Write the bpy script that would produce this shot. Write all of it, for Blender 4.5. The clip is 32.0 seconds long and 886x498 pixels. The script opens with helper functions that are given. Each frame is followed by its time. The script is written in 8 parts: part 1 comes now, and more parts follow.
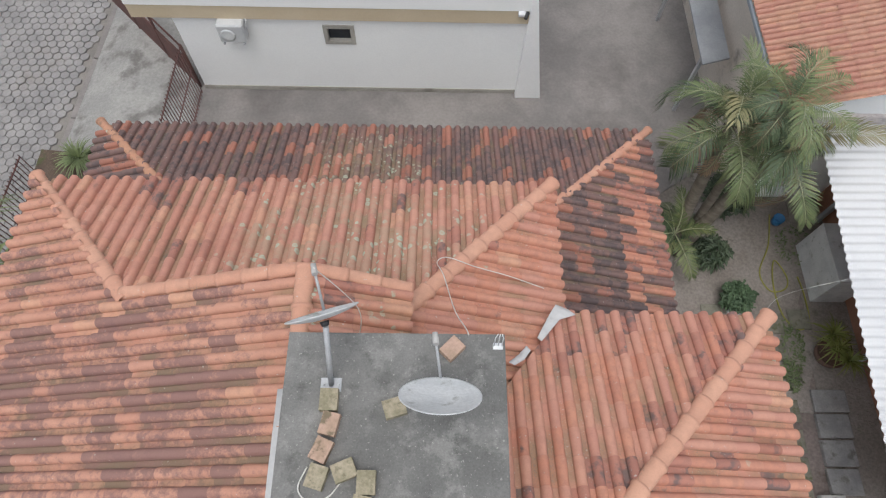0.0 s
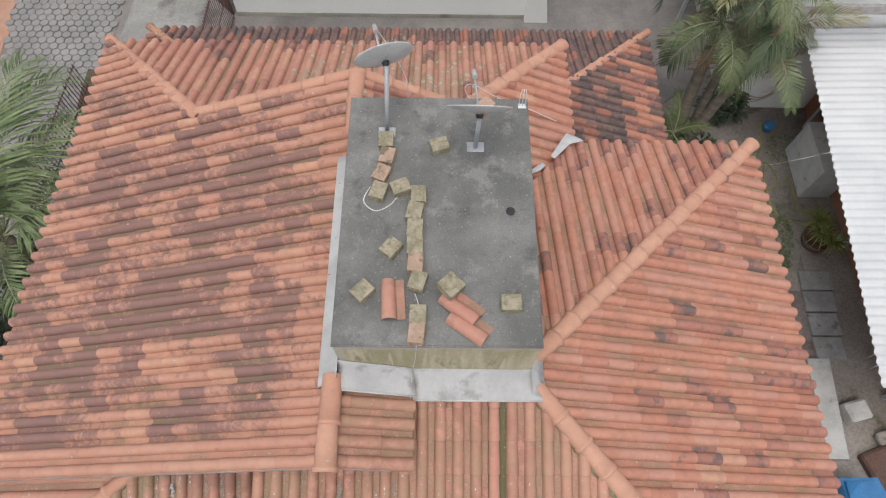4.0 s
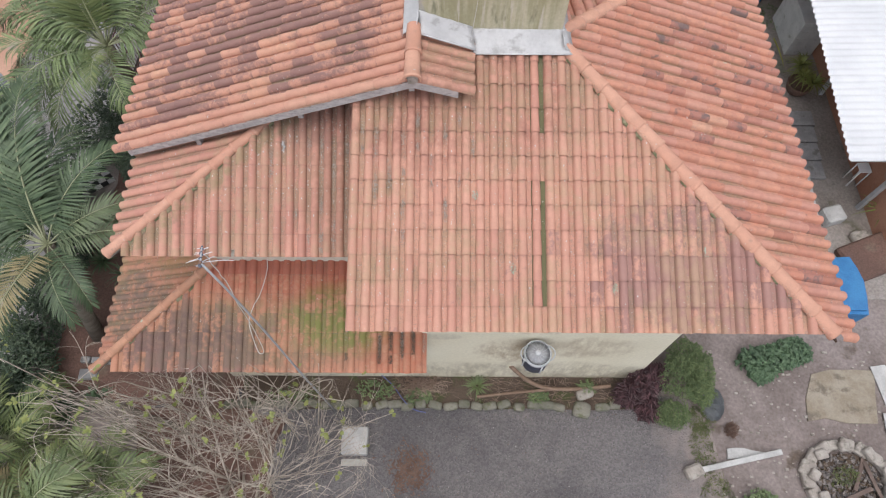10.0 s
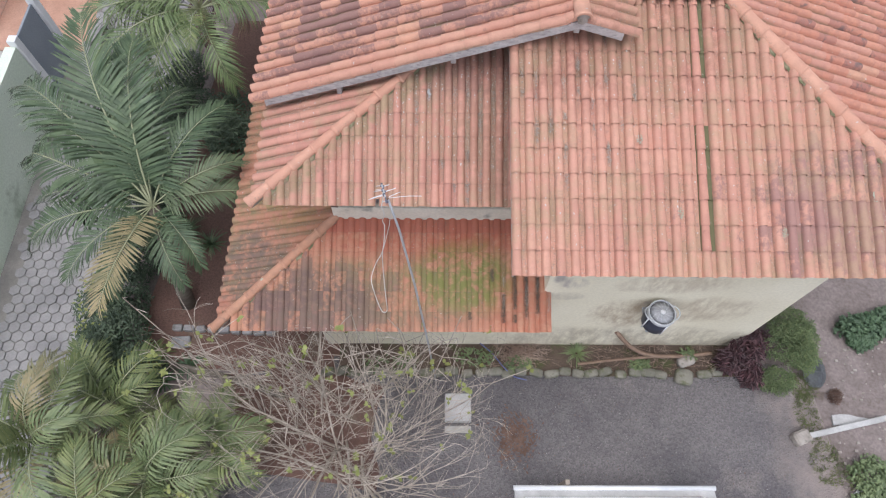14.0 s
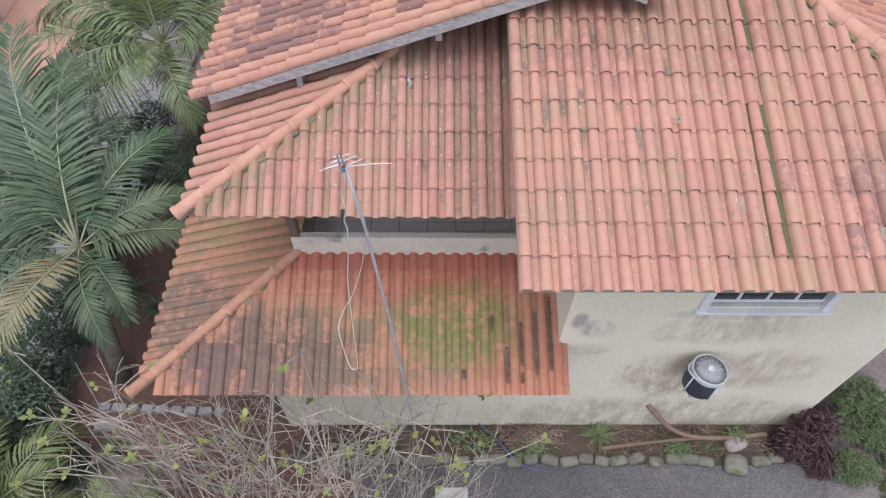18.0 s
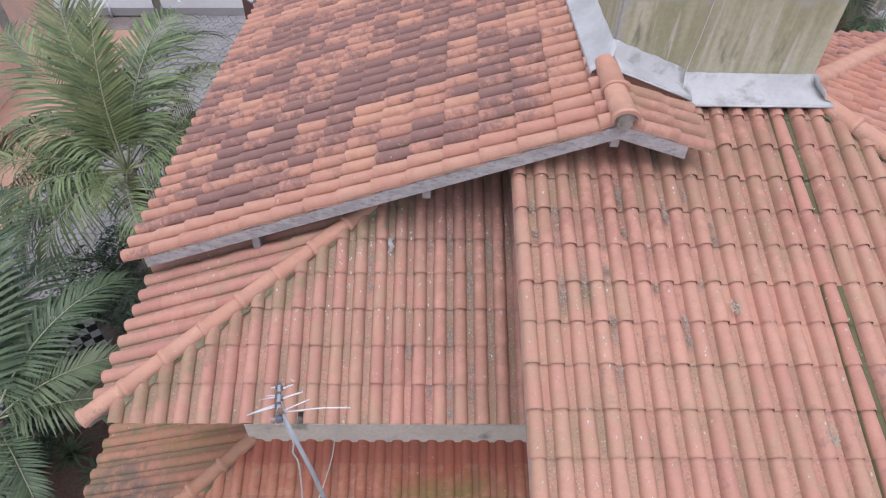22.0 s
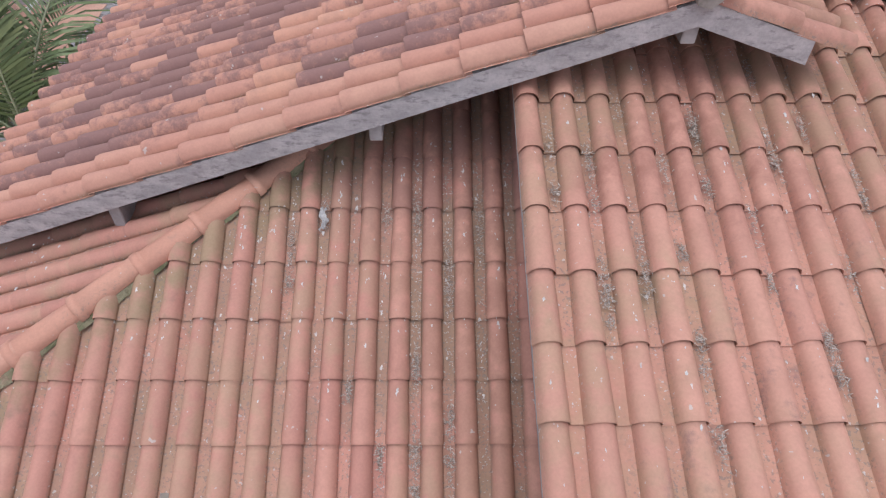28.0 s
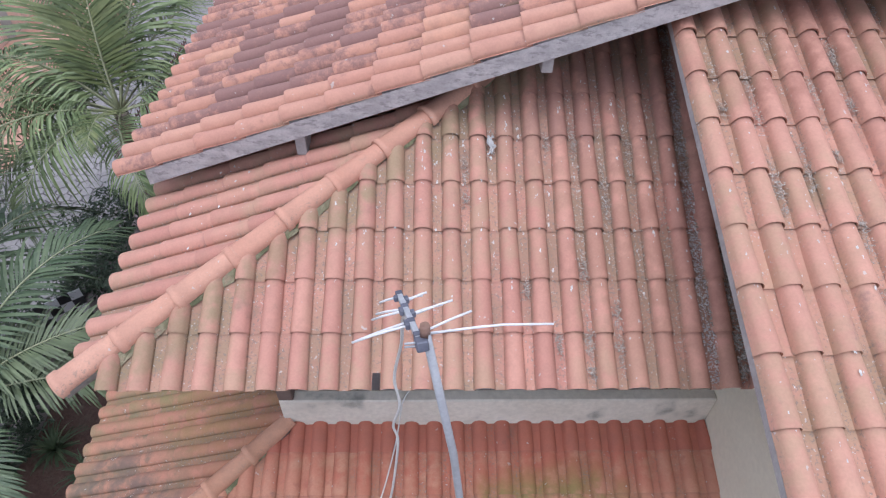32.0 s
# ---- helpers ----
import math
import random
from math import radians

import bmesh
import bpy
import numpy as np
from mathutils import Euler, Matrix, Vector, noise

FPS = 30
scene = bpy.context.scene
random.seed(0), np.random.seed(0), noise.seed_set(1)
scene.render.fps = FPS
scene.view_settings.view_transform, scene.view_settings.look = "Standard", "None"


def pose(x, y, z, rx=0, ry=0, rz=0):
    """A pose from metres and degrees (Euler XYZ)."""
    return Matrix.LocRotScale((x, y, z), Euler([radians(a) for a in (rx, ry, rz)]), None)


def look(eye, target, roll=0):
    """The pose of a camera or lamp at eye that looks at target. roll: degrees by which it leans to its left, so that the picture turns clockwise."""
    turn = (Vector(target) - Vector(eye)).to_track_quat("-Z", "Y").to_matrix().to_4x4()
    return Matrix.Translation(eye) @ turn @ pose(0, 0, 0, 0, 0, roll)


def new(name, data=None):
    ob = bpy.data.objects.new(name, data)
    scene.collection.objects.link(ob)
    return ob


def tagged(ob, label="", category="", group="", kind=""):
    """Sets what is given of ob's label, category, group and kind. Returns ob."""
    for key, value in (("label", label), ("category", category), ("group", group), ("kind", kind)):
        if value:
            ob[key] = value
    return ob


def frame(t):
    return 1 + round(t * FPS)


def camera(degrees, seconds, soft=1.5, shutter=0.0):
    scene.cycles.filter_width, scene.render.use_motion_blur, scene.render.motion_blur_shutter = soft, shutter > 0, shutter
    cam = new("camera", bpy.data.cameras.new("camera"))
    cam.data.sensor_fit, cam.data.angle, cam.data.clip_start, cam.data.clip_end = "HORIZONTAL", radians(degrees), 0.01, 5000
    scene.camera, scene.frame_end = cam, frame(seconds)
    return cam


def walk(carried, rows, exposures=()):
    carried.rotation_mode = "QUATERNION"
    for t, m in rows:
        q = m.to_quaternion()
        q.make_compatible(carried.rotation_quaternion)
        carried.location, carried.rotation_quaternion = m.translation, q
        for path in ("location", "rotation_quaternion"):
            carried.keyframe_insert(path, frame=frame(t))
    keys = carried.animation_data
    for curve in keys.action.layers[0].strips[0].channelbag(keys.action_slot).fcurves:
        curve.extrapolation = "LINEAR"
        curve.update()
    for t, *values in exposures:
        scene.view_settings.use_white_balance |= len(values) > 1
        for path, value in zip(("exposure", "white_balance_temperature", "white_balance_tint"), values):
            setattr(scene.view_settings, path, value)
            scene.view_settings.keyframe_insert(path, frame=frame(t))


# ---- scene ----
cam = camera(70.6, 32.0, soft=1.2)
PATH = [
    (0, -0.049, 0.067, 13.520, 25.12, -0.93, 0.39),
    (0.5, -0.044, -0.149, 13.396, 25.15, -0.81, 0.35),
    (1, -0.047, -0.546, 13.363, 25.16, -0.73, 0.27),
    (1.5, -0.079, -1.140, 13.404, 25.18, -0.63, 0.22),
    (2, -0.143, -1.857, 13.467, 25.17, -0.52, 0.20),
    (2.5, -0.238, -2.423, 13.548, 25.24, -0.53, 0.22),
    (4.5, -0.447, -2.883, 13.601, 25.30, -0.56, 0.26),
    (5, -0.556, -3.439, 13.559, 25.29, -0.54, 0.23),
    (5.5, -0.673, -4.346, 13.495, 25.37, -0.33, 0.36),
    (6, -0.821, -5.572, 13.475, 25.59, -0.30, 0.29),
    (6.5, -0.936, -6.665, 13.576, 25.75, -0.35, 0.35),
    (7, -0.942, -7.148, 13.738, 25.98, -0.25, 0.30),
    (7.5, -0.897, -7.201, 13.821, 26.03, -0.25, 0.35),
    (8, -0.850, -7.145, 13.833, 26.01, -0.22, 0.33),
    (8.5, -0.842, -7.160, 13.801, 26.03, -0.18, 0.31),
    (9, -0.860, -7.252, 13.735, 26.07, -0.19, 0.35),
    (9.5, -0.882, -7.349, 13.661, 26.10, -0.26, 0.36),
    (10, -1.021, -7.447, 13.581, 26.08, -0.18, 0.32),
    (10.5, -1.496, -7.535, 13.512, 26.02, -0.24, 0.30),
    (11, -2.150, -7.662, 13.429, 26.18, -0.52, 0.14),
    (11.5, -2.696, -7.776, 13.416, 26.11, -0.66, 0.07),
    (12, -2.978, -7.849, 13.434, 26.12, -0.76, 0.04),
    (12.5, -3.203, -7.943, 13.392, 26.21, -0.81, 0.01),
    (13, -3.302, -8.013, 13.353, 26.30, -0.90, -0.02),
    (13.5, -3.283, -8.025, 13.345, 26.20, -0.84, 0.00),
    (14, -3.228, -8.040, 13.103, 26.18, -0.81, 0.09),
    (14.5, -3.153, -8.046, 12.699, 26.29, -0.72, 0.06),
    (15, -3.104, -8.033, 12.292, 26.28, -0.66, 0.03),
    (15.5, -3.086, -7.989, 11.896, 26.37, -0.59, -0.10),
    (17.5, -3.049, -7.958, 10.885, 33.04, -0.79, -0.27),
    (18, -3.055, -7.987, 10.726, 36.74, -0.83, -0.36),
    (18.5, -3.063, -7.997, 10.591, 37.98, -0.78, -0.41),
    (19, -3.085, -7.995, 10.496, 37.88, -0.83, -0.37),
    (19.5, -3.100, -8.014, 10.432, 41.27, -0.90, -0.32),
    (20, -3.108, -8.025, 10.428, 44.89, -0.88, -0.30),
    (20.5, -3.104, -8.025, 10.377, 44.88, -0.91, -0.37),
    (21, -3.081, -7.761, 10.353, 44.82, -0.98, -0.43),
    (21.5, -3.008, -7.122, 10.291, 44.87, -1.02, -0.25),
    (22, -2.930, -6.271, 10.217, 44.79, -0.86, -0.26),
    (22.5, -2.839, -5.293, 10.141, 44.58, -0.54, -0.30),
    (23, -2.763, -4.710, 10.067, 44.57, -0.52, -0.29),
    (23.5, -2.704, -4.617, 10.043, 44.49, -0.55, -0.26),
    (24, -2.652, -4.693, 10.062, 44.35, -0.51, -0.25),
    (24.5, -2.637, -4.785, 9.971, 44.30, -0.54, -0.22),
    (26.5, -2.802, -4.754, 9.042, 44.72, -0.73, -0.40),
    (27, -2.800, -4.772, 8.827, 44.81, -0.67, -0.52),
    (27.5, -2.754, -4.811, 8.668, 44.82, -0.63, -0.50),
    (28, -2.683, -4.873, 8.592, 44.86, -0.60, -0.52),
    (28.5, -2.640, -4.973, 8.523, 44.89, -0.60, -0.43),
    (29, -2.628, -5.085, 8.501, 44.87, -0.61, -0.37),
    (29.5, -2.829, -5.202, 8.504, 44.79, -0.69, -0.48),
    (30, -3.284, -5.329, 8.514, 44.74, -0.81, -0.54),
    (30.5, -3.649, -5.444, 8.554, 44.67, -0.88, -0.57),
    (31, -3.794, -5.507, 8.559, 44.69, -0.96, -0.71),
    (31.5, -3.804, -5.544, 8.559, 44.72, -0.91, -0.79),
    (32, -3.754, -5.575, 8.569, 44.82, -1.00, -0.90),
]
EXPOSURES = [(0.0, 0.43, 6500, 7), (3.0, 0.42, 6550, 7), (6.0, 0.25, 6880, 7), (7.0, 0.47, 6600, 8), (9.0, 0.56, 6450, 9), (14.0, 0.66, 6150, 11), (20.0, 0.64, 6000, 13), (21.5, 0.51, 6000, 14), (24.0, 0.42, 6030, 15), (28.0, 0.39, 6080, 15), (30.0, 0.45, 5930, 14), (32.0, 0.66, 5750, 14)]
walk(cam, [(t, pose(x, y, z, rx, ry, rz)) for t, x, y, z, rx, ry, rz in PATH], EXPOSURES)

# ---- light ----
world = bpy.data.worlds.new("overcast_sky")
scene.world = world
world.use_nodes = True
wn = world.node_tree.nodes
wn.clear()
sky = wn.new("ShaderNodeTexSky")
sky.sky_type, sky.sun_disc = "NISHITA", False
sky.sun_elevation, sky.sun_rotation = radians(76), radians(205)
sky.air_density, sky.dust_density, sky.ozone_density = 1.0, 3.0, 1.0
grey = wn.new("ShaderNodeHueSaturation")
grey.inputs["Saturation"].default_value = 0.34
bg = wn.new("ShaderNodeBackground")
bg.inputs["Strength"].default_value = 0.15
wo = wn.new("ShaderNodeOutputWorld")
world.node_tree.links.new(sky.outputs[0], grey.inputs["Color"])
world.node_tree.links.new(grey.outputs[0], bg.inputs["Color"])
world.node_tree.links.new(bg.outputs[0], wo.inputs["Surface"])
sun_data = bpy.data.lights.new("sun", "SUN")
sun_data.energy, sun_data.angle, sun_data.color = 0.62, radians(50), (1.0, 0.965, 0.95)
sun = new("sun", sun_data)
sun.matrix_world = look((0.6, -5.0, 30), (0, 2, 0))


# ---- materials ----
class Nodes:
    def __init__(self, name):
        self.m = bpy.data.materials.new(name)
        self.m.use_nodes = True
        self.t = self.m.node_tree
        self.n = self.t.nodes
        self.b = self.n["Principled BSDF"]
        self.pos = self.n.new("ShaderNodeNewGeometry").outputs["Position"]
        self.tex = self.n.new("ShaderNodeTexCoord")

    def link(self, a, b):
        self.t.links.new(a, b)
        return b

    def noise(self, scale, detail=3.0, at=None, stretch=None, rough=0.6):
        src = at or self.pos
        if stretch:
            mp = self.n.new("ShaderNodeMapping")
            mp.inputs["Scale"].default_value = stretch
            self.link(src, mp.inputs["Vector"])
            src = mp.outputs[0]
        nz = self.n.new("ShaderNodeTexNoise")
        nz.inputs["Scale"].default_value, nz.inputs["Detail"].default_value = scale, detail
        nz.inputs["Roughness"].default_value = rough
        self.link(src, nz.inputs["Vector"])
        return nz.outputs["Fac"]

    def ramp(self, fac, lo, hi, a=0.0, b=1.0):
        mr = self.n.new("ShaderNodeMapRange")
        mr.interpolation_type = "SMOOTHSTEP"
        for k, v in zip((1, 2, 3, 4), (lo, hi, a, b)):
            mr.inputs[k].default_value = v
        self.link(fac, mr.inputs[0])
        return mr.outputs[0]

    def mix(self, fac, a, b, mode="MIX"):
        mx = self.n.new("ShaderNodeMix")
        mx.data_type, mx.blend_type = "RGBA", mode
        for sock, v in ((mx.inputs[0], fac), (mx.inputs[6], a), (mx.inputs[7], b)):
            if isinstance(v, (int, float, tuple)):
                sock.default_value = v
            else:
                self.link(v, sock)
        return mx.outputs[2]

    def math(self, op, a, b=0.0):
        mt = self.n.new("ShaderNodeMath")
        mt.operation = op
        for sock, v in ((mt.inputs[0], a), (mt.inputs[1], b)):
            if isinstance(v, (int, float)):
                sock.default_value = v
            else:
                self.link(v, sock)
        return mt.outputs[0]

    def blob(self, cx, cy, rx, ry, rag=0.6, axes=(0, 1), scale=2.2):
        """An uneven oval patch in the place: 1 inside, fading to 0."""
        sep = self.n.new("ShaderNodeSeparateXYZ")
        self.link(self.pos, sep.inputs[0])
        dx = self.math("MULTIPLY", self.math("SUBTRACT", sep.outputs[axes[0]], cx), 1 / rx)
        dy = self.math("MULTIPLY", self.math("SUBTRACT", sep.outputs[axes[1]], cy), 1 / ry)
        d = self.math("ADD", self.math("MULTIPLY", dx, dx), self.math("MULTIPLY", dy, dy))
        d = self.math("ADD", d, self.math("MULTIPLY", self.math("SUBTRACT", self.noise(scale, 4), 0.5), rag * 3))
        return self.ramp(d, 0.25, 1.25, 1.0, 0.0)

    def strip(self, x, y, nx, ny, at, half):
        """A band along a line through (x, y) with normal (nx, ny)."""
        sep = self.n.new("ShaderNodeSeparateXYZ")
        self.link(self.pos, sep.inputs[0])
        d = self.math("ADD", self.math("MULTIPLY", self.math("SUBTRACT", sep.outputs[0], x), nx), self.math("MULTIPLY", self.math("SUBTRACT", sep.outputs[1], y), ny))
        d = self.math("ABSOLUTE", self.math("SUBTRACT", d, at))
        return self.ramp(d, half * 0.35, half, 1.0, 0.0)

    def bump(self, height, strength=0.3, distance=0.01):
        bp = self.n.new("ShaderNodeBump")
        bp.inputs["Strength"].default_value, bp.inputs["Distance"].default_value = strength, distance
        self.link(height, bp.inputs["Height"])
        self.link(bp.outputs[0], self.b.inputs["Normal"])

    def done(self, color, rough=0.85, metal=0.0):
        if isinstance(color, tuple):
            self.b.inputs["Base Color"].default_value = color
        else:
            self.link(color, self.b.inputs["Base Color"])
        self.b.inputs["Roughness"].default_value, self.b.inputs["Metallic"].default_value = rough, metal
        return self.m


def surface(name, c1, c2, big=0.6, fine=25.0, stain=None, stain_at=(0.58, 0.75), stain_scale=1.2, rough=0.85, metal=0.0, bump=0.25,
            stretch=None, depth=0.006, grain=0.25):
    """A weathered surface: two tones at a large scale, grain at a fine one, and stains."""
    k = Nodes(name)
    big_n = k.noise(big, 4, stretch=stretch)
    fine_n = k.noise(fine, 4)
    col = k.mix(k.ramp(big_n, 0.35, 0.65), c1, c2)
    if stain:
        col = k.mix(k.ramp(k.noise(stain_scale, 5, stretch=stretch), *stain_at), col, stain)
    col = k.mix(grain, col, k.mix(k.ramp(fine_n, 0.25, 0.75), (0.35, 0.35, 0.35, 1), (1.0, 1.0, 1.0, 1)), "MULTIPLY")
    k.bump(fine_n, bump, depth)
    return k.done(col, rough, metal)


def tile_material(name, c1, c2, stain, stain_lo, moss=0.3, lichen=0.0, moss_colour=(0.20, 0.175, 0.095, 1), zones=(), bloom=None, litter=0.3, laps=True):
    """Fired clay: each tile its own tone, dark bloom, moss in the channels, pale lichen rosettes, grit.
    zones: (mask, colour, strength) of patches of another colour; bloom: (colour, level, mask) of dark growth that takes
    some tiles more than others."""
    k = Nodes(name)
    rnd = k.n.new("ShaderNodeObjectInfo").outputs["Random"]
    rnd2 = k.math("FRACT", k.math("MULTIPLY", rnd, 17.31))
    obj = k.tex.outputs["Object"]
    shift = k.n.new("ShaderNodeVectorMath")
    shift.operation = "ADD"
    k.link(k.pos, shift.inputs[0])
    k.link(rnd, shift.inputs[1])
    at = shift.outputs[0]
    col = k.mix(rnd, c1, c2)
    col = k.mix(k.ramp(k.noise(9.0, 4, at), 0.35, 0.7, 0.0, 0.5), col, k.mix(0.5, c2, stain))
    col = k.mix(k.ramp(k.math("ADD", k.noise(6.0, 5, at), k.math("MULTIPLY", k.math("SUBTRACT", rnd, 0.5), 0.15)), stain_lo, stain_lo + 0.16), col, stain)
    if bloom:
        colour, level, uneven, soft, much, mask = bloom
        tile_n = k.math("ADD", k.noise(11.0, 6, at, rough=0.72), k.math("MULTIPLY", k.math("SUBTRACT", rnd2, 0.5), uneven))
        tile_n = k.math("ADD", tile_n, k.math("MULTIPLY", k.math("SUBTRACT", mask(k), 0.5), 0.5))
        col = k.mix(k.ramp(tile_n, 0.58 - level - soft, 0.58 - level + soft, 0.0, much), col, colour)
    for mask, colour, strength in zones:
        film = k.math("MULTIPLY", mask(k), k.ramp(k.math("ADD", k.noise(7.0, 5, at), k.math("MULTIPLY", k.math("SUBTRACT", rnd2, 0.5), 0.1)), 0.30, 0.62))
        col = k.mix(k.math("MULTIPLY", film, strength), col, colour)
    sep = k.n.new("ShaderNodeSeparateXYZ")
    k.link(obj, sep.inputs[0])
    # shade and dirt under the next tile's lip, painted as a dark line along the lap
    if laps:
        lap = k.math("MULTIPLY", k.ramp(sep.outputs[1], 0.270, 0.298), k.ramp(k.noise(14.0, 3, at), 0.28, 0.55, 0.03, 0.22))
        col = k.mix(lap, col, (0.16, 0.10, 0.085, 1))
    low = k.ramp(sep.outputs[2], 0.018, 0.052, 1.0, 0.0)
    mossy = k.math("MULTIPLY", low, k.ramp(k.noise(1.6, 4), 0.50 - moss * 0.35, 0.78 - moss * 0.35))
    mossy = k.math("MULTIPLY", mossy, min(0.95, 0.25 + moss * 0.8))
    col = k.mix(mossy, col, moss_colour)
    grit = k.math("MULTIPLY", low, k.ramp(k.noise(58.0, 3), 0.54, 0.64, 0.0, 0.6))
    col = k.mix(k.math("MULTIPLY", grit, k.ramp(k.noise(0.8, 2), 0.60 - litter * 0.5, 0.75 - litter * 0.5)), col, (0.20, 0.18, 0.16, 1))
    pale = k.math("MULTIPLY", low, k.ramp(k.noise(52.0, 2), 0.655, 0.70, 0.0, 0.8))
    col = k.mix(k.math("MULTIPLY", pale, k.ramp(k.noise(1.1, 2), 0.62 - litter * 0.5, 0.75 - litter * 0.5)), col, (0.50, 0.48, 0.45, 1))
    drop = k.ramp(k.noise(20.0, 2, at), 0.715, 0.74, 0.0, 0.7)
    col = k.mix(drop, col, (0.52, 0.50, 0.46, 1))
    if lichen:
        vo = k.n.new("ShaderNodeTexVoronoi")
        vo.inputs["Scale"].default_value = 8.5
        k.link(k.pos, vo.inputs["Vector"])
        cs = k.n.new("ShaderNodeSeparateColor")
        k.link(vo.outputs["Color"], cs.inputs[0])
        rosette = k.math("ADD", k.math("DIVIDE", vo.outputs["Distance"], k.math("ADD", k.math("MULTIPLY", cs.outputs[1], 0.95), 0.45)), k.math("MULTIPLY", k.math("SUBTRACT", k.noise(30.0, 3), 0.5), 0.16))
        spot = k.math("MULTIPLY", k.ramp(rosette, 0.27, 0.33, 1.0, 0.0), k.ramp(cs.outputs[0], 1.0 - lichen * 0.34, 1.02 - lichen * 0.34))
        spot = k.math("MULTIPLY", spot, k.ramp(rosette, 0.03, 0.18, 0.6, 0.95))
        where = k.math("MULTIPLY", k.blob(-1.1, 4.4, 2.1, 3.4, 0.3), k.ramp(k.noise(1.7, 3), 0.42, 0.54, 0.15, 1.0)) if lichen > 1 else k.ramp(k.noise(0.7, 2), 0.32, 0.44)
        col = k.mix(k.math("MULTIPLY", spot, where), col, (0.42, 0.45, 0.35, 1))
    fine = k.noise(70.0, 3, at)
    col = k.mix(0.14, col, k.mix(k.ramp(fine, 0.3, 0.7), (0.45, 0.43, 0.42, 1), (1, 1, 1, 1)), "MULTIPLY")
    k.bump(fine, 0.15, 0.003)
    return k.done(col, 0.82)


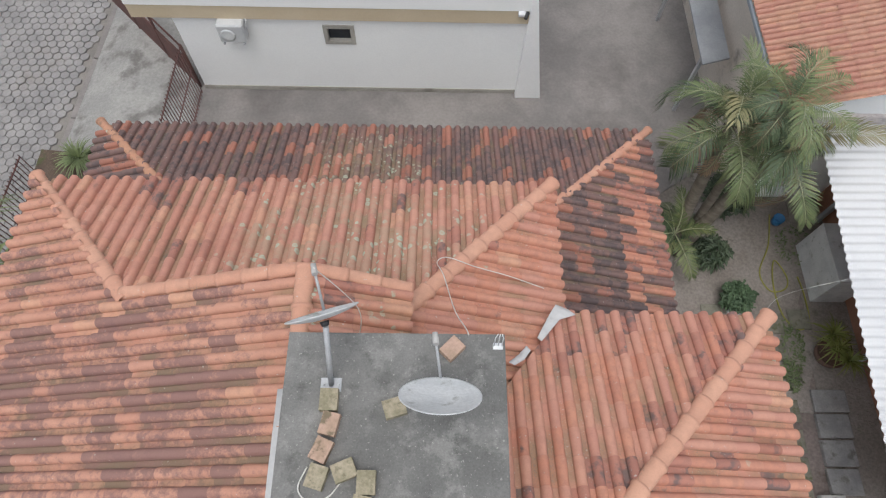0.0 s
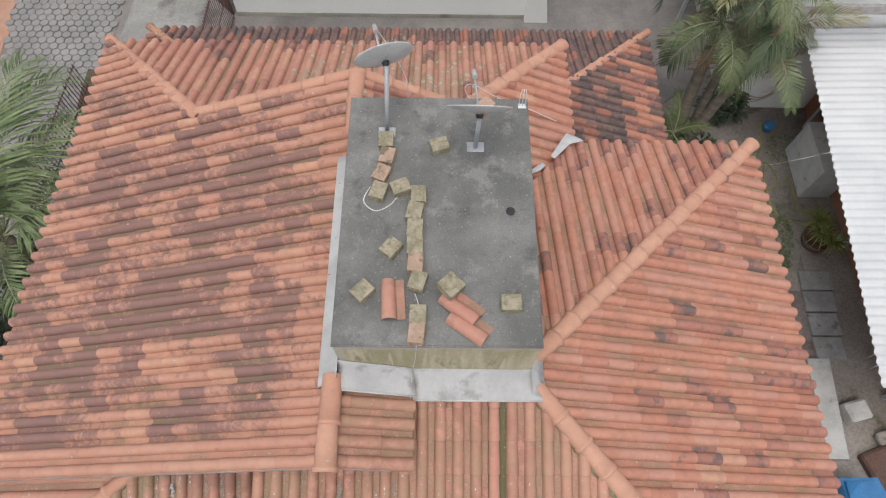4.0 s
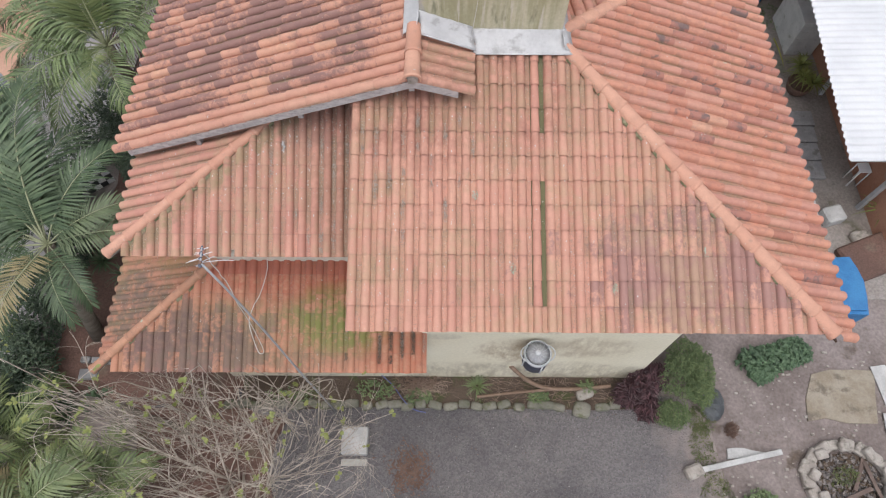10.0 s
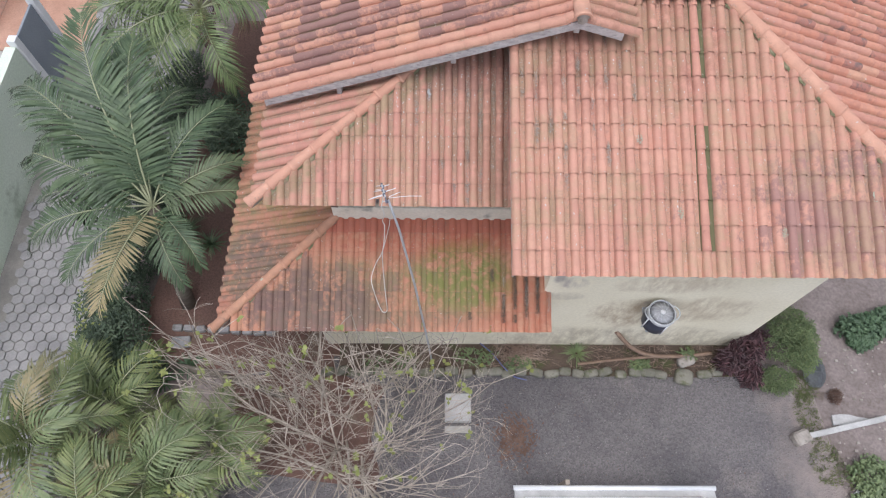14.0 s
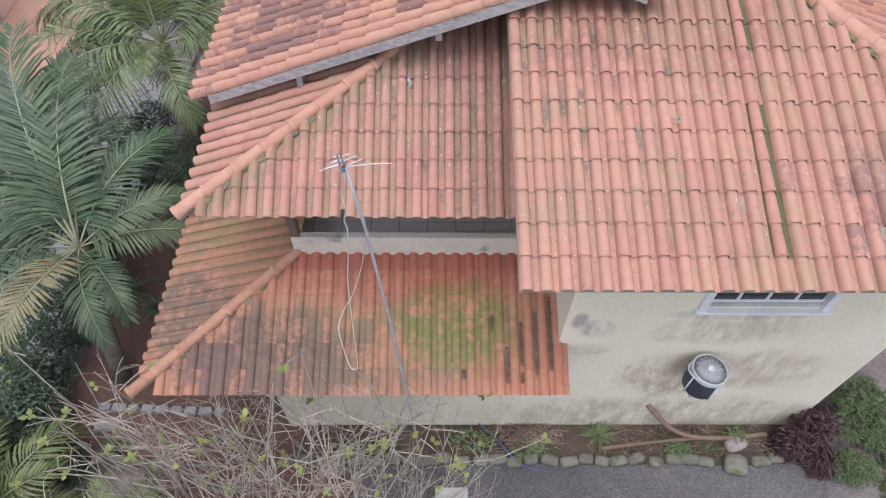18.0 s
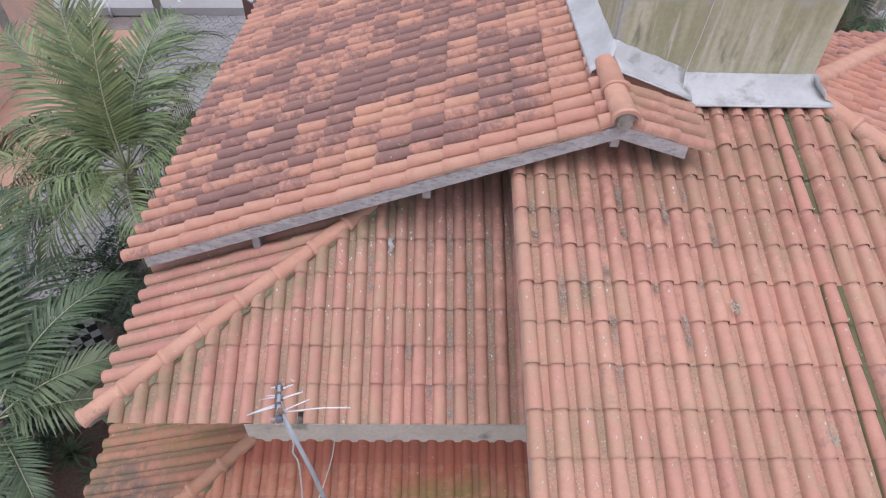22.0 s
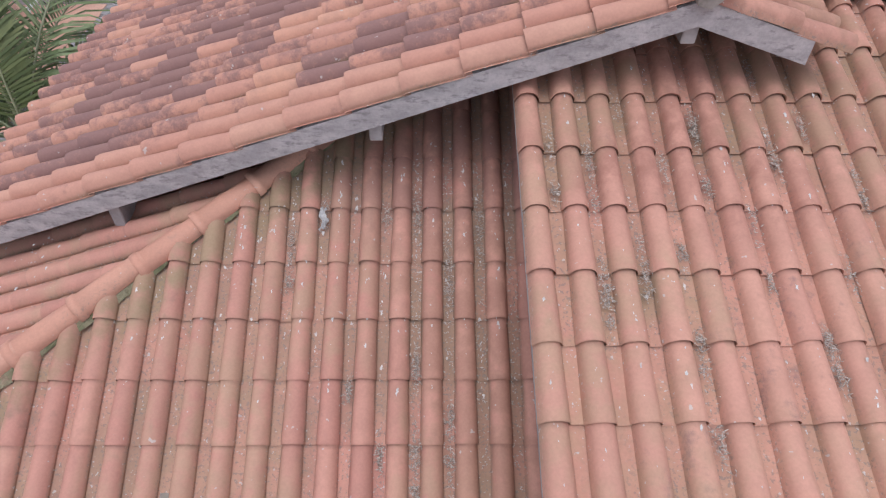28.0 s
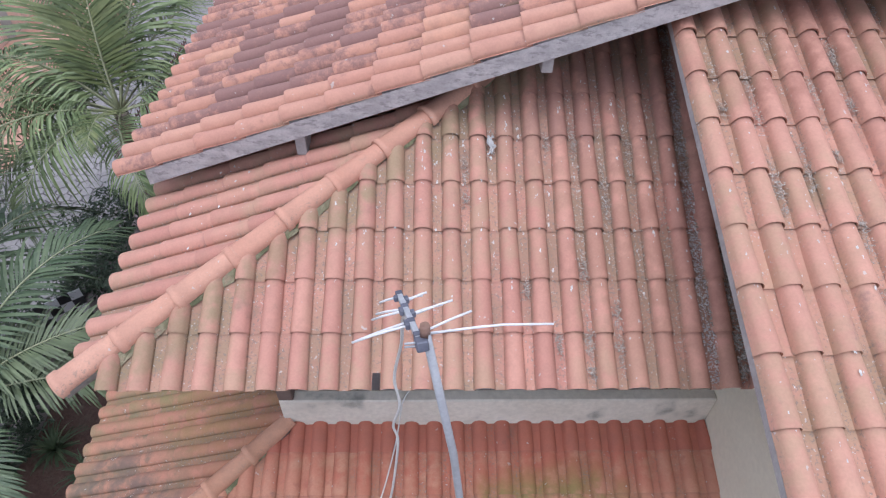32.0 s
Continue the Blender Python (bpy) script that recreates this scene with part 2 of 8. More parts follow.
SALMON, ROSE, RUST = (0.560, 0.290, 0.212, 1), (0.505, 0.243, 0.185, 1), (0.51, 0.222, 0.152, 1)
DARK, SOOT = (0.178, 0.118, 0.110, 1), (0.115, 0.084, 0.084, 1)
PLUM, OLIVE, LEAF_GREEN = (0.205, 0.118, 0.112, 1), (0.235, 0.19, 0.10, 1), (0.185, 0.195, 0.055, 1)
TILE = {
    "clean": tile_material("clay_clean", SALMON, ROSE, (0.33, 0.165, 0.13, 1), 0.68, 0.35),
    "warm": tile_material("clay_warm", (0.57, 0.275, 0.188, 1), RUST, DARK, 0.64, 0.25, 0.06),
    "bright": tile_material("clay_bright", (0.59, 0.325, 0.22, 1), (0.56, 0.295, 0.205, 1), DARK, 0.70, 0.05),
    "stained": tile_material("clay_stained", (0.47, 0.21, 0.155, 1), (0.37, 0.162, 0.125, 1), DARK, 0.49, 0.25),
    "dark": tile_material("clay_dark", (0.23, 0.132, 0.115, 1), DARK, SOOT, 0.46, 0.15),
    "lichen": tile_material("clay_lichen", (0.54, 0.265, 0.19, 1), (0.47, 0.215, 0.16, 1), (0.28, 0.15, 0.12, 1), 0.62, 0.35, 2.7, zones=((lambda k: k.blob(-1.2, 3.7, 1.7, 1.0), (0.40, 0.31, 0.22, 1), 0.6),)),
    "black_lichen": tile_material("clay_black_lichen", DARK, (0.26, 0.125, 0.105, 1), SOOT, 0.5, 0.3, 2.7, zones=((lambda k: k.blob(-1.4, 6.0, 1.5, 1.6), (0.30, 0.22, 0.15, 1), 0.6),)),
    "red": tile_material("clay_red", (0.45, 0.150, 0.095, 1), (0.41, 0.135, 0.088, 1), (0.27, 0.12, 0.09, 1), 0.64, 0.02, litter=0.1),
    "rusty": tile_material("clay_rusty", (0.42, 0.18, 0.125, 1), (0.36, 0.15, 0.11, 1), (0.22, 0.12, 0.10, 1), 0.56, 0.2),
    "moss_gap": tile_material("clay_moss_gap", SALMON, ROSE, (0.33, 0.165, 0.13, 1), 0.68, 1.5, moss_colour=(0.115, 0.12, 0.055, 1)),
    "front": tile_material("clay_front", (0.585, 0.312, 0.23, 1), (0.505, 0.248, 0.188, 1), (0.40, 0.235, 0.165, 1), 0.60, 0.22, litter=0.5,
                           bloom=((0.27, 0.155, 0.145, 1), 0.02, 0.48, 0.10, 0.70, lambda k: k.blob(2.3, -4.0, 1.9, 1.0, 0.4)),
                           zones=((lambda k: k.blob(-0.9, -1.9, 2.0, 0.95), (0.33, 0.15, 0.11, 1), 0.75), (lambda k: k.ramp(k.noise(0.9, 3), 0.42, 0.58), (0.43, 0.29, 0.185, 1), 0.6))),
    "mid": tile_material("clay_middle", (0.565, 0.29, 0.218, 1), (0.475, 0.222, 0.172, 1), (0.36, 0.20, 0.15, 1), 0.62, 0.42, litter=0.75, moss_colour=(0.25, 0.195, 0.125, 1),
                         # tan film, redder to the right, darker brown towards the top, green beside the hip
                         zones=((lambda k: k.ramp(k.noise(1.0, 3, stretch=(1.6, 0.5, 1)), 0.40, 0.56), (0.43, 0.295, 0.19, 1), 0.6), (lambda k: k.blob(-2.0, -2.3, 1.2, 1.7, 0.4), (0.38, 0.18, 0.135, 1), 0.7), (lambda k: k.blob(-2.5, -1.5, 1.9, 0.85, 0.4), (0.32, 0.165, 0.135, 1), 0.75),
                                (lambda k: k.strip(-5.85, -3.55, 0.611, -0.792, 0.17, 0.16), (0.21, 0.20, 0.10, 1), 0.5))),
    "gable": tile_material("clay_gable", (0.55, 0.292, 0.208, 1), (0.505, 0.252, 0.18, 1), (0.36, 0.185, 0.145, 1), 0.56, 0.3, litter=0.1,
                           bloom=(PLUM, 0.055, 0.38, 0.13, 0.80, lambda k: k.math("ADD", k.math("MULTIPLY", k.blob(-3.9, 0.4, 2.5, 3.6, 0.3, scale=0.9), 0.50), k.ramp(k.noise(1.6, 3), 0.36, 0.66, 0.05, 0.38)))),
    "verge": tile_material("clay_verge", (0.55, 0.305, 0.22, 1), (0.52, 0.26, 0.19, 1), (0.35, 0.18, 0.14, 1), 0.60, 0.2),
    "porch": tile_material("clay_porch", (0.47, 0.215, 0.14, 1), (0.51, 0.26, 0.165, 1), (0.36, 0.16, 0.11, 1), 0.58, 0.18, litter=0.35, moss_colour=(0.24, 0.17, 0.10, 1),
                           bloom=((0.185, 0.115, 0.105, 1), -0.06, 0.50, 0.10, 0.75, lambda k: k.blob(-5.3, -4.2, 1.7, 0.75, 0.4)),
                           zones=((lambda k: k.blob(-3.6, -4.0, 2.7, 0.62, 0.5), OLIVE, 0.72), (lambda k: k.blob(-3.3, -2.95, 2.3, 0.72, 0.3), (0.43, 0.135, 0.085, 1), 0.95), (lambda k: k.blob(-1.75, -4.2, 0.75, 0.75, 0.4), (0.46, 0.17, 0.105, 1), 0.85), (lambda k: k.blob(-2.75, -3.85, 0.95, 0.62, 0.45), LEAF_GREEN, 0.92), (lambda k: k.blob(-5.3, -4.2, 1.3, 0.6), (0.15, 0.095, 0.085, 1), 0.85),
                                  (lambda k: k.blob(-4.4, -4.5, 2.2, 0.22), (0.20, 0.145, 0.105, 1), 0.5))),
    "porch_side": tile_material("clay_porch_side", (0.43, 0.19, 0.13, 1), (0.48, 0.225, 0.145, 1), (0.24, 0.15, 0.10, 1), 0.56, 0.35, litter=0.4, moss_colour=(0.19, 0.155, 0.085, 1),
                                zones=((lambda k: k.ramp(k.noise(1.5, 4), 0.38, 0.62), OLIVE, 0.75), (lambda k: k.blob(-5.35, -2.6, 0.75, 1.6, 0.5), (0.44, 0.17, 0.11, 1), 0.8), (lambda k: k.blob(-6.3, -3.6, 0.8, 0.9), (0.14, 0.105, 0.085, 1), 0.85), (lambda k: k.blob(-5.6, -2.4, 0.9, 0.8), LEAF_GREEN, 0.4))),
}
CAP = tile_material("clay_ridge", (0.61, 0.34, 0.242, 1), (0.56, 0.285, 0.20, 1), (0.40, 0.235, 0.175, 1), 0.66, 0.0, laps=False)
CAP_OLD = tile_material("clay_ridge_old", (0.53, 0.28, 0.18, 1), (0.47, 0.24, 0.155, 1), (0.26, 0.165, 0.12, 1), 0.58, 0.1, 0.3, laps=False)
CONCRETE_PALE = surface("concrete_pale", (0.36, 0.34, 0.31, 1), (0.47, 0.45, 0.41, 1), 0.8, 18, (0.22, 0.21, 0.19, 1), (0.56, 0.78), 0.9, 0.9)
YARD = surface("concrete_yard", (0.20, 0.185, 0.18, 1), (0.29, 0.265, 0.255, 1), 0.5, 14, (0.15, 0.135, 0.13, 1), (0.52, 0.75), 0.35, 0.9)
FORECOURT = surface("forecourt_concrete", (0.30, 0.295, 0.285, 1), (0.38, 0.37, 0.355, 1), 0.8, 16, (0.19, 0.18, 0.172, 1), (0.52, 0.66), 0.9, 0.9, grain=0.35)
k = Nodes("algae_render")
streak = k.noise(2.4, 5, stretch=(2.2, 2.2, 0.20))
col = k.mix(k.ramp(streak, 0.34, 0.62), (0.385, 0.36, 0.225, 1), (0.57, 0.53, 0.385, 1))
col = k.mix(k.ramp(k.noise(5.0, 5, stretch=(2.0, 2.0, 0.16)), 0.56, 0.70), col, (0.62, 0.575, 0.49, 1))
col = k.mix(k.ramp(k.noise(3.1, 4, stretch=(1.5, 1.5, 0.4)), 0.60, 0.74, 0.0, 0.8), col, (0.20, 0.20, 0.125, 1))
sep = k.n.new("ShaderNodeSeparateXYZ")
k.link(k.pos, sep.inputs[0])
ragged = k.math("MULTIPLY", k.math("SUBTRACT", k.noise(6.0, 4), 0.5), 0.28)
corner = k.math("MAXIMUM", k.math("ABSOLUTE", k.math("ADD", sep.outputs[0], 1.355)), k.math("ABSOLUTE", k.math("ADD", sep.outputs[1], 1.055)))
for dist, reach in ((k.math("ABSOLUTE", k.math("SUBTRACT", sep.outputs[2], 8.05)), 0.10), (corner, 0.10), (k.math("ABSOLUTE", k.math("SUBTRACT", sep.outputs[2], 7.18)), 0.14)):
    d = k.math("ADD", dist, ragged)
    col = k.mix(k.ramp(d, reach * 0.3, reach, 0.85, 0.0), col, (0.47, 0.455, 0.42, 1))
fine_n = k.noise(24, 4)
col = k.mix(0.22, col, k.mix(k.ramp(fine_n, 0.25, 0.75), (0.4, 0.4, 0.4, 1), (1, 1, 1, 1)), "MULTIPLY")
k.bump(fine_n, 0.4, 0.008)
ALGAE = k.done(col, 0.9)
k = Nodes("concrete_weathered")
col = k.mix(k.ramp(k.noise(1.3, 5), 0.34, 0.64), (0.150, 0.148, 0.143, 1), (0.235, 0.23, 0.222, 1))
col = k.mix(k.ramp(k.noise(4.0, 6, rough=0.7), 0.52, 0.70, 0.0, 0.7), col, (0.105, 0.103, 0.098, 1))
col = k.mix(k.ramp(k.noise(2.3, 6, rough=0.75), 0.52, 0.66, 0.0, 0.6), col, (0.32, 0.315, 0.30, 1))
col = k.mix(k.ramp(k.noise(36.0, 3), 0.63, 0.70, 0.0, 0.7), col, (0.40, 0.39, 0.365, 1))
fine_n = k.noise(60, 4)
col = k.mix(0.35, col, k.mix(k.ramp(fine_n, 0.25, 0.75), (0.4, 0.4, 0.4, 1), (1, 1, 1, 1)), "MULTIPLY")
k.bump(fine_n, 0.5, 0.006)
CONCRETE = k.done(col, 0.9)
FLASH = surface("aluminium_flashing", (0.46, 0.45, 0.455, 1), (0.56, 0.55, 0.55, 1), 2.2, 18, (0.37, 0.355, 0.35, 1), (0.56, 0.70), 4.0, 0.5, 0.12, 0.6, depth=0.012, grain=0.12)
FLASH_WHITE = surface("bright_flashing", (0.49, 0.485, 0.49, 1), (0.60, 0.595, 0.60, 1), 2.5, 18, (0.38, 0.37, 0.365, 1), (0.60, 0.75), 4.0, 0.55, 0.0, 0.4, depth=0.01, grain=0.12)
CREAM = surface("cream_render", (0.79, 0.735, 0.60, 1), (0.85, 0.80, 0.67, 1), 0.7, 20, (0.58, 0.51, 0.40, 1), (0.60, 0.76), 1.1, 0.9, stretch=(0.7, 0.7, 1.3), grain=0.12)
k = Nodes("cream_render_stained")
col = k.mix(k.ramp(k.noise(0.7, 4), 0.35, 0.65), (0.80, 0.735, 0.575, 1), (0.86, 0.80, 0.645, 1))
for cx, cz, rx, rz, rag, colour, much in ((0.75, 3.75, 1.1, 0.42, 0.5, (0.47, 0.38, 0.28, 1), 0.7), (0.75, 4.12, 1.0, 0.14, 0.3, (0.40, 0.36, 0.36, 1), 0.6), (0.30, 2.35, 0.75, 0.75, 0.5, (0.40, 0.30, 0.20, 1), 0.85),
                                          (1.65, 2.55, 0.9, 0.65, 0.5, (0.46, 0.37, 0.26, 1), 0.75), (-0.98, 3.75, 0.24, 0.26, 0.5, (0.36, 0.32, 0.31, 1), 0.8), (-1.22, 3.95, 0.12, 0.22, 0.4, (0.34, 0.31, 0.30, 1), 0.8),
                                          (0.6, 0.95, 3.2, 0.75, 0.4, (0.36, 0.30, 0.22, 1), 0.7), (-1.0, 3.2, 0.4, 0.2, 0.6, (0.42, 0.37, 0.31, 1), 0.5)):
    film = k.math("MULTIPLY", k.blob(cx, cz, rx, rz, rag, (0, 2)), k.ramp(k.noise(3.6, 6, stretch=(1.5, 1.0, 0.55), rough=0.7), 0.28, 0.70))
    col = k.mix(k.math("MULTIPLY", film, much), col, colour)
fine_n = k.noise(20, 4)
col = k.mix(0.2, col, k.mix(k.ramp(fine_n, 0.25, 0.75), (0.4, 0.4, 0.4, 1), (1, 1, 1, 1)), "MULTIPLY")
k.bump(fine_n, 0.25, 0.006)
CREAM_STAINED = k.done(col, 0.9)
WHITE_WALL = surface("white_wall_paint", (0.90, 0.905, 0.915, 1), (0.93, 0.935, 0.94, 1), 0.4, 30, rough=0.85, bump=0.08, grain=0.08)
BAND = surface("cream_band_paint", (0.58, 0.48, 0.34, 1), (0.63, 0.53, 0.39, 1), 0.6, 30, rough=0.85, bump=0.08, grain=0.1)
DULL_WHITE = surface("dull_white_paint", (0.42, 0.41, 0.40, 1), (0.54, 0.53, 0.52, 1), 2.5, 30, (0.28, 0.26, 0.24, 1), (0.6, 0.75), 3.0, 0.7)
WHITE = surface("white_paint", (0.70, 0.71, 0.73, 1), (0.78, 0.78, 0.79, 1), 2.0, 40, rough=0.5, bump=0.05, grain=0.1)
GREY_BOARD = surface("weathered_board", (0.40, 0.37, 0.37, 1), (0.54, 0.50, 0.495, 1), 5.0, 60, (0.31, 0.285, 0.285, 1), (0.50, 0.68), 16.0, 0.9, bump=0.6, stretch=(1.0, 1.0, 2.6))
TIMBER = surface("pale_timber", (0.42, 0.36, 0.30, 1), (0.34, 0.28, 0.22, 1), 3.0, 40, rough=0.85)
PARAPET = surface("parapet_render", (0.66, 0.605, 0.51, 1), (0.74, 0.685, 0.59, 1), 1.5, 20, (0.30, 0.29, 0.25, 1), (0.55, 0.7), 2.5, 0.9)
PASSAGE = surface("passage_soil", (0.28, 0.245, 0.222, 1), (0.36, 0.32, 0.295, 1), 0.8, 18, (0.15, 0.14, 0.10, 1), (0.56, 0.7), 1.4, 0.95, bump=0.7, depth=0.02, grain=0.5)
WALL_BRICK = surface("wall_hollow_brick", (0.84, 0.56, 0.44, 1), (0.74, 0.53, 0.43, 1), 2.2, 30, (0.62, 0.54, 0.48, 1), (0.54, 0.68), 2.0, 0.9, grain=0.15)
CUT_WOOD = surface("cut_branch_bark", (0.22, 0.145, 0.105, 1), (0.30, 0.205, 0.15, 1), 4.0, 40, rough=0.9)
VERGE_WOOD = surface("verge_wood", (0.34, 0.315, 0.31, 1), (0.44, 0.41, 0.40, 1), 5.0, 50, rough=0.9)
DARK_WOOD = surface("dark_post_wood", (0.13, 0.09, 0.075, 1), (0.18, 0.13, 0.11, 1), 3.0, 40, rough=0.8)
BACKING = surface("dark_backing", (0.10, 0.06, 0.045, 1), (0.07, 0.045, 0.035, 1), 2.0, 20)
STEEL = surface("galvanised_steel", (0.42, 0.43, 0.455, 1), (0.50, 0.51, 0.53, 1), 6.0, 60, rough=0.5, metal=0.2, bump=0.05)
DISH = surface("dish_paint", (0.58, 0.595, 0.61, 1), (0.68, 0.69, 0.70, 1), 4.0, 40, (0.34, 0.35, 0.33, 1), (0.58, 0.72), 6.0, 0.5, bump=0.05)
BRICK = surface("hollow_brick", (0.42, 0.36, 0.265, 1), (0.26, 0.235, 0.155, 1), 9.0, 40, (0.21, 0.19, 0.125, 1), (0.5, 0.70), 16.0, 0.9, bump=0.6)
BRICK_RED = surface("hollow_brick_pink", (0.50, 0.34, 0.265, 1), (0.40, 0.28, 0.205, 1), 7.0, 40, (0.21, 0.165, 0.11, 1), (0.54, 0.68), 9.0, 0.9, bump=0.6)
BLACK = surface("black_plastic", (0.02, 0.022, 0.026, 1), (0.035, 0.036, 0.04, 1), 4.0, 40, rough=0.55)
CABLE = surface("white_cable", (0.62, 0.60, 0.57, 1), (0.70, 0.69, 0.66, 1), 5.0, 60, rough=0.5, bump=0.05)
k = Nodes("dark_gravel")
col = k.mix(k.ramp(k.noise(0.5, 4), 0.35, 0.65), (0.118, 0.109, 0.114, 1), (0.172, 0.158, 0.159, 1))
col = k.mix(k.ramp(k.noise(0.8, 5), 0.56, 0.74, 0.0, 0.6), col, (0.235, 0.205, 0.195, 1))
pebble = k.n.new("ShaderNodeTexVoronoi")
pebble.inputs["Scale"].default_value = 34.0
k.link(k.pos, pebble.inputs["Vector"])
tone = k.n.new("ShaderNodeSeparateColor")
k.link(pebble.outputs["Color"], tone.inputs[0])
col = k.mix(0.55, col, k.mix(tone.outputs[0], (0.5, 0.5, 0.5, 1), (1.3, 1.28, 1.26, 1)), "MULTIPLY")
col = k.mix(k.ramp(k.noise(23.0, 3), 0.66, 0.70, 0.0, 0.7), col, (0.17, 0.11, 0.075, 1))
col = k.mix(k.ramp(k.noise(31.0, 3), 0.69, 0.72, 0.0, 0.8), col, (0.46, 0.44, 0.42, 1))
sep = k.n.new("ShaderNodeSeparateXYZ")
k.link(k.pos, sep.inputs[0])
spread = k.math("ADD", sep.outputs[0], k.math("MULTIPLY", k.math("SUBTRACT", k.noise(1.6, 6, rough=0.75), 0.5), 2.4))
col = k.mix(k.ramp(spread, 3.1, 4.5), col, (0.275, 0.23, 0.212, 1))
k.bump(pebble.outputs["Distance"], 0.9, 0.02)
GRAVEL = k.done(col, 0.95)
DIRT = surface("red_dirt", (0.185, 0.105, 0.082, 1), (0.145, 0.085, 0.068, 1), 0.8, 22, (0.19, 0.14, 0.105, 1), (0.55, 0.75), 1.5, 0.95, bump=0.7, depth=0.02, grain=0.5)
SOIL = surface("grey_soil", (0.205, 0.165, 0.152, 1), (0.30, 0.25, 0.235, 1), 1.1, 16, (0.13, 0.098, 0.075, 1), (0.56, 0.70), 1.3, 0.95, bump=0.7, depth=0.02, grain=0.5)
BED = surface("planting_soil", (0.10, 0.07, 0.052, 1), (0.145, 0.105, 0.08, 1), 1.6, 26, (0.09, 0.10, 0.04, 1), (0.52, 0.66), 2.2, 0.95, bump=0.8, depth=0.03, grain=0.5)
PAVER = surface("hex_concrete", (0.25, 0.24, 0.24, 1), (0.33, 0.315, 0.31, 1), 1.2, 22, (0.24, 0.22, 0.21, 1), (0.55, 0.75), 0.6, 0.9)
JOINT = surface("paver_joint", (0.20, 0.185, 0.17, 1), (0.26, 0.24, 0.22, 1), 2.0, 30)
STONE = surface("edging_stone", (0.17, 0.165, 0.13, 1), (0.25, 0.235, 0.195, 1), 4.0, 30, (0.13, 0.135, 0.075, 1), (0.5, 0.68), 6.0, 0.9)
CORRUGATED = surface("white_corrugated_sheet", (0.60, 0.605, 0.625, 1), (0.66, 0.665, 0.68, 1), 0.8, 30, rough=0.55, bump=0.05, grain=0.08)
IRON = surface("red_oxide_iron", (0.135, 0.055, 0.048, 1), (0.10, 0.045, 0.04, 1), 3.0, 40, rough=0.6)
BARK = surface("palm_bark", (0.14, 0.118, 0.095, 1), (0.21, 0.18, 0.145, 1), 3.0, 30, rough=0.95, stretch=(1, 1, 4))
FLOOR_TILE = surface("grey_floor_tile", (0.60, 0.545, 0.585, 1), (0.67, 0.61, 0.645, 1), 1.5, 30, rough=0.5, bump=0.05, grain=0.1)
NAVY = surface("navy_casing", (0.035, 0.04, 0.065, 1), (0.05, 0.055, 0.08, 1), 3.0, 30, rough=0.5, bump=0.05)
FAN = surface("grey_fan_blade", (0.40, 0.40, 0.42, 1), (0.48, 0.48, 0.50, 1), 8.0, 30, rough=0.5, bump=0.05)
TWIG = surface("dry_twig", (0.32, 0.27, 0.22, 1), (0.54, 0.47, 0.40, 1), 3.0, 40, rough=0.9)
BLUE = surface("blue_tarpaulin", (0.03, 0.16, 0.38, 1), (0.045, 0.21, 0.45, 1), 2.5, 30, rough=0.5)
GREEN_WALL = surface("green_wall_paint", (0.66, 0.75, 0.61, 1), (0.72, 0.80, 0.67, 1), 0.7, 20, (0.38, 0.45, 0.33, 1), (0.58, 0.75), 0.9, 0.85, bump=0.1)
GATE_GREY = surface("gate_grey_paint", (0.23, 0.26, 0.30, 1), (0.27, 0.30, 0.335, 1), 1.0, 30, rough=0.6)
GLASS_DARK = surface("dark_window_glass", (0.02, 0.025, 0.035, 1), (0.03, 0.035, 0.045, 1), 2.0, 10, rough=0.08, bump=0.02)
HOSE = surface("yellow_hose", (0.36, 0.34, 0.07, 1), (0.30, 0.29, 0.06, 1), 3.0, 40, rough=0.5)
STONE_GREY = surface("grey_block", (0.27, 0.265, 0.27, 1), (0.36, 0.35, 0.35, 1), 3.0, 26, (0.20, 0.19, 0.18, 1), (0.55, 0.7), 5.0, 0.95)
RUBBLE = surface("broken_masonry", (0.33, 0.29, 0.26, 1), (0.42, 0.38, 0.34, 1), 5.0, 26, (0.20, 0.18, 0.15, 1), (0.5, 0.7), 7.0, 0.95)


def leaf_material(name, c1, c2, dry=None):
    k = Nodes(name)
    rnd = k.n.new("ShaderNodeNewGeometry").outputs["Random Per Island"]
    orn = k.n.new("ShaderNodeObjectInfo").outputs["Random"]
    col = k.mix(rnd, c1, c2)
    if dry:
        col = k.mix(k.ramp(orn, 0.75, 1.0), col, dry)
    col = k.mix(k.ramp(k.noise(3.0, 3), 0.35, 0.7, 0.0, 0.5), col, tuple(v * 0.55 for v in c1[:3]) + (1,))
    return k.done(col, 0.55)


FROND = leaf_material("palm_leaf", (0.050, 0.086, 0.040, 1), (0.12, 0.165, 0.082, 1), (0.20, 0.22, 0.115, 1))
RIB = surface("palm_midrib", (0.30, 0.32, 0.19, 1), (0.36, 0.37, 0.23, 1), 2.0, 30, rough=0.6, bump=0.05)
FROND_NEW = leaf_material("palm_leaf_new", (0.085, 0.125, 0.042, 1), (0.21, 0.235, 0.09, 1), (0.31, 0.25, 0.13, 1))
FROND_PALE = leaf_material("palm_leaf_pale", (0.105, 0.155, 0.060, 1), (0.245, 0.305, 0.135, 1), (0.31, 0.32, 0.16, 1))
ARECA = leaf_material("feather_palm_leaf", (0.105, 0.15, 0.06, 1), (0.22, 0.255, 0.115, 1), (0.30, 0.24, 0.13, 1))
FROND_DRY = leaf_material("palm_leaf_dry", (0.28, 0.18, 0.11, 1), (0.36, 0.25, 0.16, 1))
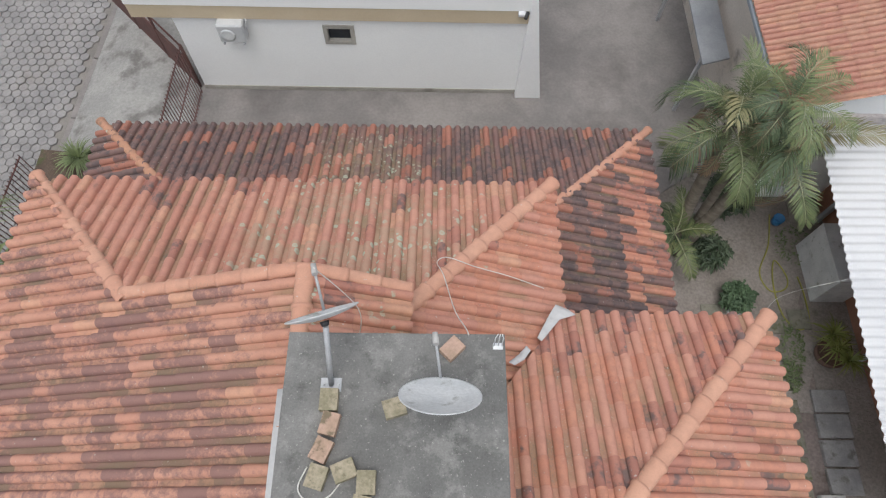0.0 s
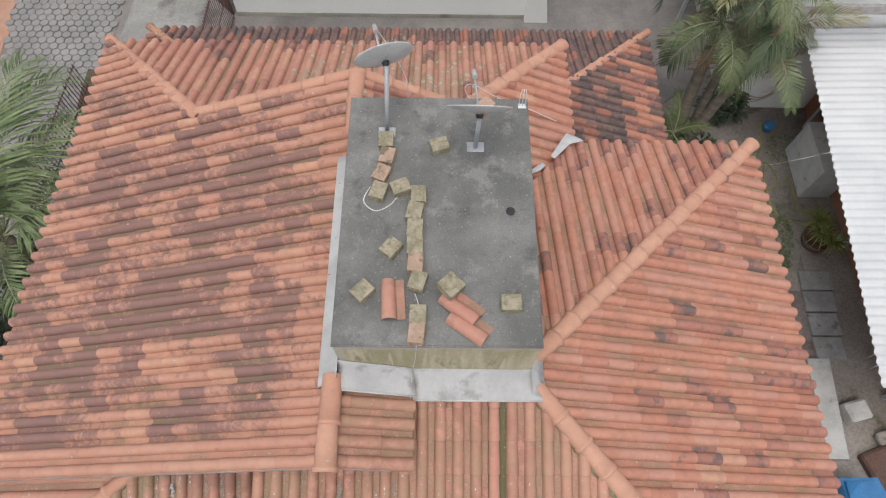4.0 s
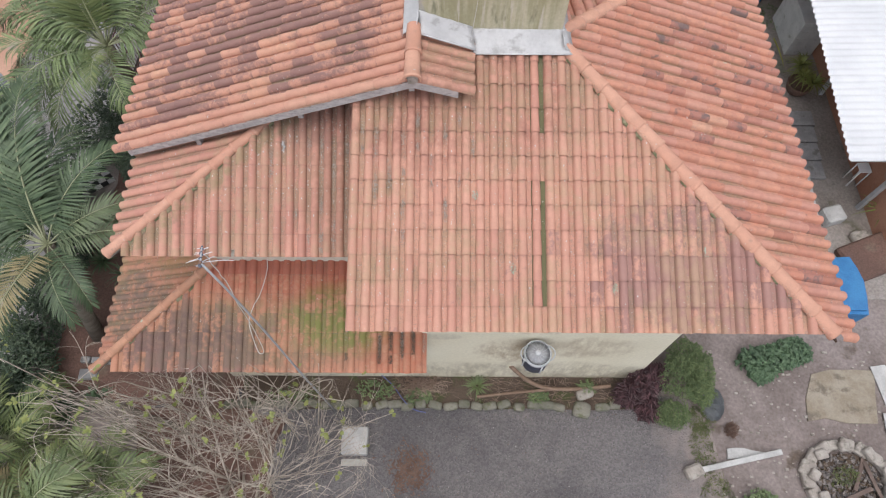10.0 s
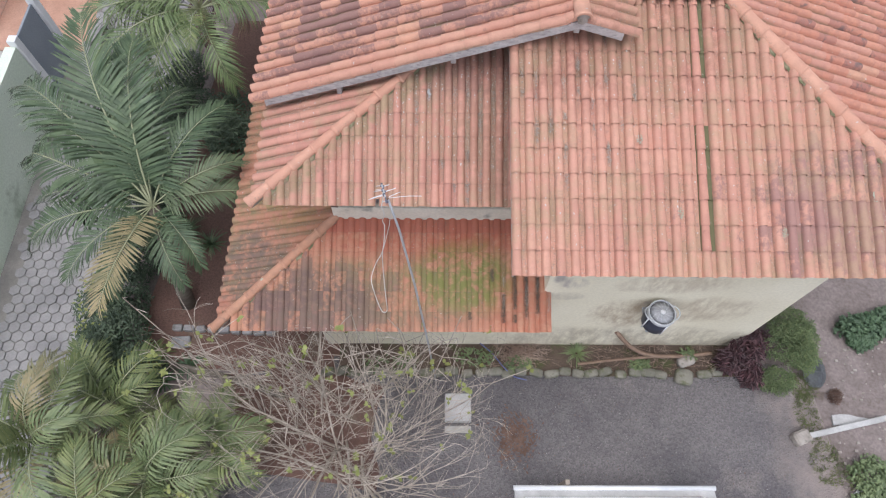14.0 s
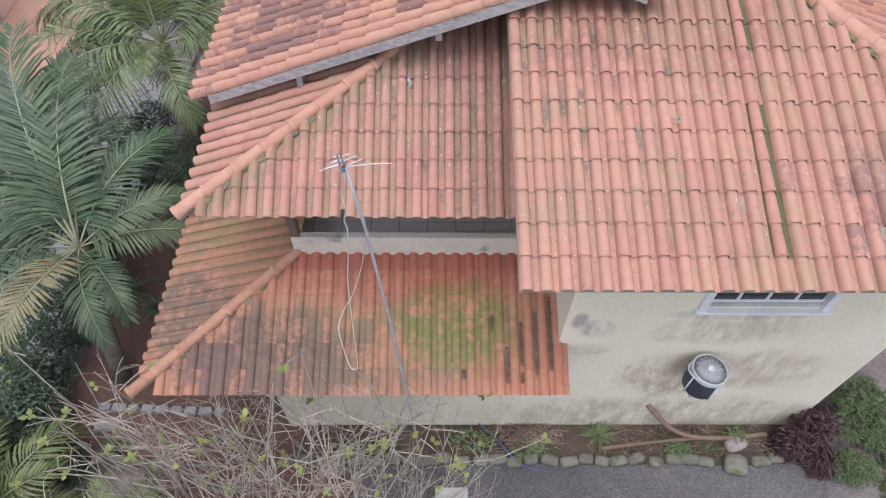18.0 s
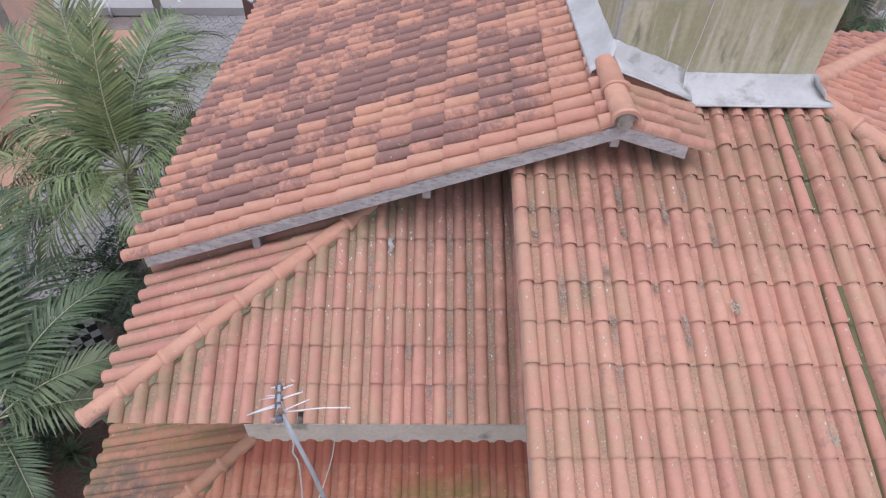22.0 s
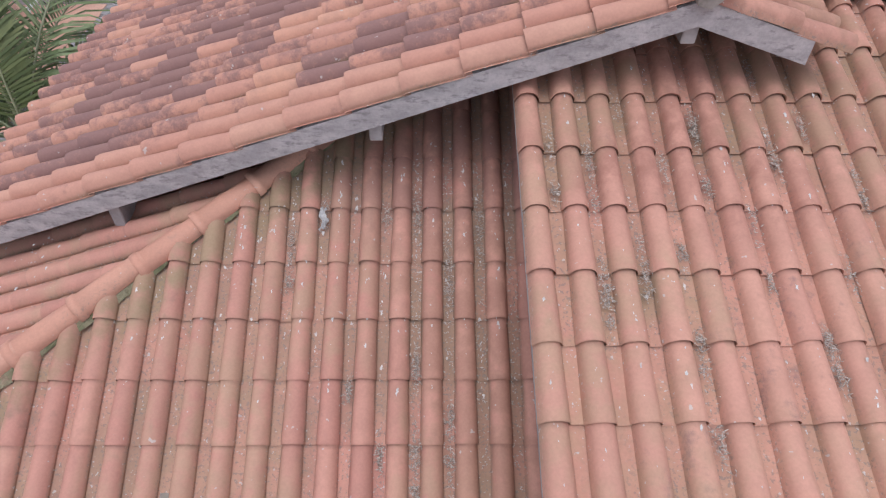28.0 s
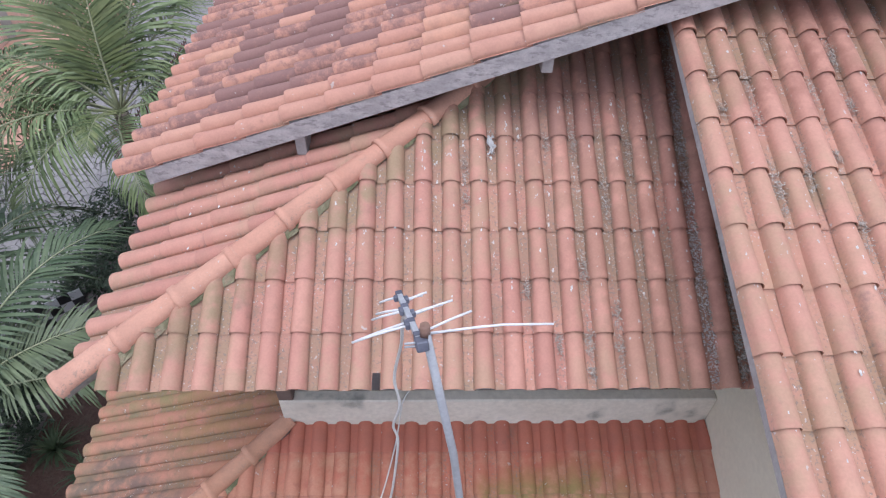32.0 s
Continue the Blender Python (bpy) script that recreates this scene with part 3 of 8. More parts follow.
HEDGE = leaf_material("hedge_leaf", (0.038, 0.065, 0.035, 1), (0.11, 0.145, 0.085, 1))
BUSH = leaf_material("bush_leaf", (0.105, 0.15, 0.062, 1), (0.20, 0.245, 0.11, 1))
BUSH_DARK = leaf_material("broad_leaf", (0.05, 0.095, 0.045, 1), (0.105, 0.165, 0.085, 1))
PURPLE = leaf_material("purple_leaf", (0.055, 0.027, 0.032, 1), (0.115, 0.052, 0.058, 1))
CASE_WHITE = surface("aged_white_casing", (0.52, 0.53, 0.55, 1), (0.60, 0.61, 0.62, 1), 3.0, 40, rough=0.5, bump=0.05, grain=0.1)
SPROUT = leaf_material("young_leaf", (0.20, 0.23, 0.06, 1), (0.26, 0.27, 0.08, 1))
GRASS = leaf_material("rough_grass", (0.10, 0.13, 0.045, 1), (0.17, 0.17, 0.075, 1))
MOSS = surface("moss", (0.17, 0.18, 0.095, 1), (0.31, 0.28, 0.18, 1), 7.0, 50, (0.34, 0.24, 0.17, 1), (0.55, 0.7), 9.0, 0.95, bump=0.9, depth=0.02)
LITTER = surface("leaf_litter", (0.125, 0.075, 0.058, 1), (0.185, 0.12, 0.092, 1), 6.0, 40, rough=0.95)


# ---- builders ----
def thing(name, at, label, category, group="", kind=""):
    e = new(name)
    e.empty_display_size = 0.2
    e.matrix_basis = at if isinstance(at, Matrix) else Matrix.Translation(at)
    return tagged(e, label, category, group, kind)


def obj(name, mesh, mat, parent=None, label="", world=True):
    """Links a mesh; with world=True its coordinates are the world's, else its parent's."""
    if isinstance(mesh, bmesh.types.BMesh):
        me = bpy.data.meshes.new(name)
        mesh.to_mesh(me)
        mesh.free()
        mesh = me
    if mat is not None and not mesh.materials:
        mesh.materials.append(mat)
    o = new(name, mesh)
    if parent is not None:
        o.parent = parent
        if world:
            m = parent.matrix_basis if parent.parent is None else parent.parent.matrix_basis @ parent.matrix_parent_inverse @ parent.matrix_basis
            o.matrix_parent_inverse = m.inverted()
    if label:
        tagged(o, label)
    return o


def part(name, bm, material, parent, label="", world=True):
    return obj(name, bm, material, parent, label, world)


def solo(name, bm, material, label, category, group="", kind=""):
    return tagged(obj(name, bm, material), label, category, group, kind)


def box(bm, x0, x1, y0, y1, z0, z1, bevel=0.0, m=None):
    r = bmesh.ops.create_cube(bm, size=1.0)
    vs = r["verts"]
    bmesh.ops.scale(bm, vec=(x1 - x0, y1 - y0, z1 - z0), verts=vs)
    bmesh.ops.translate(bm, vec=((x0 + x1) / 2, (y0 + y1) / 2, (z0 + z1) / 2), verts=vs)
    if bevel:
        es = list({e for v in vs for e in v.link_edges})
        g = bmesh.ops.bevel(bm, geom=es, offset=bevel, segments=1, affect="EDGES")
        vs = list({v for f in g["faces"] for v in f.verts} | {v for v in vs if v.is_valid})
    if m is not None:
        bmesh.ops.transform(bm, matrix=m, verts=vs)
    return bm


def boxed(*a, **k):
    return box(bmesh.new(), *a, **k)


def prism(pts, z0, z1):
    """A flat outline (x, y) drawn up from z0 to z1; each may be a number or a function of x, y."""
    bm = bmesh.new()
    f0 = z0 if callable(z0) else (lambda x, y: z0)
    f1 = z1 if callable(z1) else (lambda x, y: z1)
    lo = [bm.verts.new((x, y, f0(x, y))) for x, y in pts]
    hi = [bm.verts.new((x, y, f1(x, y))) for x, y in pts]
    n = len(pts)
    bm.faces.new(hi)
    bm.faces.new(lo[::-1])
    for i in range(n):
        bm.faces.new((lo[i], lo[(i + 1) % n], hi[(i + 1) % n], hi[i]))
    bmesh.ops.recalc_face_normals(bm, faces=bm.faces[:])
    return bm


def tube(bm, pts, r0, r1=None, sides=6, cap=True):
    """A round bar along points, its radius going from r0 to r1."""
    r1 = r0 if r1 is None else r1
    pts = [Vector(p) for p in pts]
    rings = []
    side = None
    for i, p in enumerate(pts):
        d = (pts[min(i + 1, len(pts) - 1)] - pts[max(i - 1, 0)]).normalized()
        if side is None:
            side = d.orthogonal().normalized()
        side = (side - d * side.dot(d)).normalized()
        up = d.cross(side)
        r = r0 + (r1 - r0) * i / (len(pts) - 1)
        rings.append([bm.verts.new(p + (side * math.cos(a) + up * math.sin(a)) * r) for a in (2 * math.pi * k / sides for k in range(sides))])
    for a, b in zip(rings, rings[1:]):
        for k in range(sides):
            f = bm.faces.new((a[k], a[(k + 1) % sides], b[(k + 1) % sides], b[k]))
            f.smooth = sides > 4
    if cap:
        bm.faces.new(rings[0][::-1])
        bm.faces.new(rings[-1])
    return bm


def tubed(pts, r0, r1=None, sides=6):
    return tube(bmesh.new(), pts, r0, r1, sides)


def lathe(profile, sides=24, closed=True):
    """A turned form from (radius, height) points."""
    bm = bmesh.new()
    rings = [[bm.verts.new((r * math.cos(2 * math.pi * k / sides), r * math.sin(2 * math.pi * k / sides), z)) for k in range(sides)] for r, z in profile]
    for a, b in zip(rings, rings[1:]):
        for k in range(sides):
            bm.faces.new((a[k], a[(k + 1) % sides], b[(k + 1) % sides], b[k])).smooth = True
    if closed:
        bm.faces.new(rings[0][::-1])
        bm.faces.new(rings[-1])
    return bm


# ---- the roofs ----
PROFILE = ((-0.03, 0.0), (0.0, 0.016), (0.05, 0.043), (0.14, 0.064), (0.30, 0.073), (0.46, 0.067), (0.57, 0.050), (0.632, 0.028), (0.658, 0.015), (0.648, 0.0015),
           (0.71, 0.0), (1.04, 0.002))
LIP = (8, 9)
COURSE = 0.333
tile_cache = {}


def tile_verts(w, variant, relief=1.0, lap=1.0):
    """One tile: a barrel that tapers uphill, beside a flat pan."""
    profile = [(u, h * relief) for u, h in PROFILE]
    rng = random.Random(variant)
    lift = (0.0085 + 0.002 * variant) * lap
    bow = rng.uniform(-0.002, 0.003)
    rows = ((-0.035, lift, 1.03), (-0.012, lift + 0.001, 1.035), (0.15, lift * 0.55 + bow, 0.985), (0.335, 0.002, 0.92))
    vs, fs = [], []
    n = len(profile)

    def shaped(k):
        return [(0.32 + (u - 0.32) * k, h * k) if u < 0.68 else (u, h) for u, h in profile]

    for v, up, k in rows:
        vs += [(u * w, v, h + up) for u, h in shaped(k)]
    for r in range(3):
        for i in range(n - 1):
            fs.append((r * n + i, r * n + i + 1, (r + 1) * n + i + 1, (r + 1) * n + i))
    base = len(vs)
    vs += [(u * w, -0.035, h + lift) for u, h in shaped(1.03)] + [(u * w, -0.030, h + lift - 0.008 * lap) for u, h in shaped(1.0)]
    for i in range(n - 1):
        fs.append((base + n + i, base + n + i + 1, base + i + 1, base + i))
    return vs, fs, 3 * (n - 1)


def tile_mesh(w, kind, variant, relief, lap):
    key = (round(w, 4), kind, variant, relief, lap)
    if key not in tile_cache:
        vs, fs, smooth = tile_verts(w, variant, relief, lap)
        me = bpy.data.meshes.new("roof_tile")
        me.from_pydata(vs, [], fs)
        for i, p in enumerate(me.polygons):
            p.use_smooth = i < smooth and i % (len(PROFILE) - 1) not in LIP
        me.materials.append(TILE[kind])
        tile_cache[key] = me
    return tile_cache[key]


def inside(p, poly):
    """Signed distance of p from the nearest edge of a convex outline (anticlockwise); positive inside."""
    d = 9.0
    for (ax, ay), (bx, by) in zip(poly, poly[1:] + poly[:1]):
        ex, ey = bx - ax, by - ay
        d = min(d, (ex * (p[1] - ay) - ey * (p[0] - ax)) / math.hypot(ex, ey))
    return d


def roof_plane(parent, corner, up, slope, width, outline, kind, seed, limit=400, broken=(), backed=True, skew=0.0, relief=1.0, lap=1.0):
    """Clay tiles over a sloping plane. corner: its eave start (x, y, z); up: the way uphill in plan; width: of all columns, (count, metres);
    skew: how far each column starts uphill of the one before; broken: tiles (column, row) whose pan has lost its corner; relief, lap: height of the barrels and of the step at each lap."""
    rng = random.Random(seed)
    h = Vector((up[0], up[1], 0))
    v = Vector((up[0], up[1], slope)).normalized()
    u = Vector((up[1], -up[0], 0))
    nrm = u.cross(v)
    c = Vector(corner)
    ncol, total = width
    w = total / ncol
    frame_m = Matrix((u, v, nrm)).transposed().to_4x4()
    reach = max((Vector((x, y, 0)) - c).dot(h) for x, y in outline)
    nrow = int((reach * math.hypot(1, slope) + abs(skew) * ncol) / COURSE) + 1
    made, rest = 0, {}
    for i in range(ncol):
        sag = rng.uniform(-0.004, 0.004)
        for j in range(nrow):
            o = c + u * (i * w) + v * (j * COURSE + i * skew)
            pts = [o + u * (a * w) + v * b for a, b in ((0, -0.03), (1, -0.03), (0, 0.335), (1, 0.335))]
            ds = [inside(p, outline) for p in pts]
            if max(ds) <= 0.01 and inside(o + u * w * 0.5 + v * 0.16, outline) <= 0:
                continue
            kd = kind(o.x, o.y, rng, i, j)
            m = Matrix.Translation(o + nrm * (sag + rng.uniform(-0.002, 0.003)) + v * rng.uniform(-0.0035, 0.0035)) @ frame_m @ pose(0, 0, 0, rng.uniform(-0.5, 0.5), rng.uniform(-0.5, 0.5), rng.uniform(-0.4, 0.4))
            if min(ds) > -0.045 and (i, j) not in broken:
                me = tile_mesh(w, kd, rng.randrange(3), relief, lap)
            else:
                vs, fs, smooth = tile_verts(w, rng.randrange(3), relief, lap)
                bm = bmesh.new()
                bv = [bm.verts.new(p) for p in vs]
                for k, f in enumerate(fs):
                    bm.faces.new([bv[q] for q in f]).smooth = k < smooth and k % (len(PROFILE) - 1) not in LIP
                if (i, j) in broken:
                    bmesh.ops.subdivide_edges(bm, edges=[e for e in bm.edges if min(q.co.x for q in e.verts) > 0.6 * w], cuts=3, use_grid_fill=True)
                    gone = [f for f in bm.faces if f.calc_center_median().x > (0.70 + 0.1 * max(0.0, f.calc_center_median().y)) * w and f.calc_center_median().y < 0.075]
                    bmesh.ops.delete(bm, geom=gone, context="FACES")
                inv = m.inverted()
                for (ax, ay), (bx, by) in zip(outline, outline[1:] + outline[:1]):
                    ex, ey = bx - ax, by - ay
                    if ey * h.x - ex * h.y < -0.95 * math.hypot(ex, ey):
                        continue
                    n3 = inv.to_3x3() @ Vector((ey, -ex, 0)).normalized()
                    bmesh.ops.bisect_plane(bm, geom=bm.verts[:] + bm.edges[:] + bm.faces[:], plane_co=inv @ Vector((ax, ay, o.z)), plane_no=n3, clear_outer=True)
                if not bm.faces:
                    bm.free()
                    continue
                me = bpy.data.meshes.new("roof_tile")
                bm.to_mesh(me)
                bm.free()
                me.materials.append(TILE[kd])
            if made >= limit:
                rest_v, rest_f = rest.setdefault(kd, ([], []))
                base = len(rest_v)
                rest_v += [tuple(m @ q.co) for q in me.vertices]
                rest_f += [tuple(base + k for k in q.vertices) for q in me.polygons]
                continue
            t = new("roof_tile", me)
            t.parent = parent
            t.matrix_parent_inverse = parent.matrix_basis.inverted()
            t.matrix_basis = m
            made += 1
    for kd, (rest_v, rest_f) in rest.items():
        me = bpy.data.meshes.new("roof_tiles_far")
        me.from_pydata(rest_v, [], rest_f)
        tagged(obj("roof_tiles_far", me, TILE[kd], parent), kind="stuff")
    # unseen dark sheet added below the tiles to keep light out of their gaps
    if backed:
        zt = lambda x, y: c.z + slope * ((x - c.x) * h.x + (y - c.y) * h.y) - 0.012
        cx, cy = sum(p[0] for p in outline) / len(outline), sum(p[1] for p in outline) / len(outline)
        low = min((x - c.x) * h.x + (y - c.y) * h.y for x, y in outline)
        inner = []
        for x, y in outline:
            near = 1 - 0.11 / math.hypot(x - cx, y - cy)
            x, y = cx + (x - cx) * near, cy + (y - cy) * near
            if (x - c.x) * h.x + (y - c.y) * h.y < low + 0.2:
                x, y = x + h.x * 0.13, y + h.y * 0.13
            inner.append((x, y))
        part("lining", prism(inner, lambda x, y: zt(x, y) - 0.04, zt), BACKING, parent)
    return made


cap_cache = {}


def cap_mesh(mat, length, radius, flare=0.011):
    key = (mat.name, round(length, 3), radius)
    if key not in cap_cache:
        bm = bmesh.new()
        rings = []
        for v, r in ((-0.02, radius + flare), (0.024, radius + flare), (0.030, radius), (length * 0.6, radius - 0.006), (length, radius - 0.014)):
            rings.append([bm.verts.new((math.cos(a) * r, v, math.sin(a) * r * 0.82 - 0.02)) for a in (math.pi * (k / 10 * 1.16 - 0.08) for k in range(11))])
        for a, b in zip(rings, rings[1:]):
            for k in range(10):
                bm.faces.new((a[k + 1], a[k], b[k], b[k + 1])).smooth = True
        inner = [bm.verts.new((q.co.x * 0.82, -0.02, (q.co.z + 0.02) * 0.82 - 0.03)) for q in rings[0]]
        for k in range(10):
            bm.faces.new((rings[0][k], rings[0][k + 1], inner[k + 1], inner[k]))
        me = bpy.data.meshes.new("ridge_tile")
        bm.to_mesh(me)
        bm.free()
        me.materials.append(mat)
        cap_cache[key] = me
    return cap_cache[key]


def ridge(parent, low, high, mat=None, radius=0.105, step=0.36, seed=1, mortar=True):
    """A line of half-round ridge tiles, laid from its lower end."""
    rng = random.Random(seed)
    mat = mat or CAP
    a, b = Vector(low), Vector(high)
    n = max(1, round((b - a).length / step))
    v = (b - a).normalized()
    u = v.cross(Vector((0, 0, 1))).normalized()
    m3 = Matrix((u, v, u.cross(v))).transposed().to_4x4()
    length = (b - a).length / n
    me = cap_mesh(mat, length + 0.04, radius)
    for i in range(n):
        t = new("ridge_tile", me)
        t.parent = parent
        t.matrix_parent_inverse = parent.matrix_basis.inverted()
        t.matrix_basis = Matrix.Translation(a + v * (i * length) + Vector((0, 0, 0.03 + rng.uniform(-0.004, 0.006)))) @ m3 @ pose(0, 0, 0, 0.9 + rng.uniform(-0.4, 0.4), rng.uniform(-1.5, 1.5), rng.uniform(-0.8, 0.8))
    if mortar:
        part("mortar", tubed([a - Vector((0, 0, 0.03)), b - Vector((0, 0, 0.03))], 0.07, sides=6), RUBBLE, parent)


def nz(x, y, s, seed=0):
    return noise.noise((x * s + seed * 7.3, y * s - seed * 3.1, seed * 1.7))


def pick(rng, *pairs):
    r = rng.random() * sum(p for _, p in pairs)
    for k, p in pairs:
        r -= p
        if r <= 0:
            return k
    return pairs[-1][0]


def kind_front(x, y, rng, i, j):
    if i == 13 and (1 <= j <= 5 or j >= 8):
        return "moss_gap"
    return "front"


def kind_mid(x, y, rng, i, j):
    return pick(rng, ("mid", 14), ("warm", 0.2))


def kind_gable(x, y, rng, i, j):
    if y < -1.62:
        return pick(rng, ("verge", 6), ("gable", 0.6))
    return pick(rng, ("gable", 12), ("bright", 0.4), ("verge", 0.5))


def kind_right(x, y, rng, i, j):
    if x > 2.6 and rng.random() < 0.16:
        return pick(rng, ("stained", 3), ("rusty", 0.8))
    return pick(rng, ("warm", 6), ("clean", 4), ("bright", 0.3), ("stained", 0.35))


def kind_right_back(x, y, rng, i, j):
    return pick(rng, ("stained", 2.0), ("clean", 5), ("warm", 4))


def kind_back(x, y, rng, i, j):
    if nz(x, y, 1.2, 4) > 0.36:
        return pick(rng, ("stained", 2), ("lichen", 1))
    return pick(rng, ("lichen", 6), ("clean", 2.5), ("bright", 0.5), ("stained", 0.5))


def kind_low_back(x, y, rng, i, j):
    if -2.6 < x < -0.2:
        return pick(rng, ("black_lichen", 5), ("lichen", 2), ("rusty", 1))
    return pick(rng, ("dark", 6), ("black_lichen", 1.5), ("rusty", 1.4))


def kind_low_right(x, y, rng, i, j):
    if x > 3.3 or y > 6.4:
        return pick(rng, ("warm", 3), ("stained", 3), ("dark", 2))
    return pick(rng, ("dark", 6), ("rusty", 1.4), ("stained", 1.5))


def kind_porch(x, y, rng, i, j):
    if y > -3.34:
        return "red"
    return "porch"


def kind_porch_side(x, y, rng, i, j):
    return pick(rng, ("porch_side", 12), ("red", 0.2))

# ---- ground ----
GZ = 0.45


def street_edge(y):
    return -9.75 + 0.055 * (y - 5)


def wobble(pts, amount=0.12, step=0.45, seed=0):
    """A closed outline with uneven edges."""
    out = []
    for (ax, ay), (bx, by) in zip(pts, pts[1:] + pts[:1]):
        n = max(1, int(math.hypot(bx - ax, by - ay) / step))
        for i in range(n):
            x, y = ax + (bx - ax) * i / n, ay + (by - ay) * i / n
            out.append((x + amount * nz(x, y, 1.3, seed + 11), y + amount * nz(x, y, 1.3, seed + 23)))
    return out


def patch(name, pts, z, mat, label, category, amount=0.12, seed=0, kind="structure"):
    return solo(name, prism(wobble(pts, amount, seed=seed) if amount else pts, GZ - 0.12, z), mat, label, category, kind=kind)


bm = bmesh.new()
ys = [-300] + list(range(-24, 41, 4)) + [300]
cols = []
for y in ys:
    e = street_edge(max(-40, min(60, y)))
    cols.append([bm.verts.new((x, y, z)) for x, z in ((-300, 0.0), (-13.2, 0.0), (e, 0.0), (e + 0.01, 0.0), (e + 0.5, 0.12), (e + 1.2, GZ), (20, GZ), (300, GZ))])
for a, b in zip(cols, cols[1:]):
    for k in range(7):
        bm.faces.new((a[k], a[k + 1], b[k + 1], b[k]))
solo("ground", bm, SOIL, "bare grey trodden soil around the houses", "ground", kind="structure")

patch("gravel_drive", [(-7.2, -4.75), (-5.2, -4.75), (-5.2, -4.35), (4.0, -4.35), (4.4, -4.9), (4.6, -6.2), (4.8, -12), (-7.5, -12)], GZ + 0.02, GRAVEL, "dark grey gravel driveway in front of the house", "driveway", 0.3, seed=1)
patch("planting_bed", [(-5.2, -4.72), (-5.2, -3.9), (3.1, -3.9), (3.1, -4.72)], GZ + 0.05, BED, "dark planting bed along the house wall", "flower bed", 0.04, 2)
patch("dirt_yard", [(-9.4, -4.4), (-5.0, -4.9), (-5.0, 5), (-8.8, 5)], GZ + 0.012, DIRT, "reddish brown bare earth beside the house", "ground", 0.2, 3)
patch("dirt_corner", [(-7.0, -6.6), (-4.4, -6.9), (-4.2, -4.9), (-7.6, -4.6)], GZ + 0.03, DIRT, "reddish earth under the bare shrub", "ground", 0.25, 4)
patch("pavement_yard", [(-6.3, 7.2), (4.6, 7.2), (7.2, 9.0), (8.2, 30), (-6.3, 30)], GZ + 0.04, YARD, "worn grey concrete courtyard behind the house", "courtyard", 0, 5)
patch("pavement_forecourt", [(street_edge(8.6) + 1.15, 8.6), (-6.3, 8.3), (-6.3, 30), (street_edge(30) + 1.15, 30)], GZ + 0.02, FORECOURT, "stained grey concrete forecourt by the street", "pavement", 0, 6)
solo("pavement_ramp", prism([(street_edge(8.6) + 0.06, 8.6), (street_edge(8.6) + 1.15, 8.6), (street_edge(30) + 1.15, 30), (street_edge(30) + 0.06, 30)], -0.1, lambda x, y: 0.13 if x < street_edge(y) + 0.5 else GZ + 0.02), FORECOURT, "worn concrete ramp down to the street", "pavement", kind="structure")
patch("garden_path", [(7.5, -2.2), (9.6, -2.2), (10.2, 9.5), (8.6, 9.5)], GZ + 0.015, PASSAGE, "grey concrete strip in the side passage", "path", 0.1, 7)
patch("garden_soil", [(4.6, 3.0), (7.9, 2.6), (8.6, 9.0), (4.6, 8.6)], GZ + 0.018, PASSAGE, "brownish trodden garden soil behind the house", "ground", 0.25, 8)

bm = bmesh.new()
for y0 in range(-24, 40, 2):
    pts = [(street_edge(y), y) for y in (y0, y0 + 1.97)]
    box(bm, -0.11, 0.11, 0, 1.97, -0.1, 0.10, 0.012, Matrix.Translation((pts[0][0] + 0.0, y0, 0)) @ pose(0, 0, 0, 0, 0, -math.degrees(math.atan(0.055))))
solo("kerb", bm, YARD, "low worn concrete kerb along the paved street", "kerb", kind="structure")

street = thing("road", (-11, 5, 0.0), "street paved with grey hexagonal concrete blocks", "road", kind="structure")
bm = bmesh.new()
vs = [bm.verts.new(p) for p in ((-13.2, -24, 0.012), (street_edge(-24), -24, 0.012), (street_edge(40), 40, 0.012), (-13.2, 40, 0.012))]
bm.faces.new(vs)
part("bedding", bm, JOINT, street)
HEX = 0.143
hexes = []
for r in range(-60, 130):
    for q in range(0, 18):
        x = -13.1 + (q + 0.5 * (r % 2)) * HEX * math.sqrt(3)
        y = r * HEX * 1.5 + 5
        if x < street_edge(y) - 0.3 and x > -12.75 + 0.25 * nz(x, y, 0.4, 3) and -10 < y < 24:
            hexes.append((x, y))


def hexagon(r):
    t = r * 0.86
    vs = [(t * math.cos(math.radians(60 * k + 30)), t * math.sin(math.radians(60 * k + 30)), z) for z, t in ((0.0, r * 0.94), (0.045, r * 0.94), (0.052, r * 0.89)) for k in range(6)]
    fs = [(6 * a + k, 6 * a + (k + 1) % 6, 6 * a + 6 + (k + 1) % 6, 6 * a + 6 + k) for a in range(2) for k in range(6)] + [tuple(range(12, 18))]
    return vs, fs


hv, hf = hexagon(HEX)
hex_me = bpy.data.meshes.new("paving_block")
hex_me.from_pydata(hv, [], hf)
hex_me.materials.append(PAVER)
hexes.sort(key=lambda p: (p[0] + 10.5) ** 2 + (p[1] - 10.5) ** 2)
av, af = [], []
rng = random.Random(5)
for n, (x, y) in enumerate(hexes):
    m = Matrix.Translation((x, y, 0.0 + rng.uniform(-0.012, 0.006))) @ pose(0, 0, 0, rng.uniform(-1, 1), rng.uniform(-1, 1), rng.uniform(-3, 3))
    if n < 300:
        o = new("paving_block", hex_me)
        o.parent = street
        o.matrix_parent_inverse = street.matrix_basis.inverted()
        o.matrix_basis = m
    else:
        b = len(av)
        av += [tuple(m @ Vector(p)) for p in hv]
        af += [tuple(b + k for k in f) for f in hf]
me = bpy.data.meshes.new("paving_blocks_far")
me.from_pydata(av, [], af)
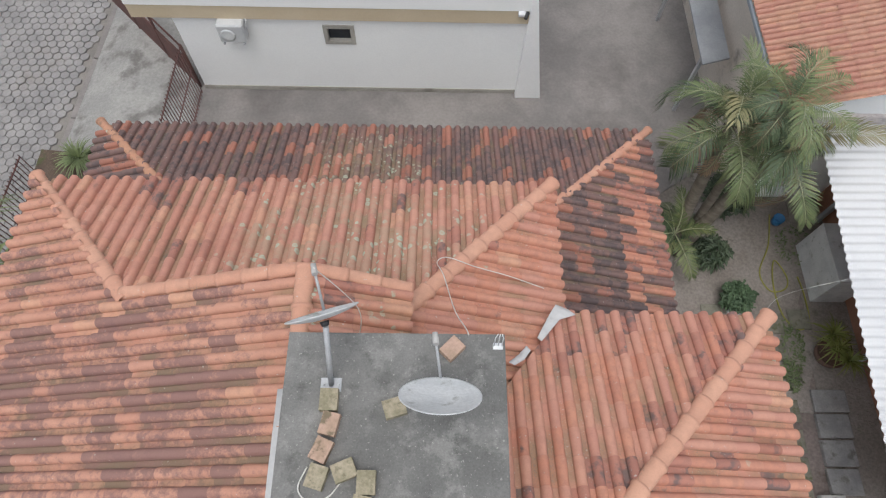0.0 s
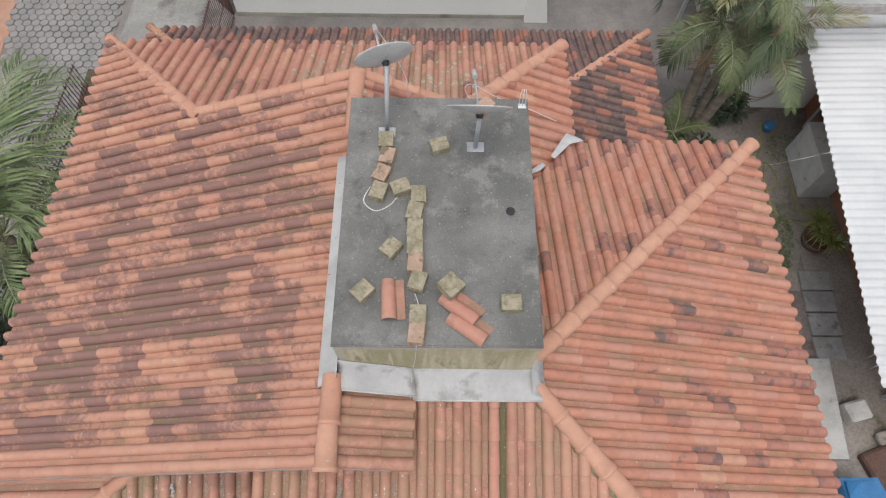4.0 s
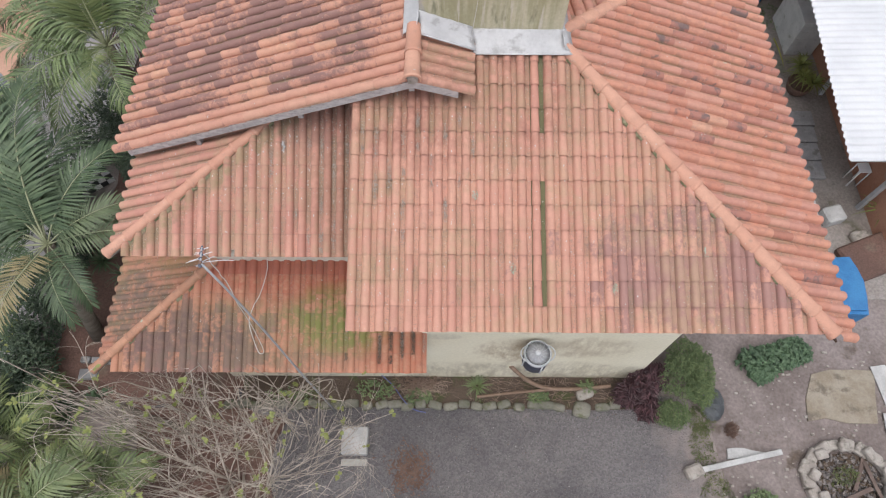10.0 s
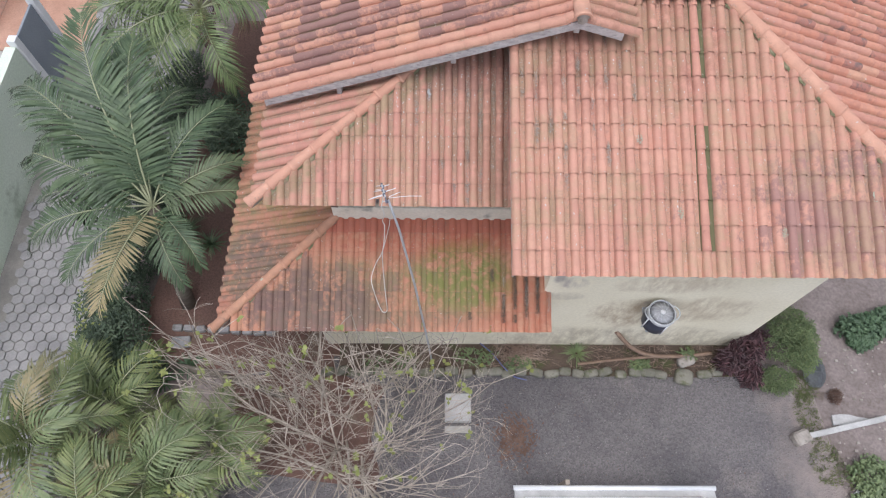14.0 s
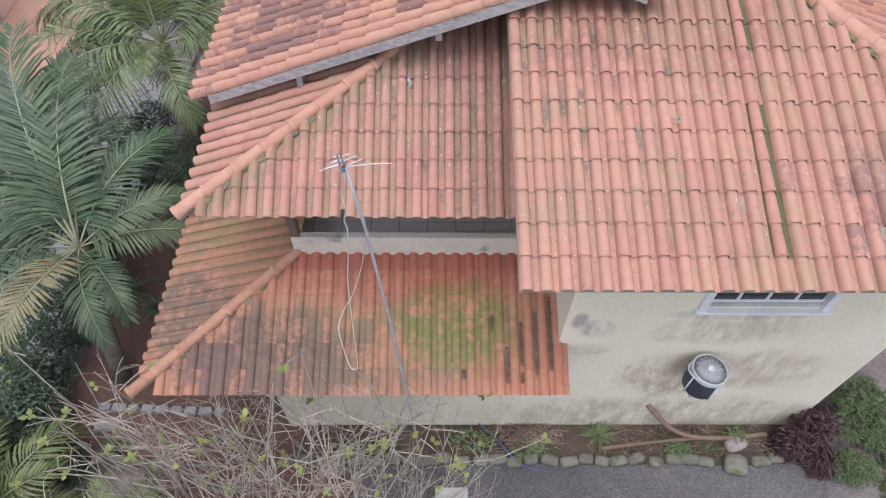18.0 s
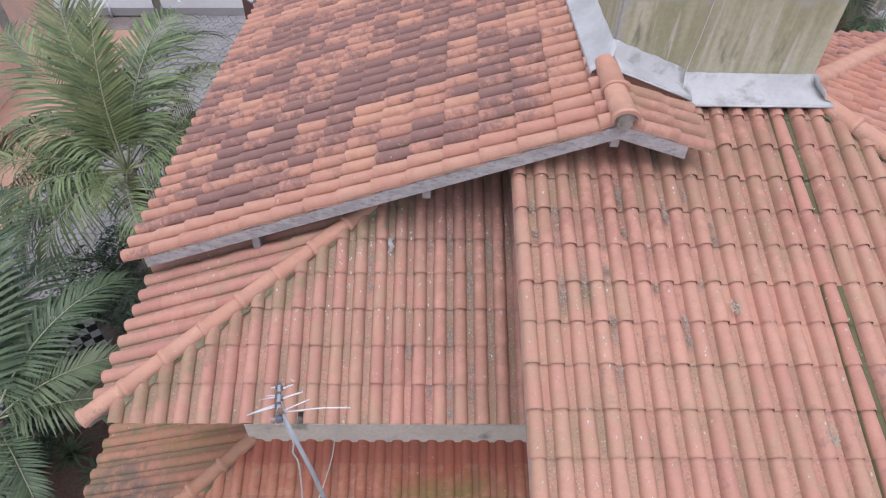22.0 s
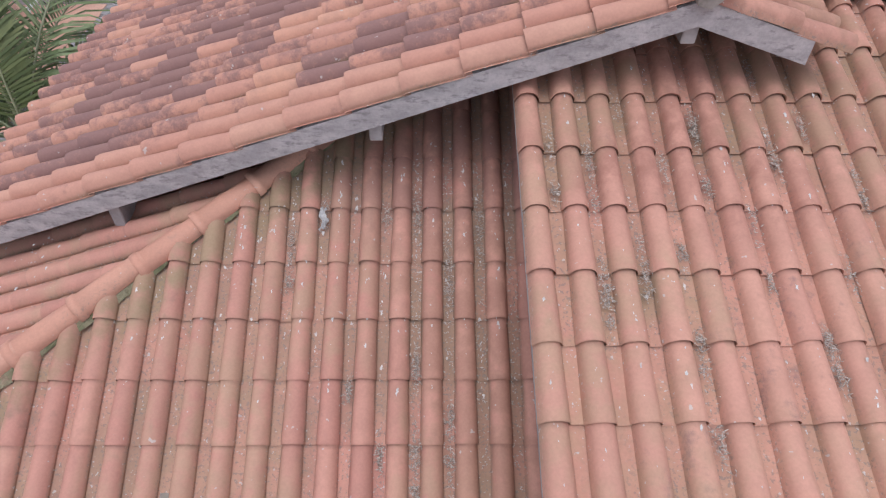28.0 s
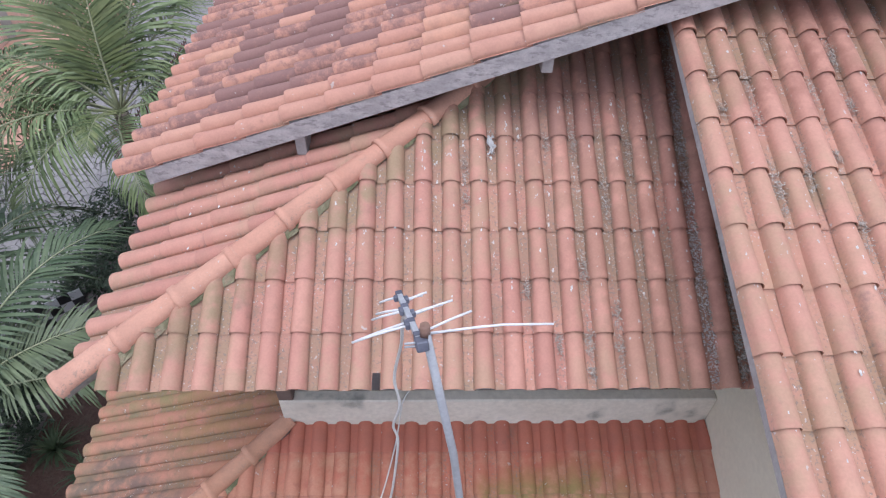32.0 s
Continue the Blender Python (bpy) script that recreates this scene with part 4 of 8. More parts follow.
tagged(obj("paving_blocks_far", me, PAVER, street), kind="stuff")

# ---- house: walls ----
Z_F = lambda x, y: 5.90 + 0.317 * (y + 4.87)
Z_R = lambda x, y: 5.80 + 0.345 * (4.28 - x)
Z_RN = lambda x, y: 5.80 + 0.345 * (2.75 - y)
Z_G = lambda x, y: 7.365 + 0.365 * (x + 1.42)
Z_GR = lambda x, y: 7.36 - 0.33 * (x + 1.42)
Z_B = lambda x, y: 6.52 - 0.40 * (y - 2.66)
Z_M = lambda x, y: 5.40 + 0.47 * (y + 3.53)
Z_ML = lambda x, y: 5.40 + 0.36 * (x + 5.95)
Z_P = lambda x, y: 3.16 + 0.35 * (y + 4.65)
Z_DB = lambda x, y: 3.05 + 0.36 * (7.65 - y)

win = (0.20, 1.68, 4.30, 5.36)
bm = bmesh.new()
box(bm, -1.40, win[0], -4.05, -3.90, 0.3, 6.05)
box(bm, win[1], 3.05, -4.05, -3.90, 0.3, 6.05)
box(bm, win[0], win[1], -4.05, -3.90, 0.3, win[2])
box(bm, win[0], win[1], -4.05, -3.90, win[3], 6.05)
box(bm, -5.30, -1.40, -4.05, -3.90, 0.3, 3.28)
solo("wall_front", bm, CREAM_STAINED, "cream rendered house wall with damp brown stains", "wall", kind="structure")
solo("wall_side", prism([(2.90, -3.90), (3.05, -3.90), (3.05, 2.0), (2.90, 2.0)], 0.3, lambda x, y: min(Z_F(x, y), Z_R(x, y), Z_RN(x, y)) - 0.14), CREAM, "cream rendered side wall of the house", "wall", kind="structure")
solo("wall_wing", prism([(-1.40, -3.90), (-1.25, -3.90), (-1.25, -1.0), (-1.40, -1.0)], 0.3, lambda x, y: Z_F(x, y) - 0.12), CREAM, "cream wall between front wing and balcony", "wall", kind="structure")
solo("wall_gable", prism([(-5.45, -1.15), (-0.65, -1.15), (-0.65, -1.0), (-5.45, -1.0)], 3.3, lambda x, y: min(Z_G(x, y), Z_GR(x, y)) - 0.1), CREAM, "shaded cream wall under the gable", "wall", kind="structure")
solo("wall_west", prism([(-5.45, -1.0), (-5.30, -1.0), (-5.30, 4.2), (-5.45, 4.2)], 0.3, 5.55), CREAM, "cream west wall of the house", "wall", kind="structure")
solo("wall_west_low", boxed(-5.45, -5.30, -4.05, -1.0, 0.3, 3.2), CREAM, "cream ground-floor wall under the porch roof", "wall", kind="structure")
solo("wall_north", boxed(-5.45, 1.1, 4.05, 4.2, 0.3, 5.85), CREAM, "cream back wall of the house", "wall", kind="structure")
solo("wall_north_low", boxed(-6.2, 3.6, 7.0, 7.15, 0.3, 3.1), CREAM, "cream wall of the low rear annex", "wall", kind="structure")
solo("wall_east_low", boxed(3.45, 3.6, 2.0, 7.0, 0.3, 3.2), CREAM, "cream side wall of the rear annex", "wall", kind="structure")
solo("wall_east", boxed(1.1, 2.9, 1.9, 2.05, 0.3, 5.9), CREAM, "cream wall above the annex roof", "wall", kind="structure")

win_o = thing("window_1", (0.94, -4.05, 4.3), "white framed four-pane sliding window, dark behind", "window", kind="structure")
bm = bmesh.new()
box(bm, win[0] - 0.06, win[0] + 0.04, -4.09, -3.98, win[2] - 0.06, win[3] + 0.06, 0.008)
box(bm, win[1] - 0.04, win[1] + 0.06, -4.09, -3.98, win[2] - 0.06, win[3] + 0.06, 0.008)
box(bm, win[0] + 0.04, win[1] - 0.04, -4.088, -3.982, win[3] - 0.04, win[3] + 0.06, 0.008)
part("window_frame", bm, WHITE, win_o)
part("window_sill", boxed(win[0] - 0.08, win[1] + 0.08, -4.13, -3.98, win[2] - 0.07, win[2] - 0.02, 0.008), WHITE, win_o)
ww = (win[1] - win[0] - 0.08) / 4
for k in range(4):
    x0 = win[0] + 0.04 + k * ww
    part("pane", boxed(x0 + 0.02, x0 + ww - 0.02, -4.005, -3.995, win[2] + 0.10, win[3] - 0.04), GLASS_DARK, win_o)
    if k:
        part("mullion", boxed(x0 - 0.018, x0 + 0.018, -4.02, -3.985, win[2] + 0.03, win[3] - 0.04, 0.004), WHITE, win_o)
part("inner_ledge", boxed(win[0] + 0.04, win[1] - 0.04, -4.04, -3.905, win[2] - 0.015, win[2] + 0.068, 0.004), DULL_WHITE, win_o, "grey stone ledge inside the frame")
part("lower_rail", boxed(win[0] + 0.04, win[1] - 0.04, -4.025, -3.985, win[2] + 0.07, win[2] + 0.11, 0.004), WHITE, win_o)

# ---- house: roofs ----
front = thing("roof_front", (1.0, -4.87, 5.9), "hipped front roof of salmon clay tiles, moss in the channels", "roof", kind="structure")
roof_plane(front, (-2.26, -4.84, 5.91), (0, 1), 0.317, (34, 6.30), [(-2.26, -4.90), (4.03, -4.90), (0.70, -1.28), (-2.26, -1.28)], kind_front, 1, lap=1.2)
ridge(front, (4.0, -4.87, 5.915), (0.66, -1.22, Z_F(0, -1.22) + 0.02), seed=3)
right = thing("roof_right", (4.28, -1, 5.8), "side roof slope of orange clay tiles, some darkened", "roof", kind="structure")
roof_plane(right, (4.28, -4.95, 5.80), (-1, 0), 0.345, (40, 7.70), [(4.22, -5.06), (4.30, 2.77), (0.62, -0.91), (0.62, -1.20)], kind_right, 2, lap=1.5)
roof_plane(right, (4.28, 2.75, 5.80), (0, -1), 0.345, (19, 3.66), [(4.28, 2.78), (1.62, 2.78), (0.62, 1.50), (0.62, -0.91)], kind_right_back, 3, lap=1.5)
ridge(right, (4.32, 2.79, 5.80), (0.66, -0.87, Z_R(0.66, 0) + 0.02), seed=4)

gable = thing("roof_gable", (-3.7, 0, 5.8), "gabled wing roof of patchy orange and blackened clay tiles", "roof", kind="structure")
roof_plane(gable, (-5.785, 2.795, Z_G(-5.785, 0)), (1, 0), 0.365, (26, 4.888), [(-5.96, -2.035), (-1.425, -2.035), (-1.425, 2.66), (-5.82, 2.66)], kind_gable, 5, skew=-0.0062, relief=1.12, lap=1.9)
roof_plane(gable, (-5.710, 5.051, Z_G(-5.71, 0)), (1, 0), 0.365, (13, 2.444), [(-5.82, 2.66), (-3.73, 2.66), (-5.76, 4.74)], kind_gable, 6, skew=-0.0062, relief=1.12, lap=1.9)
roof_plane(gable, (-0.66, -2.03, Z_GR(-0.66, 0)), (-1, 0), 0.33, (5, 0.95), [(-0.64, -2.05), (-0.64, -1.09), (-1.415, -1.09), (-1.415, -2.05)], kind_front, 7)
roof_plane(gable, (-0.35, 1.80, Z_GR(-0.35, 0) - 0.08), (-1, 0), 0.42, (5, 0.88), [(-0.33, 1.80), (-0.33, 2.66), (-1.42, 2.66), (-1.42, 1.80)], kind_back, 8)
ridge(gable, (-1.42, -2.06, 7.432), (-1.42, -1.2, 7.432), radius=0.108, step=0.40, seed=5)
ridge(gable, (-1.42, 2.70, 7.38), (-1.42, 1.82, 7.38), radius=0.108, seed=6)
back = thing("roof_back", (-2, 4.8, 5.8), "rear roof slope of orange tiles spotted with pale lichen", "roof", kind="structure")
roof_plane(back, (1.60, 4.745, Z_B(0, 4.745)), (0, -1), 0.40, (40, 7.55), [(1.58, 4.78), (-5.80, 4.78), (-3.73, 2.66), (-0.33, 2.60)], kind_back, 9, lap=1.5)
roof_plane(back, (1.62, 1.45, 5.69), (-1, 0), 0.44, (18, 3.42), [(1.64, 2.78), (1.64, 4.78), (-0.33, 2.58), (-0.33, 1.50), (0.62, 1.50)], kind_right, 10, lap=1.5)
ridge(back, (-5.83, 4.83, Z_B(0, 4.83) + 0.02), (-3.70, 2.64, Z_B(0, 2.64) + 0.02), radius=0.10, seed=7)
ridge(back, (1.65, 4.83, Z_B(0, 4.83) + 0.02), (-0.36, 2.56, Z_B(0, 2.56) + 0.02), radius=0.105, seed=8)
ridge(back, (-3.73, 2.70, Z_G(-3.73, 0) + 0.02), (-1.5, 2.70, 7.36), radius=0.085, seed=9)
ridge(back, (-0.33, 2.66, Z_GR(-0.33, 0) - 0.12), (-1.36, 2.70, 7.36), radius=0.085, seed=10)

MID_X, MID_W = -5.852, 0.1823
mid = thing("roof_middle", (-4, -3.5, 5.4), "small hipped roof of clay tiles with mossy hip over the balcony", "roof", kind="structure")
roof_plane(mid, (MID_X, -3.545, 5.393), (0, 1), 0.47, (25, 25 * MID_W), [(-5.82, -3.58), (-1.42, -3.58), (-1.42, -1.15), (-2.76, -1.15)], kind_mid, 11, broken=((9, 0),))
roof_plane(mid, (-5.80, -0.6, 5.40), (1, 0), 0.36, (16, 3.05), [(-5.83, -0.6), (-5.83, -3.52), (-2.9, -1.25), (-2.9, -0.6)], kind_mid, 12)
ridge(mid, (-5.88, -3.56, 5.415), (-3.16, -1.47, Z_M(0, -1.47) + 0.02), radius=0.082, step=0.385, seed=11)

porch = thing("roof_porch", (-4, -4.65, 3.16), "low porch roof of red clay tiles overgrown with green moss", "roof", kind="structure")
roof_plane(porch, (-7.0, -4.65, 3.16), (0, 1), 0.35, (30, 5.71), [(-6.86, -4.68), (-1.29, -4.68), (-1.29, -4.07), (-1.42, -2.85), (-4.85, -2.85)], kind_porch, 13, relief=0.74)
roof_plane(porch, (-6.83, 2.6, 3.16), (1, 0), 0.31, (38, 7.25), [(-6.86, 2.6), (-6.86, -4.62), (-4.90, -2.87), (-4.90, 2.6)], kind_porch_side, 14, relief=0.74)
ridge(porch, (-6.91, -4.67, 3.185), (-4.93, -2.90, Z_P(0, -2.90) + 0.045), CAP_OLD, radius=0.082, step=0.385, seed=12)

low = thing("roof_annex", (-1, 7.6, 3.05), "lower annex roof of blackened old clay tiles", "roof", kind="structure")
roof_plane(low, (4.22, 7.65, 3.05), (0, -1), 0.36, (58, 11.0), [(4.20, 7.68), (-6.78, 7.68), (-4.10, 4.95), (1.47, 4.95)], kind_low_back, 15, lap=1.5)
roof_plane(low, (4.20, 2.2, 3.05), (-1, 0), 0.36, (29, 5.45), [(4.23, 2.2), (4.23, 7.66), (1.48, 4.95), (1.48, 2.2)], kind_low_right, 16, lap=1.5)
roof_plane(low, (-6.8, 7.66, 3.05), (1, 0), 0.36, (22, 4.1), [(-6.83, 3.6), (-4.1, 3.6), (-4.1, 4.95), (-6.80, 7.66)], kind_low_back, 17)
ridge(low, (4.26, 7.72, 3.04), (1.5, 4.97, Z_DB(0, 4.97)), radius=0.085, seed=13)
ridge(low, (-6.86, 7.74, 3.04), (-4.1, 4.97, Z_DB(0, 4.97)), CAP_OLD, radius=0.085, seed=14)

# gable board, purlin ends
board = thing("barge_board", (-3.5, -2.05, 6.5), "weathered grey barge board under the gable tiles", "barge board", kind="structure")
part("long_board", prism([(-5.76, -2.03), (-1.42, -2.03), (-1.42, -1.98), (-5.76, -1.98)], lambda x, y: Z_G(x, y) - 0.125, lambda x, y: Z_G(x, y) + 0.005), GREY_BOARD, board)
part("short_board", prism([(-1.42, -2.03), (-0.83, -2.03), (-0.83, -1.98), (-1.42, -1.98)], lambda x, y: Z_GR(x, y) - 0.125, lambda x, y: Z_GR(x, y) + 0.005), GREY_BOARD, board)
for x, drop in ((-4.637, 0.29), (-3.005, 0.235), (-1.44, 0.225)):
    z = min(Z_G(x, 0), Z_GR(x, 0))
    part("purlin_end", boxed(x - 0.037, x + 0.037, -2.0, -1.0, z - drop, z - 0.13, 0.006), VERGE_WOOD, board)
# mortar closing the ridge's open end
bm = bmesh.new()
bmesh.ops.create_icosphere(bm, subdivisions=3, radius=1.0)
for v in bm.verts:
    d = 1 + 0.22 * noise.noise(v.co * 3.0)
    v.co = Vector((-1.42 + v.co.x * 0.078 * d, -2.045 + v.co.y * 0.022 * d, 7.455 + v.co.z * 0.062 * d))
part("end_mortar", bm, RUBBLE, board, "rough grey mortar in the ridge end")
solo("verge_board", prism([(-2.262, -4.86), (-2.24, -4.86), (-2.24, -1.3), (-2.262, -1.3)], lambda x, y: Z_F(x, y) - 0.05, lambda x, y: Z_F(x, y) + 0.002), VERGE_WOOD, "thin grey strip along the front roof's open edge", "verge board", kind="structure")
solo("soffit_front", prism([(-2.2, -4.80), (3.95, -4.80), (3.4, -3.9), (-2.2, -3.9)], lambda x, y: Z_F(x, y) - 0.14, lambda x, y: Z_F(x, y) - 0.10), TIMBER, "timber soffit under the front eave", "soffit", kind="structure")

# ---- balcony ----
bf_ = thing("balcony_floor", (-3.3, -2.0, 3.1), "grey square tiles on the shaded balcony floor", "balcony floor", kind="structure")
part("bed", boxed(-5.3, -1.4, -2.79, -1.15, 3.1, 3.292), JOINT, bf_)
for i in range(9):
    for j in range(4):
        part("floor_tile", boxed(-5.29 + i * 0.43, -4.87 + i * 0.43, -2.71 + j * 0.39, -2.33 + j * 0.39, 3.29, 3.302, 0.003), FLOOR_TILE, bf_)
solo("balcony_parapet", boxed(-4.95, -1.40, -2.90, -2.79, 3.3, 4.145, 0.012), PARAPET, "pale concrete balcony parapet with worn top", "parapet", kind="structure")
solo("balcony_post", boxed(-4.95, -4.83, -2.895, -2.795, 4.145, 5.6, 0.01), DARK_WOOD, "dark brown wooden post holding the balcony roof", "post", kind="structure")

# ---- water tank housing ----
tank = thing("water_tank", (-0.39, 0.36, 6.4), "square rendered water tank housing, concrete top, algae-stained sides", "water tank")
bm = prism([(-1.355, -1.055), (0.585, -1.055), (0.585, 1.775), (-1.355, 1.775)], 6.35, 8.056)
bmesh.ops.bevel(bm, geom=[e for e in bm.edges if abs(e.verts[0].co.z - e.verts[1].co.z) > 1], offset=0.02, segments=2, affect="EDGES")
part("tank_wall", bm, ALGAE, tank, "yellow-green algae stained render")
bm = prism([(-1.358, -1.058), (0.588, -1.058), (0.588, 1.778), (-1.358, 1.778)], 8.055, 8.080)
bmesh.ops.bevel(bm, geom=[e for e in bm.edges if all(v.co.z > 8.06 for v in e.verts)], offset=0.016, segments=2, affect="EDGES")
part("tank_slab", bm, CONCRETE, tank, "dark weathered concrete top with pale specks")
bm = lathe([(0.045, 0.0), (0.045, 0.012), (0.028, 0.012), (0.028, -0.02)], 14)
bmesh.ops.translate(bm, vec=(0.34, 0.35, 8.082), verts=bm.verts[:])
part("drain_collar", bm, BLACK, tank, "dark drain hole")
flash = thing("roof_flashing", (-0.39, -1.2, 7.0), "dented bright metal flashing round the tank foot", "flashing", kind="structure")


def sheet(name, pts, mat, parent, thick=0.006, seed=1, sub=10):
    """A thin bent sheet through a row of quads: rows of points, dented a little."""
    bm = bmesh.new()
    rows = []
    rng = random.Random(seed)
    for row in pts:
        line = []
        for a, b in zip(row, row[1:]):
            for i in range(sub):
                p = Vector(a).lerp(Vector(b), i / sub)
                line.append(p)
        line.append(Vector(row[-1]))
        rows.append([bm.verts.new(p + Vector((0, 0, rng.uniform(-0.007, 0.007)))) for p in line])
    for a, b in zip(rows, rows[1:]):
        for k in range(len(a) - 1):
            bm.faces.new((a[k], a[k + 1], b[k + 1], b[k])).smooth = True
    bmesh.ops.recalc_face_normals(bm, faces=bm.faces[:])
    bmesh.ops.solidify(bm, geom=bm.faces[:], thickness=thick)
    return part(name, bm, mat, parent)


zf = Z_F(0, -1.33) + 0.125
sheet("front_apron", [[(-0.68, -1.062, zf + 0.16), (0.63, -1.062, zf + 0.15)], [(-0.68, -1.075, zf + 0.06), (0.66, -1.075, zf + 0.055)], [(-0.63, -1.335, zf + 0.0), (0.72, -1.335, zf + 0.0)], [(-0.63, -1.342, zf - 0.025), (0.72, -1.342, zf - 0.025)]], FLASH, flash, seed=7, sub=14)
sheet("corner_apron", [[(-1.37, -1.066, 7.63), (-0.64, -1.066, 7.345)], [(-1.37, -1.08, 7.50), (-0.62, -1.08, 7.205)], [(-1.33, -1.30, 7.475), (-0.60, -1.30, 7.19)], [(-1.33, -1.308, 7.445), (-0.60, -1.308, 7.16)]], FLASH, flash, seed=8)
part("front_hem", tubed([(-0.63, -1.345, zf - 0.016), (0.72, -1.345, zf - 0.016)], 0.010, sides=6), FLASH_WHITE, flash, "bright folded hem")
part("corner_hem", tubed([(-1.33, -1.312, 7.452), (-0.60, -1.312, 7.167)], 0.010, sides=6), FLASH_WHITE, flash, "bright folded hem")
sheet("left_sheet", [[(-1.362, -1.2, 7.62), (-1.362, 1.40, 7.62)], [(-1.39, -1.22, 7.50), (-1.39, 1.40, 7.50)], [(-1.56, -1.29, Z_G(-1.56, 0) + 0.12), (-1.56, 1.40, Z_G(-1.56, 0) + 0.12)], [(-1.57, -1.30, Z_G(-1.57, 0) + 0.09), (-1.57, 1.40, Z_G(-1.57, 0) + 0.09)]], FLASH_WHITE, flash, seed=3, sub=24)
sheet("right_sheet", [[(0.59, -1.3, 7.28), (0.59, -0.2, 7.28), (0.59, 1.6, 6.75)], [(0.63, -1.3, 7.18), (0.63, -0.2, 7.18), (0.63, 1.6, 6.62)], [(0.74, -1.3, 7.14), (0.72, -0.2, 7.05), (0.68, 1.6, 6.45)]], FLASH, flash, seed=4)
sheet("valley_sheet", [[(0.84, 2.02, 6.20), (0.97, 2.13, 6.14), (1.08, 2.26, 6.08)], [(0.91, 1.98, 6.22), (1.04, 2.07, 6.16), (1.13, 2.20, 6.09)]], FLASH_WHITE, flash, seed=5)
sheet("valley_end", [[(1.22, 2.36, 6.09), (1.42, 2.72, 6.0), (1.50, 2.84, 5.98)], [(1.25, 2.34, 6.07), (1.49, 2.68, 5.98), (1.66, 2.78, 5.96)], [(1.27, 2.32, 6.09), (1.53, 2.63, 6.0), (1.74, 2.70, 5.99)]], FLASH_WHITE, flash, seed=6, sub=3)

# ---- on the tank top ----
TOP = 8.08


def brick_mesh(mat, name="hollow_brick"):
    """A six-hole clay brick lying flat: grooved faces, deep cells in both ends."""
    bm = bmesh.new()
    L, W, H = 0.19, 0.19, 0.095
    xs, zs = [W * k / 6 - W / 2 for k in range(7)], (0.0, H / 2, H)
    ring = [(x, z) for x, z in [(xs[k], 0.0) for k in range(7)] + [(W / 2, H / 2)] + [(xs[k], H) for k in range(6, -1, -1)] + [(-W / 2, H / 2)]]
    ring = [(x, z + (0.004 if z > 0.05 and k % 2 else 0.0)) for k, (x, z) in enumerate(ring)]
    a = [bm.verts.new((x, -L / 2, z)) for x, z in ring]
    b = [bm.verts.new((x, L / 2, z)) for x, z in ring]
    n = len(ring)
    for k in range(n):
        bm.faces.new((a[k], a[(k + 1) % n], b[(k + 1) % n], b[k]))
    for s in (-1, 1):
        y = s * L / 2
        for i in range(3):
            for j in range(2):
                x0, x1 = -W / 2 + W * i / 3, -W / 2 + W * (i + 1) / 3
                z0, z1 = H * j / 2, H * (j + 1) / 2
                cx, cz = (x0 + x1) / 2, (z0 + z1) / 2
                out = [bm.verts.new((x, y, z)) for x, z in ((x0, z0), (cx, z0), (x1, z0), (x1, cz), (x1, z1), (cx, z1), (x0, z1), (x0, cz))]
                hole = [bm.verts.new((cx + 0.019 * math.cos(t), y, cz + 0.017 * math.sin(t))) for t in (math.radians(225 + 45 * k) for k in range(8))]
                deep = [bm.verts.new((v.co.x, y - s * 0.07, v.co.z)) for v in hole]
                for k in range(8):
                    q = (k + 1) % 8
                    bm.faces.new((out[k], out[q], hole[q], hole[k]))
                    bm.faces.new((hole[k], hole[q], deep[q], deep[k]))
                bm.faces.new(deep)
    bmesh.ops.recalc_face_normals(bm, faces=bm.faces[:])
    me = bpy.data.meshes.new(name)
    bm.to_mesh(me)
    bm.free()
    me.materials.append(mat)
    return me


brick_old, brick_pink = brick_mesh(BRICK), brick_mesh(BRICK_RED)
BRICKS = ((-0.94, 1.16, 5, 0), (-0.92, 0.96, 8, 1), (-0.97, 0.75, 25, 1), (-0.99, 0.54, 20, 0), (-0.77, 0.59, 60, 0), (-0.585, 0.50, 5, 0),
          (-0.62, 0.31, 4, 0), (-0.615, 0.12, 3, 0), (-0.61, -0.065, 6, 0), (-0.60, -0.25, 4, 1), (-0.575, -0.435, 10, 0), (-0.84, -0.09, 35, 0),
          (-1.09, -0.54, 50, 0), (-0.38, 1.10, 70, 0), (0.30, -0.65, 85, 0), (-0.565, -0.775, 6, 0), (-0.575, -0.955, 8, 1), (0.11, 1.62, 40, 1))
for x, y, a, c in BRICKS:
    b = new("hollow_brick", brick_pink if c else brick_old)
    b.matrix_basis = Matrix.Translation((x, y, TOP)) @ pose(0, 0, 0, 0, 0, -a + 7 * math.sin(17 * x + 9 * y)) @ Matrix.Diagonal((0.76 if c else 0.80, 0.98, 0.95, 1))
    tagged(b, "pinkish hollow clay brick on the tank top" if c else "mossy hollow clay brick lying on the tank top", "brick", "bricks on the tank top")

loose_vs, loose_fs, loose_n = tile_verts(0.21, 0)


def loose_tile(m, label):
    bm = bmesh.new()
    bv = [bm.verts.new((u, v * 1.08, w)) for u, v, w in loose_vs]
    for k, f in enumerate(loose_fs):
        bm.faces.new([bv[q] for q in f]).smooth = k < loose_n
    o = solo("loose_roof_tile", bm, TILE["clean"], label, "roof tile", "loose tiles on the tank")
    o.matrix_basis = m


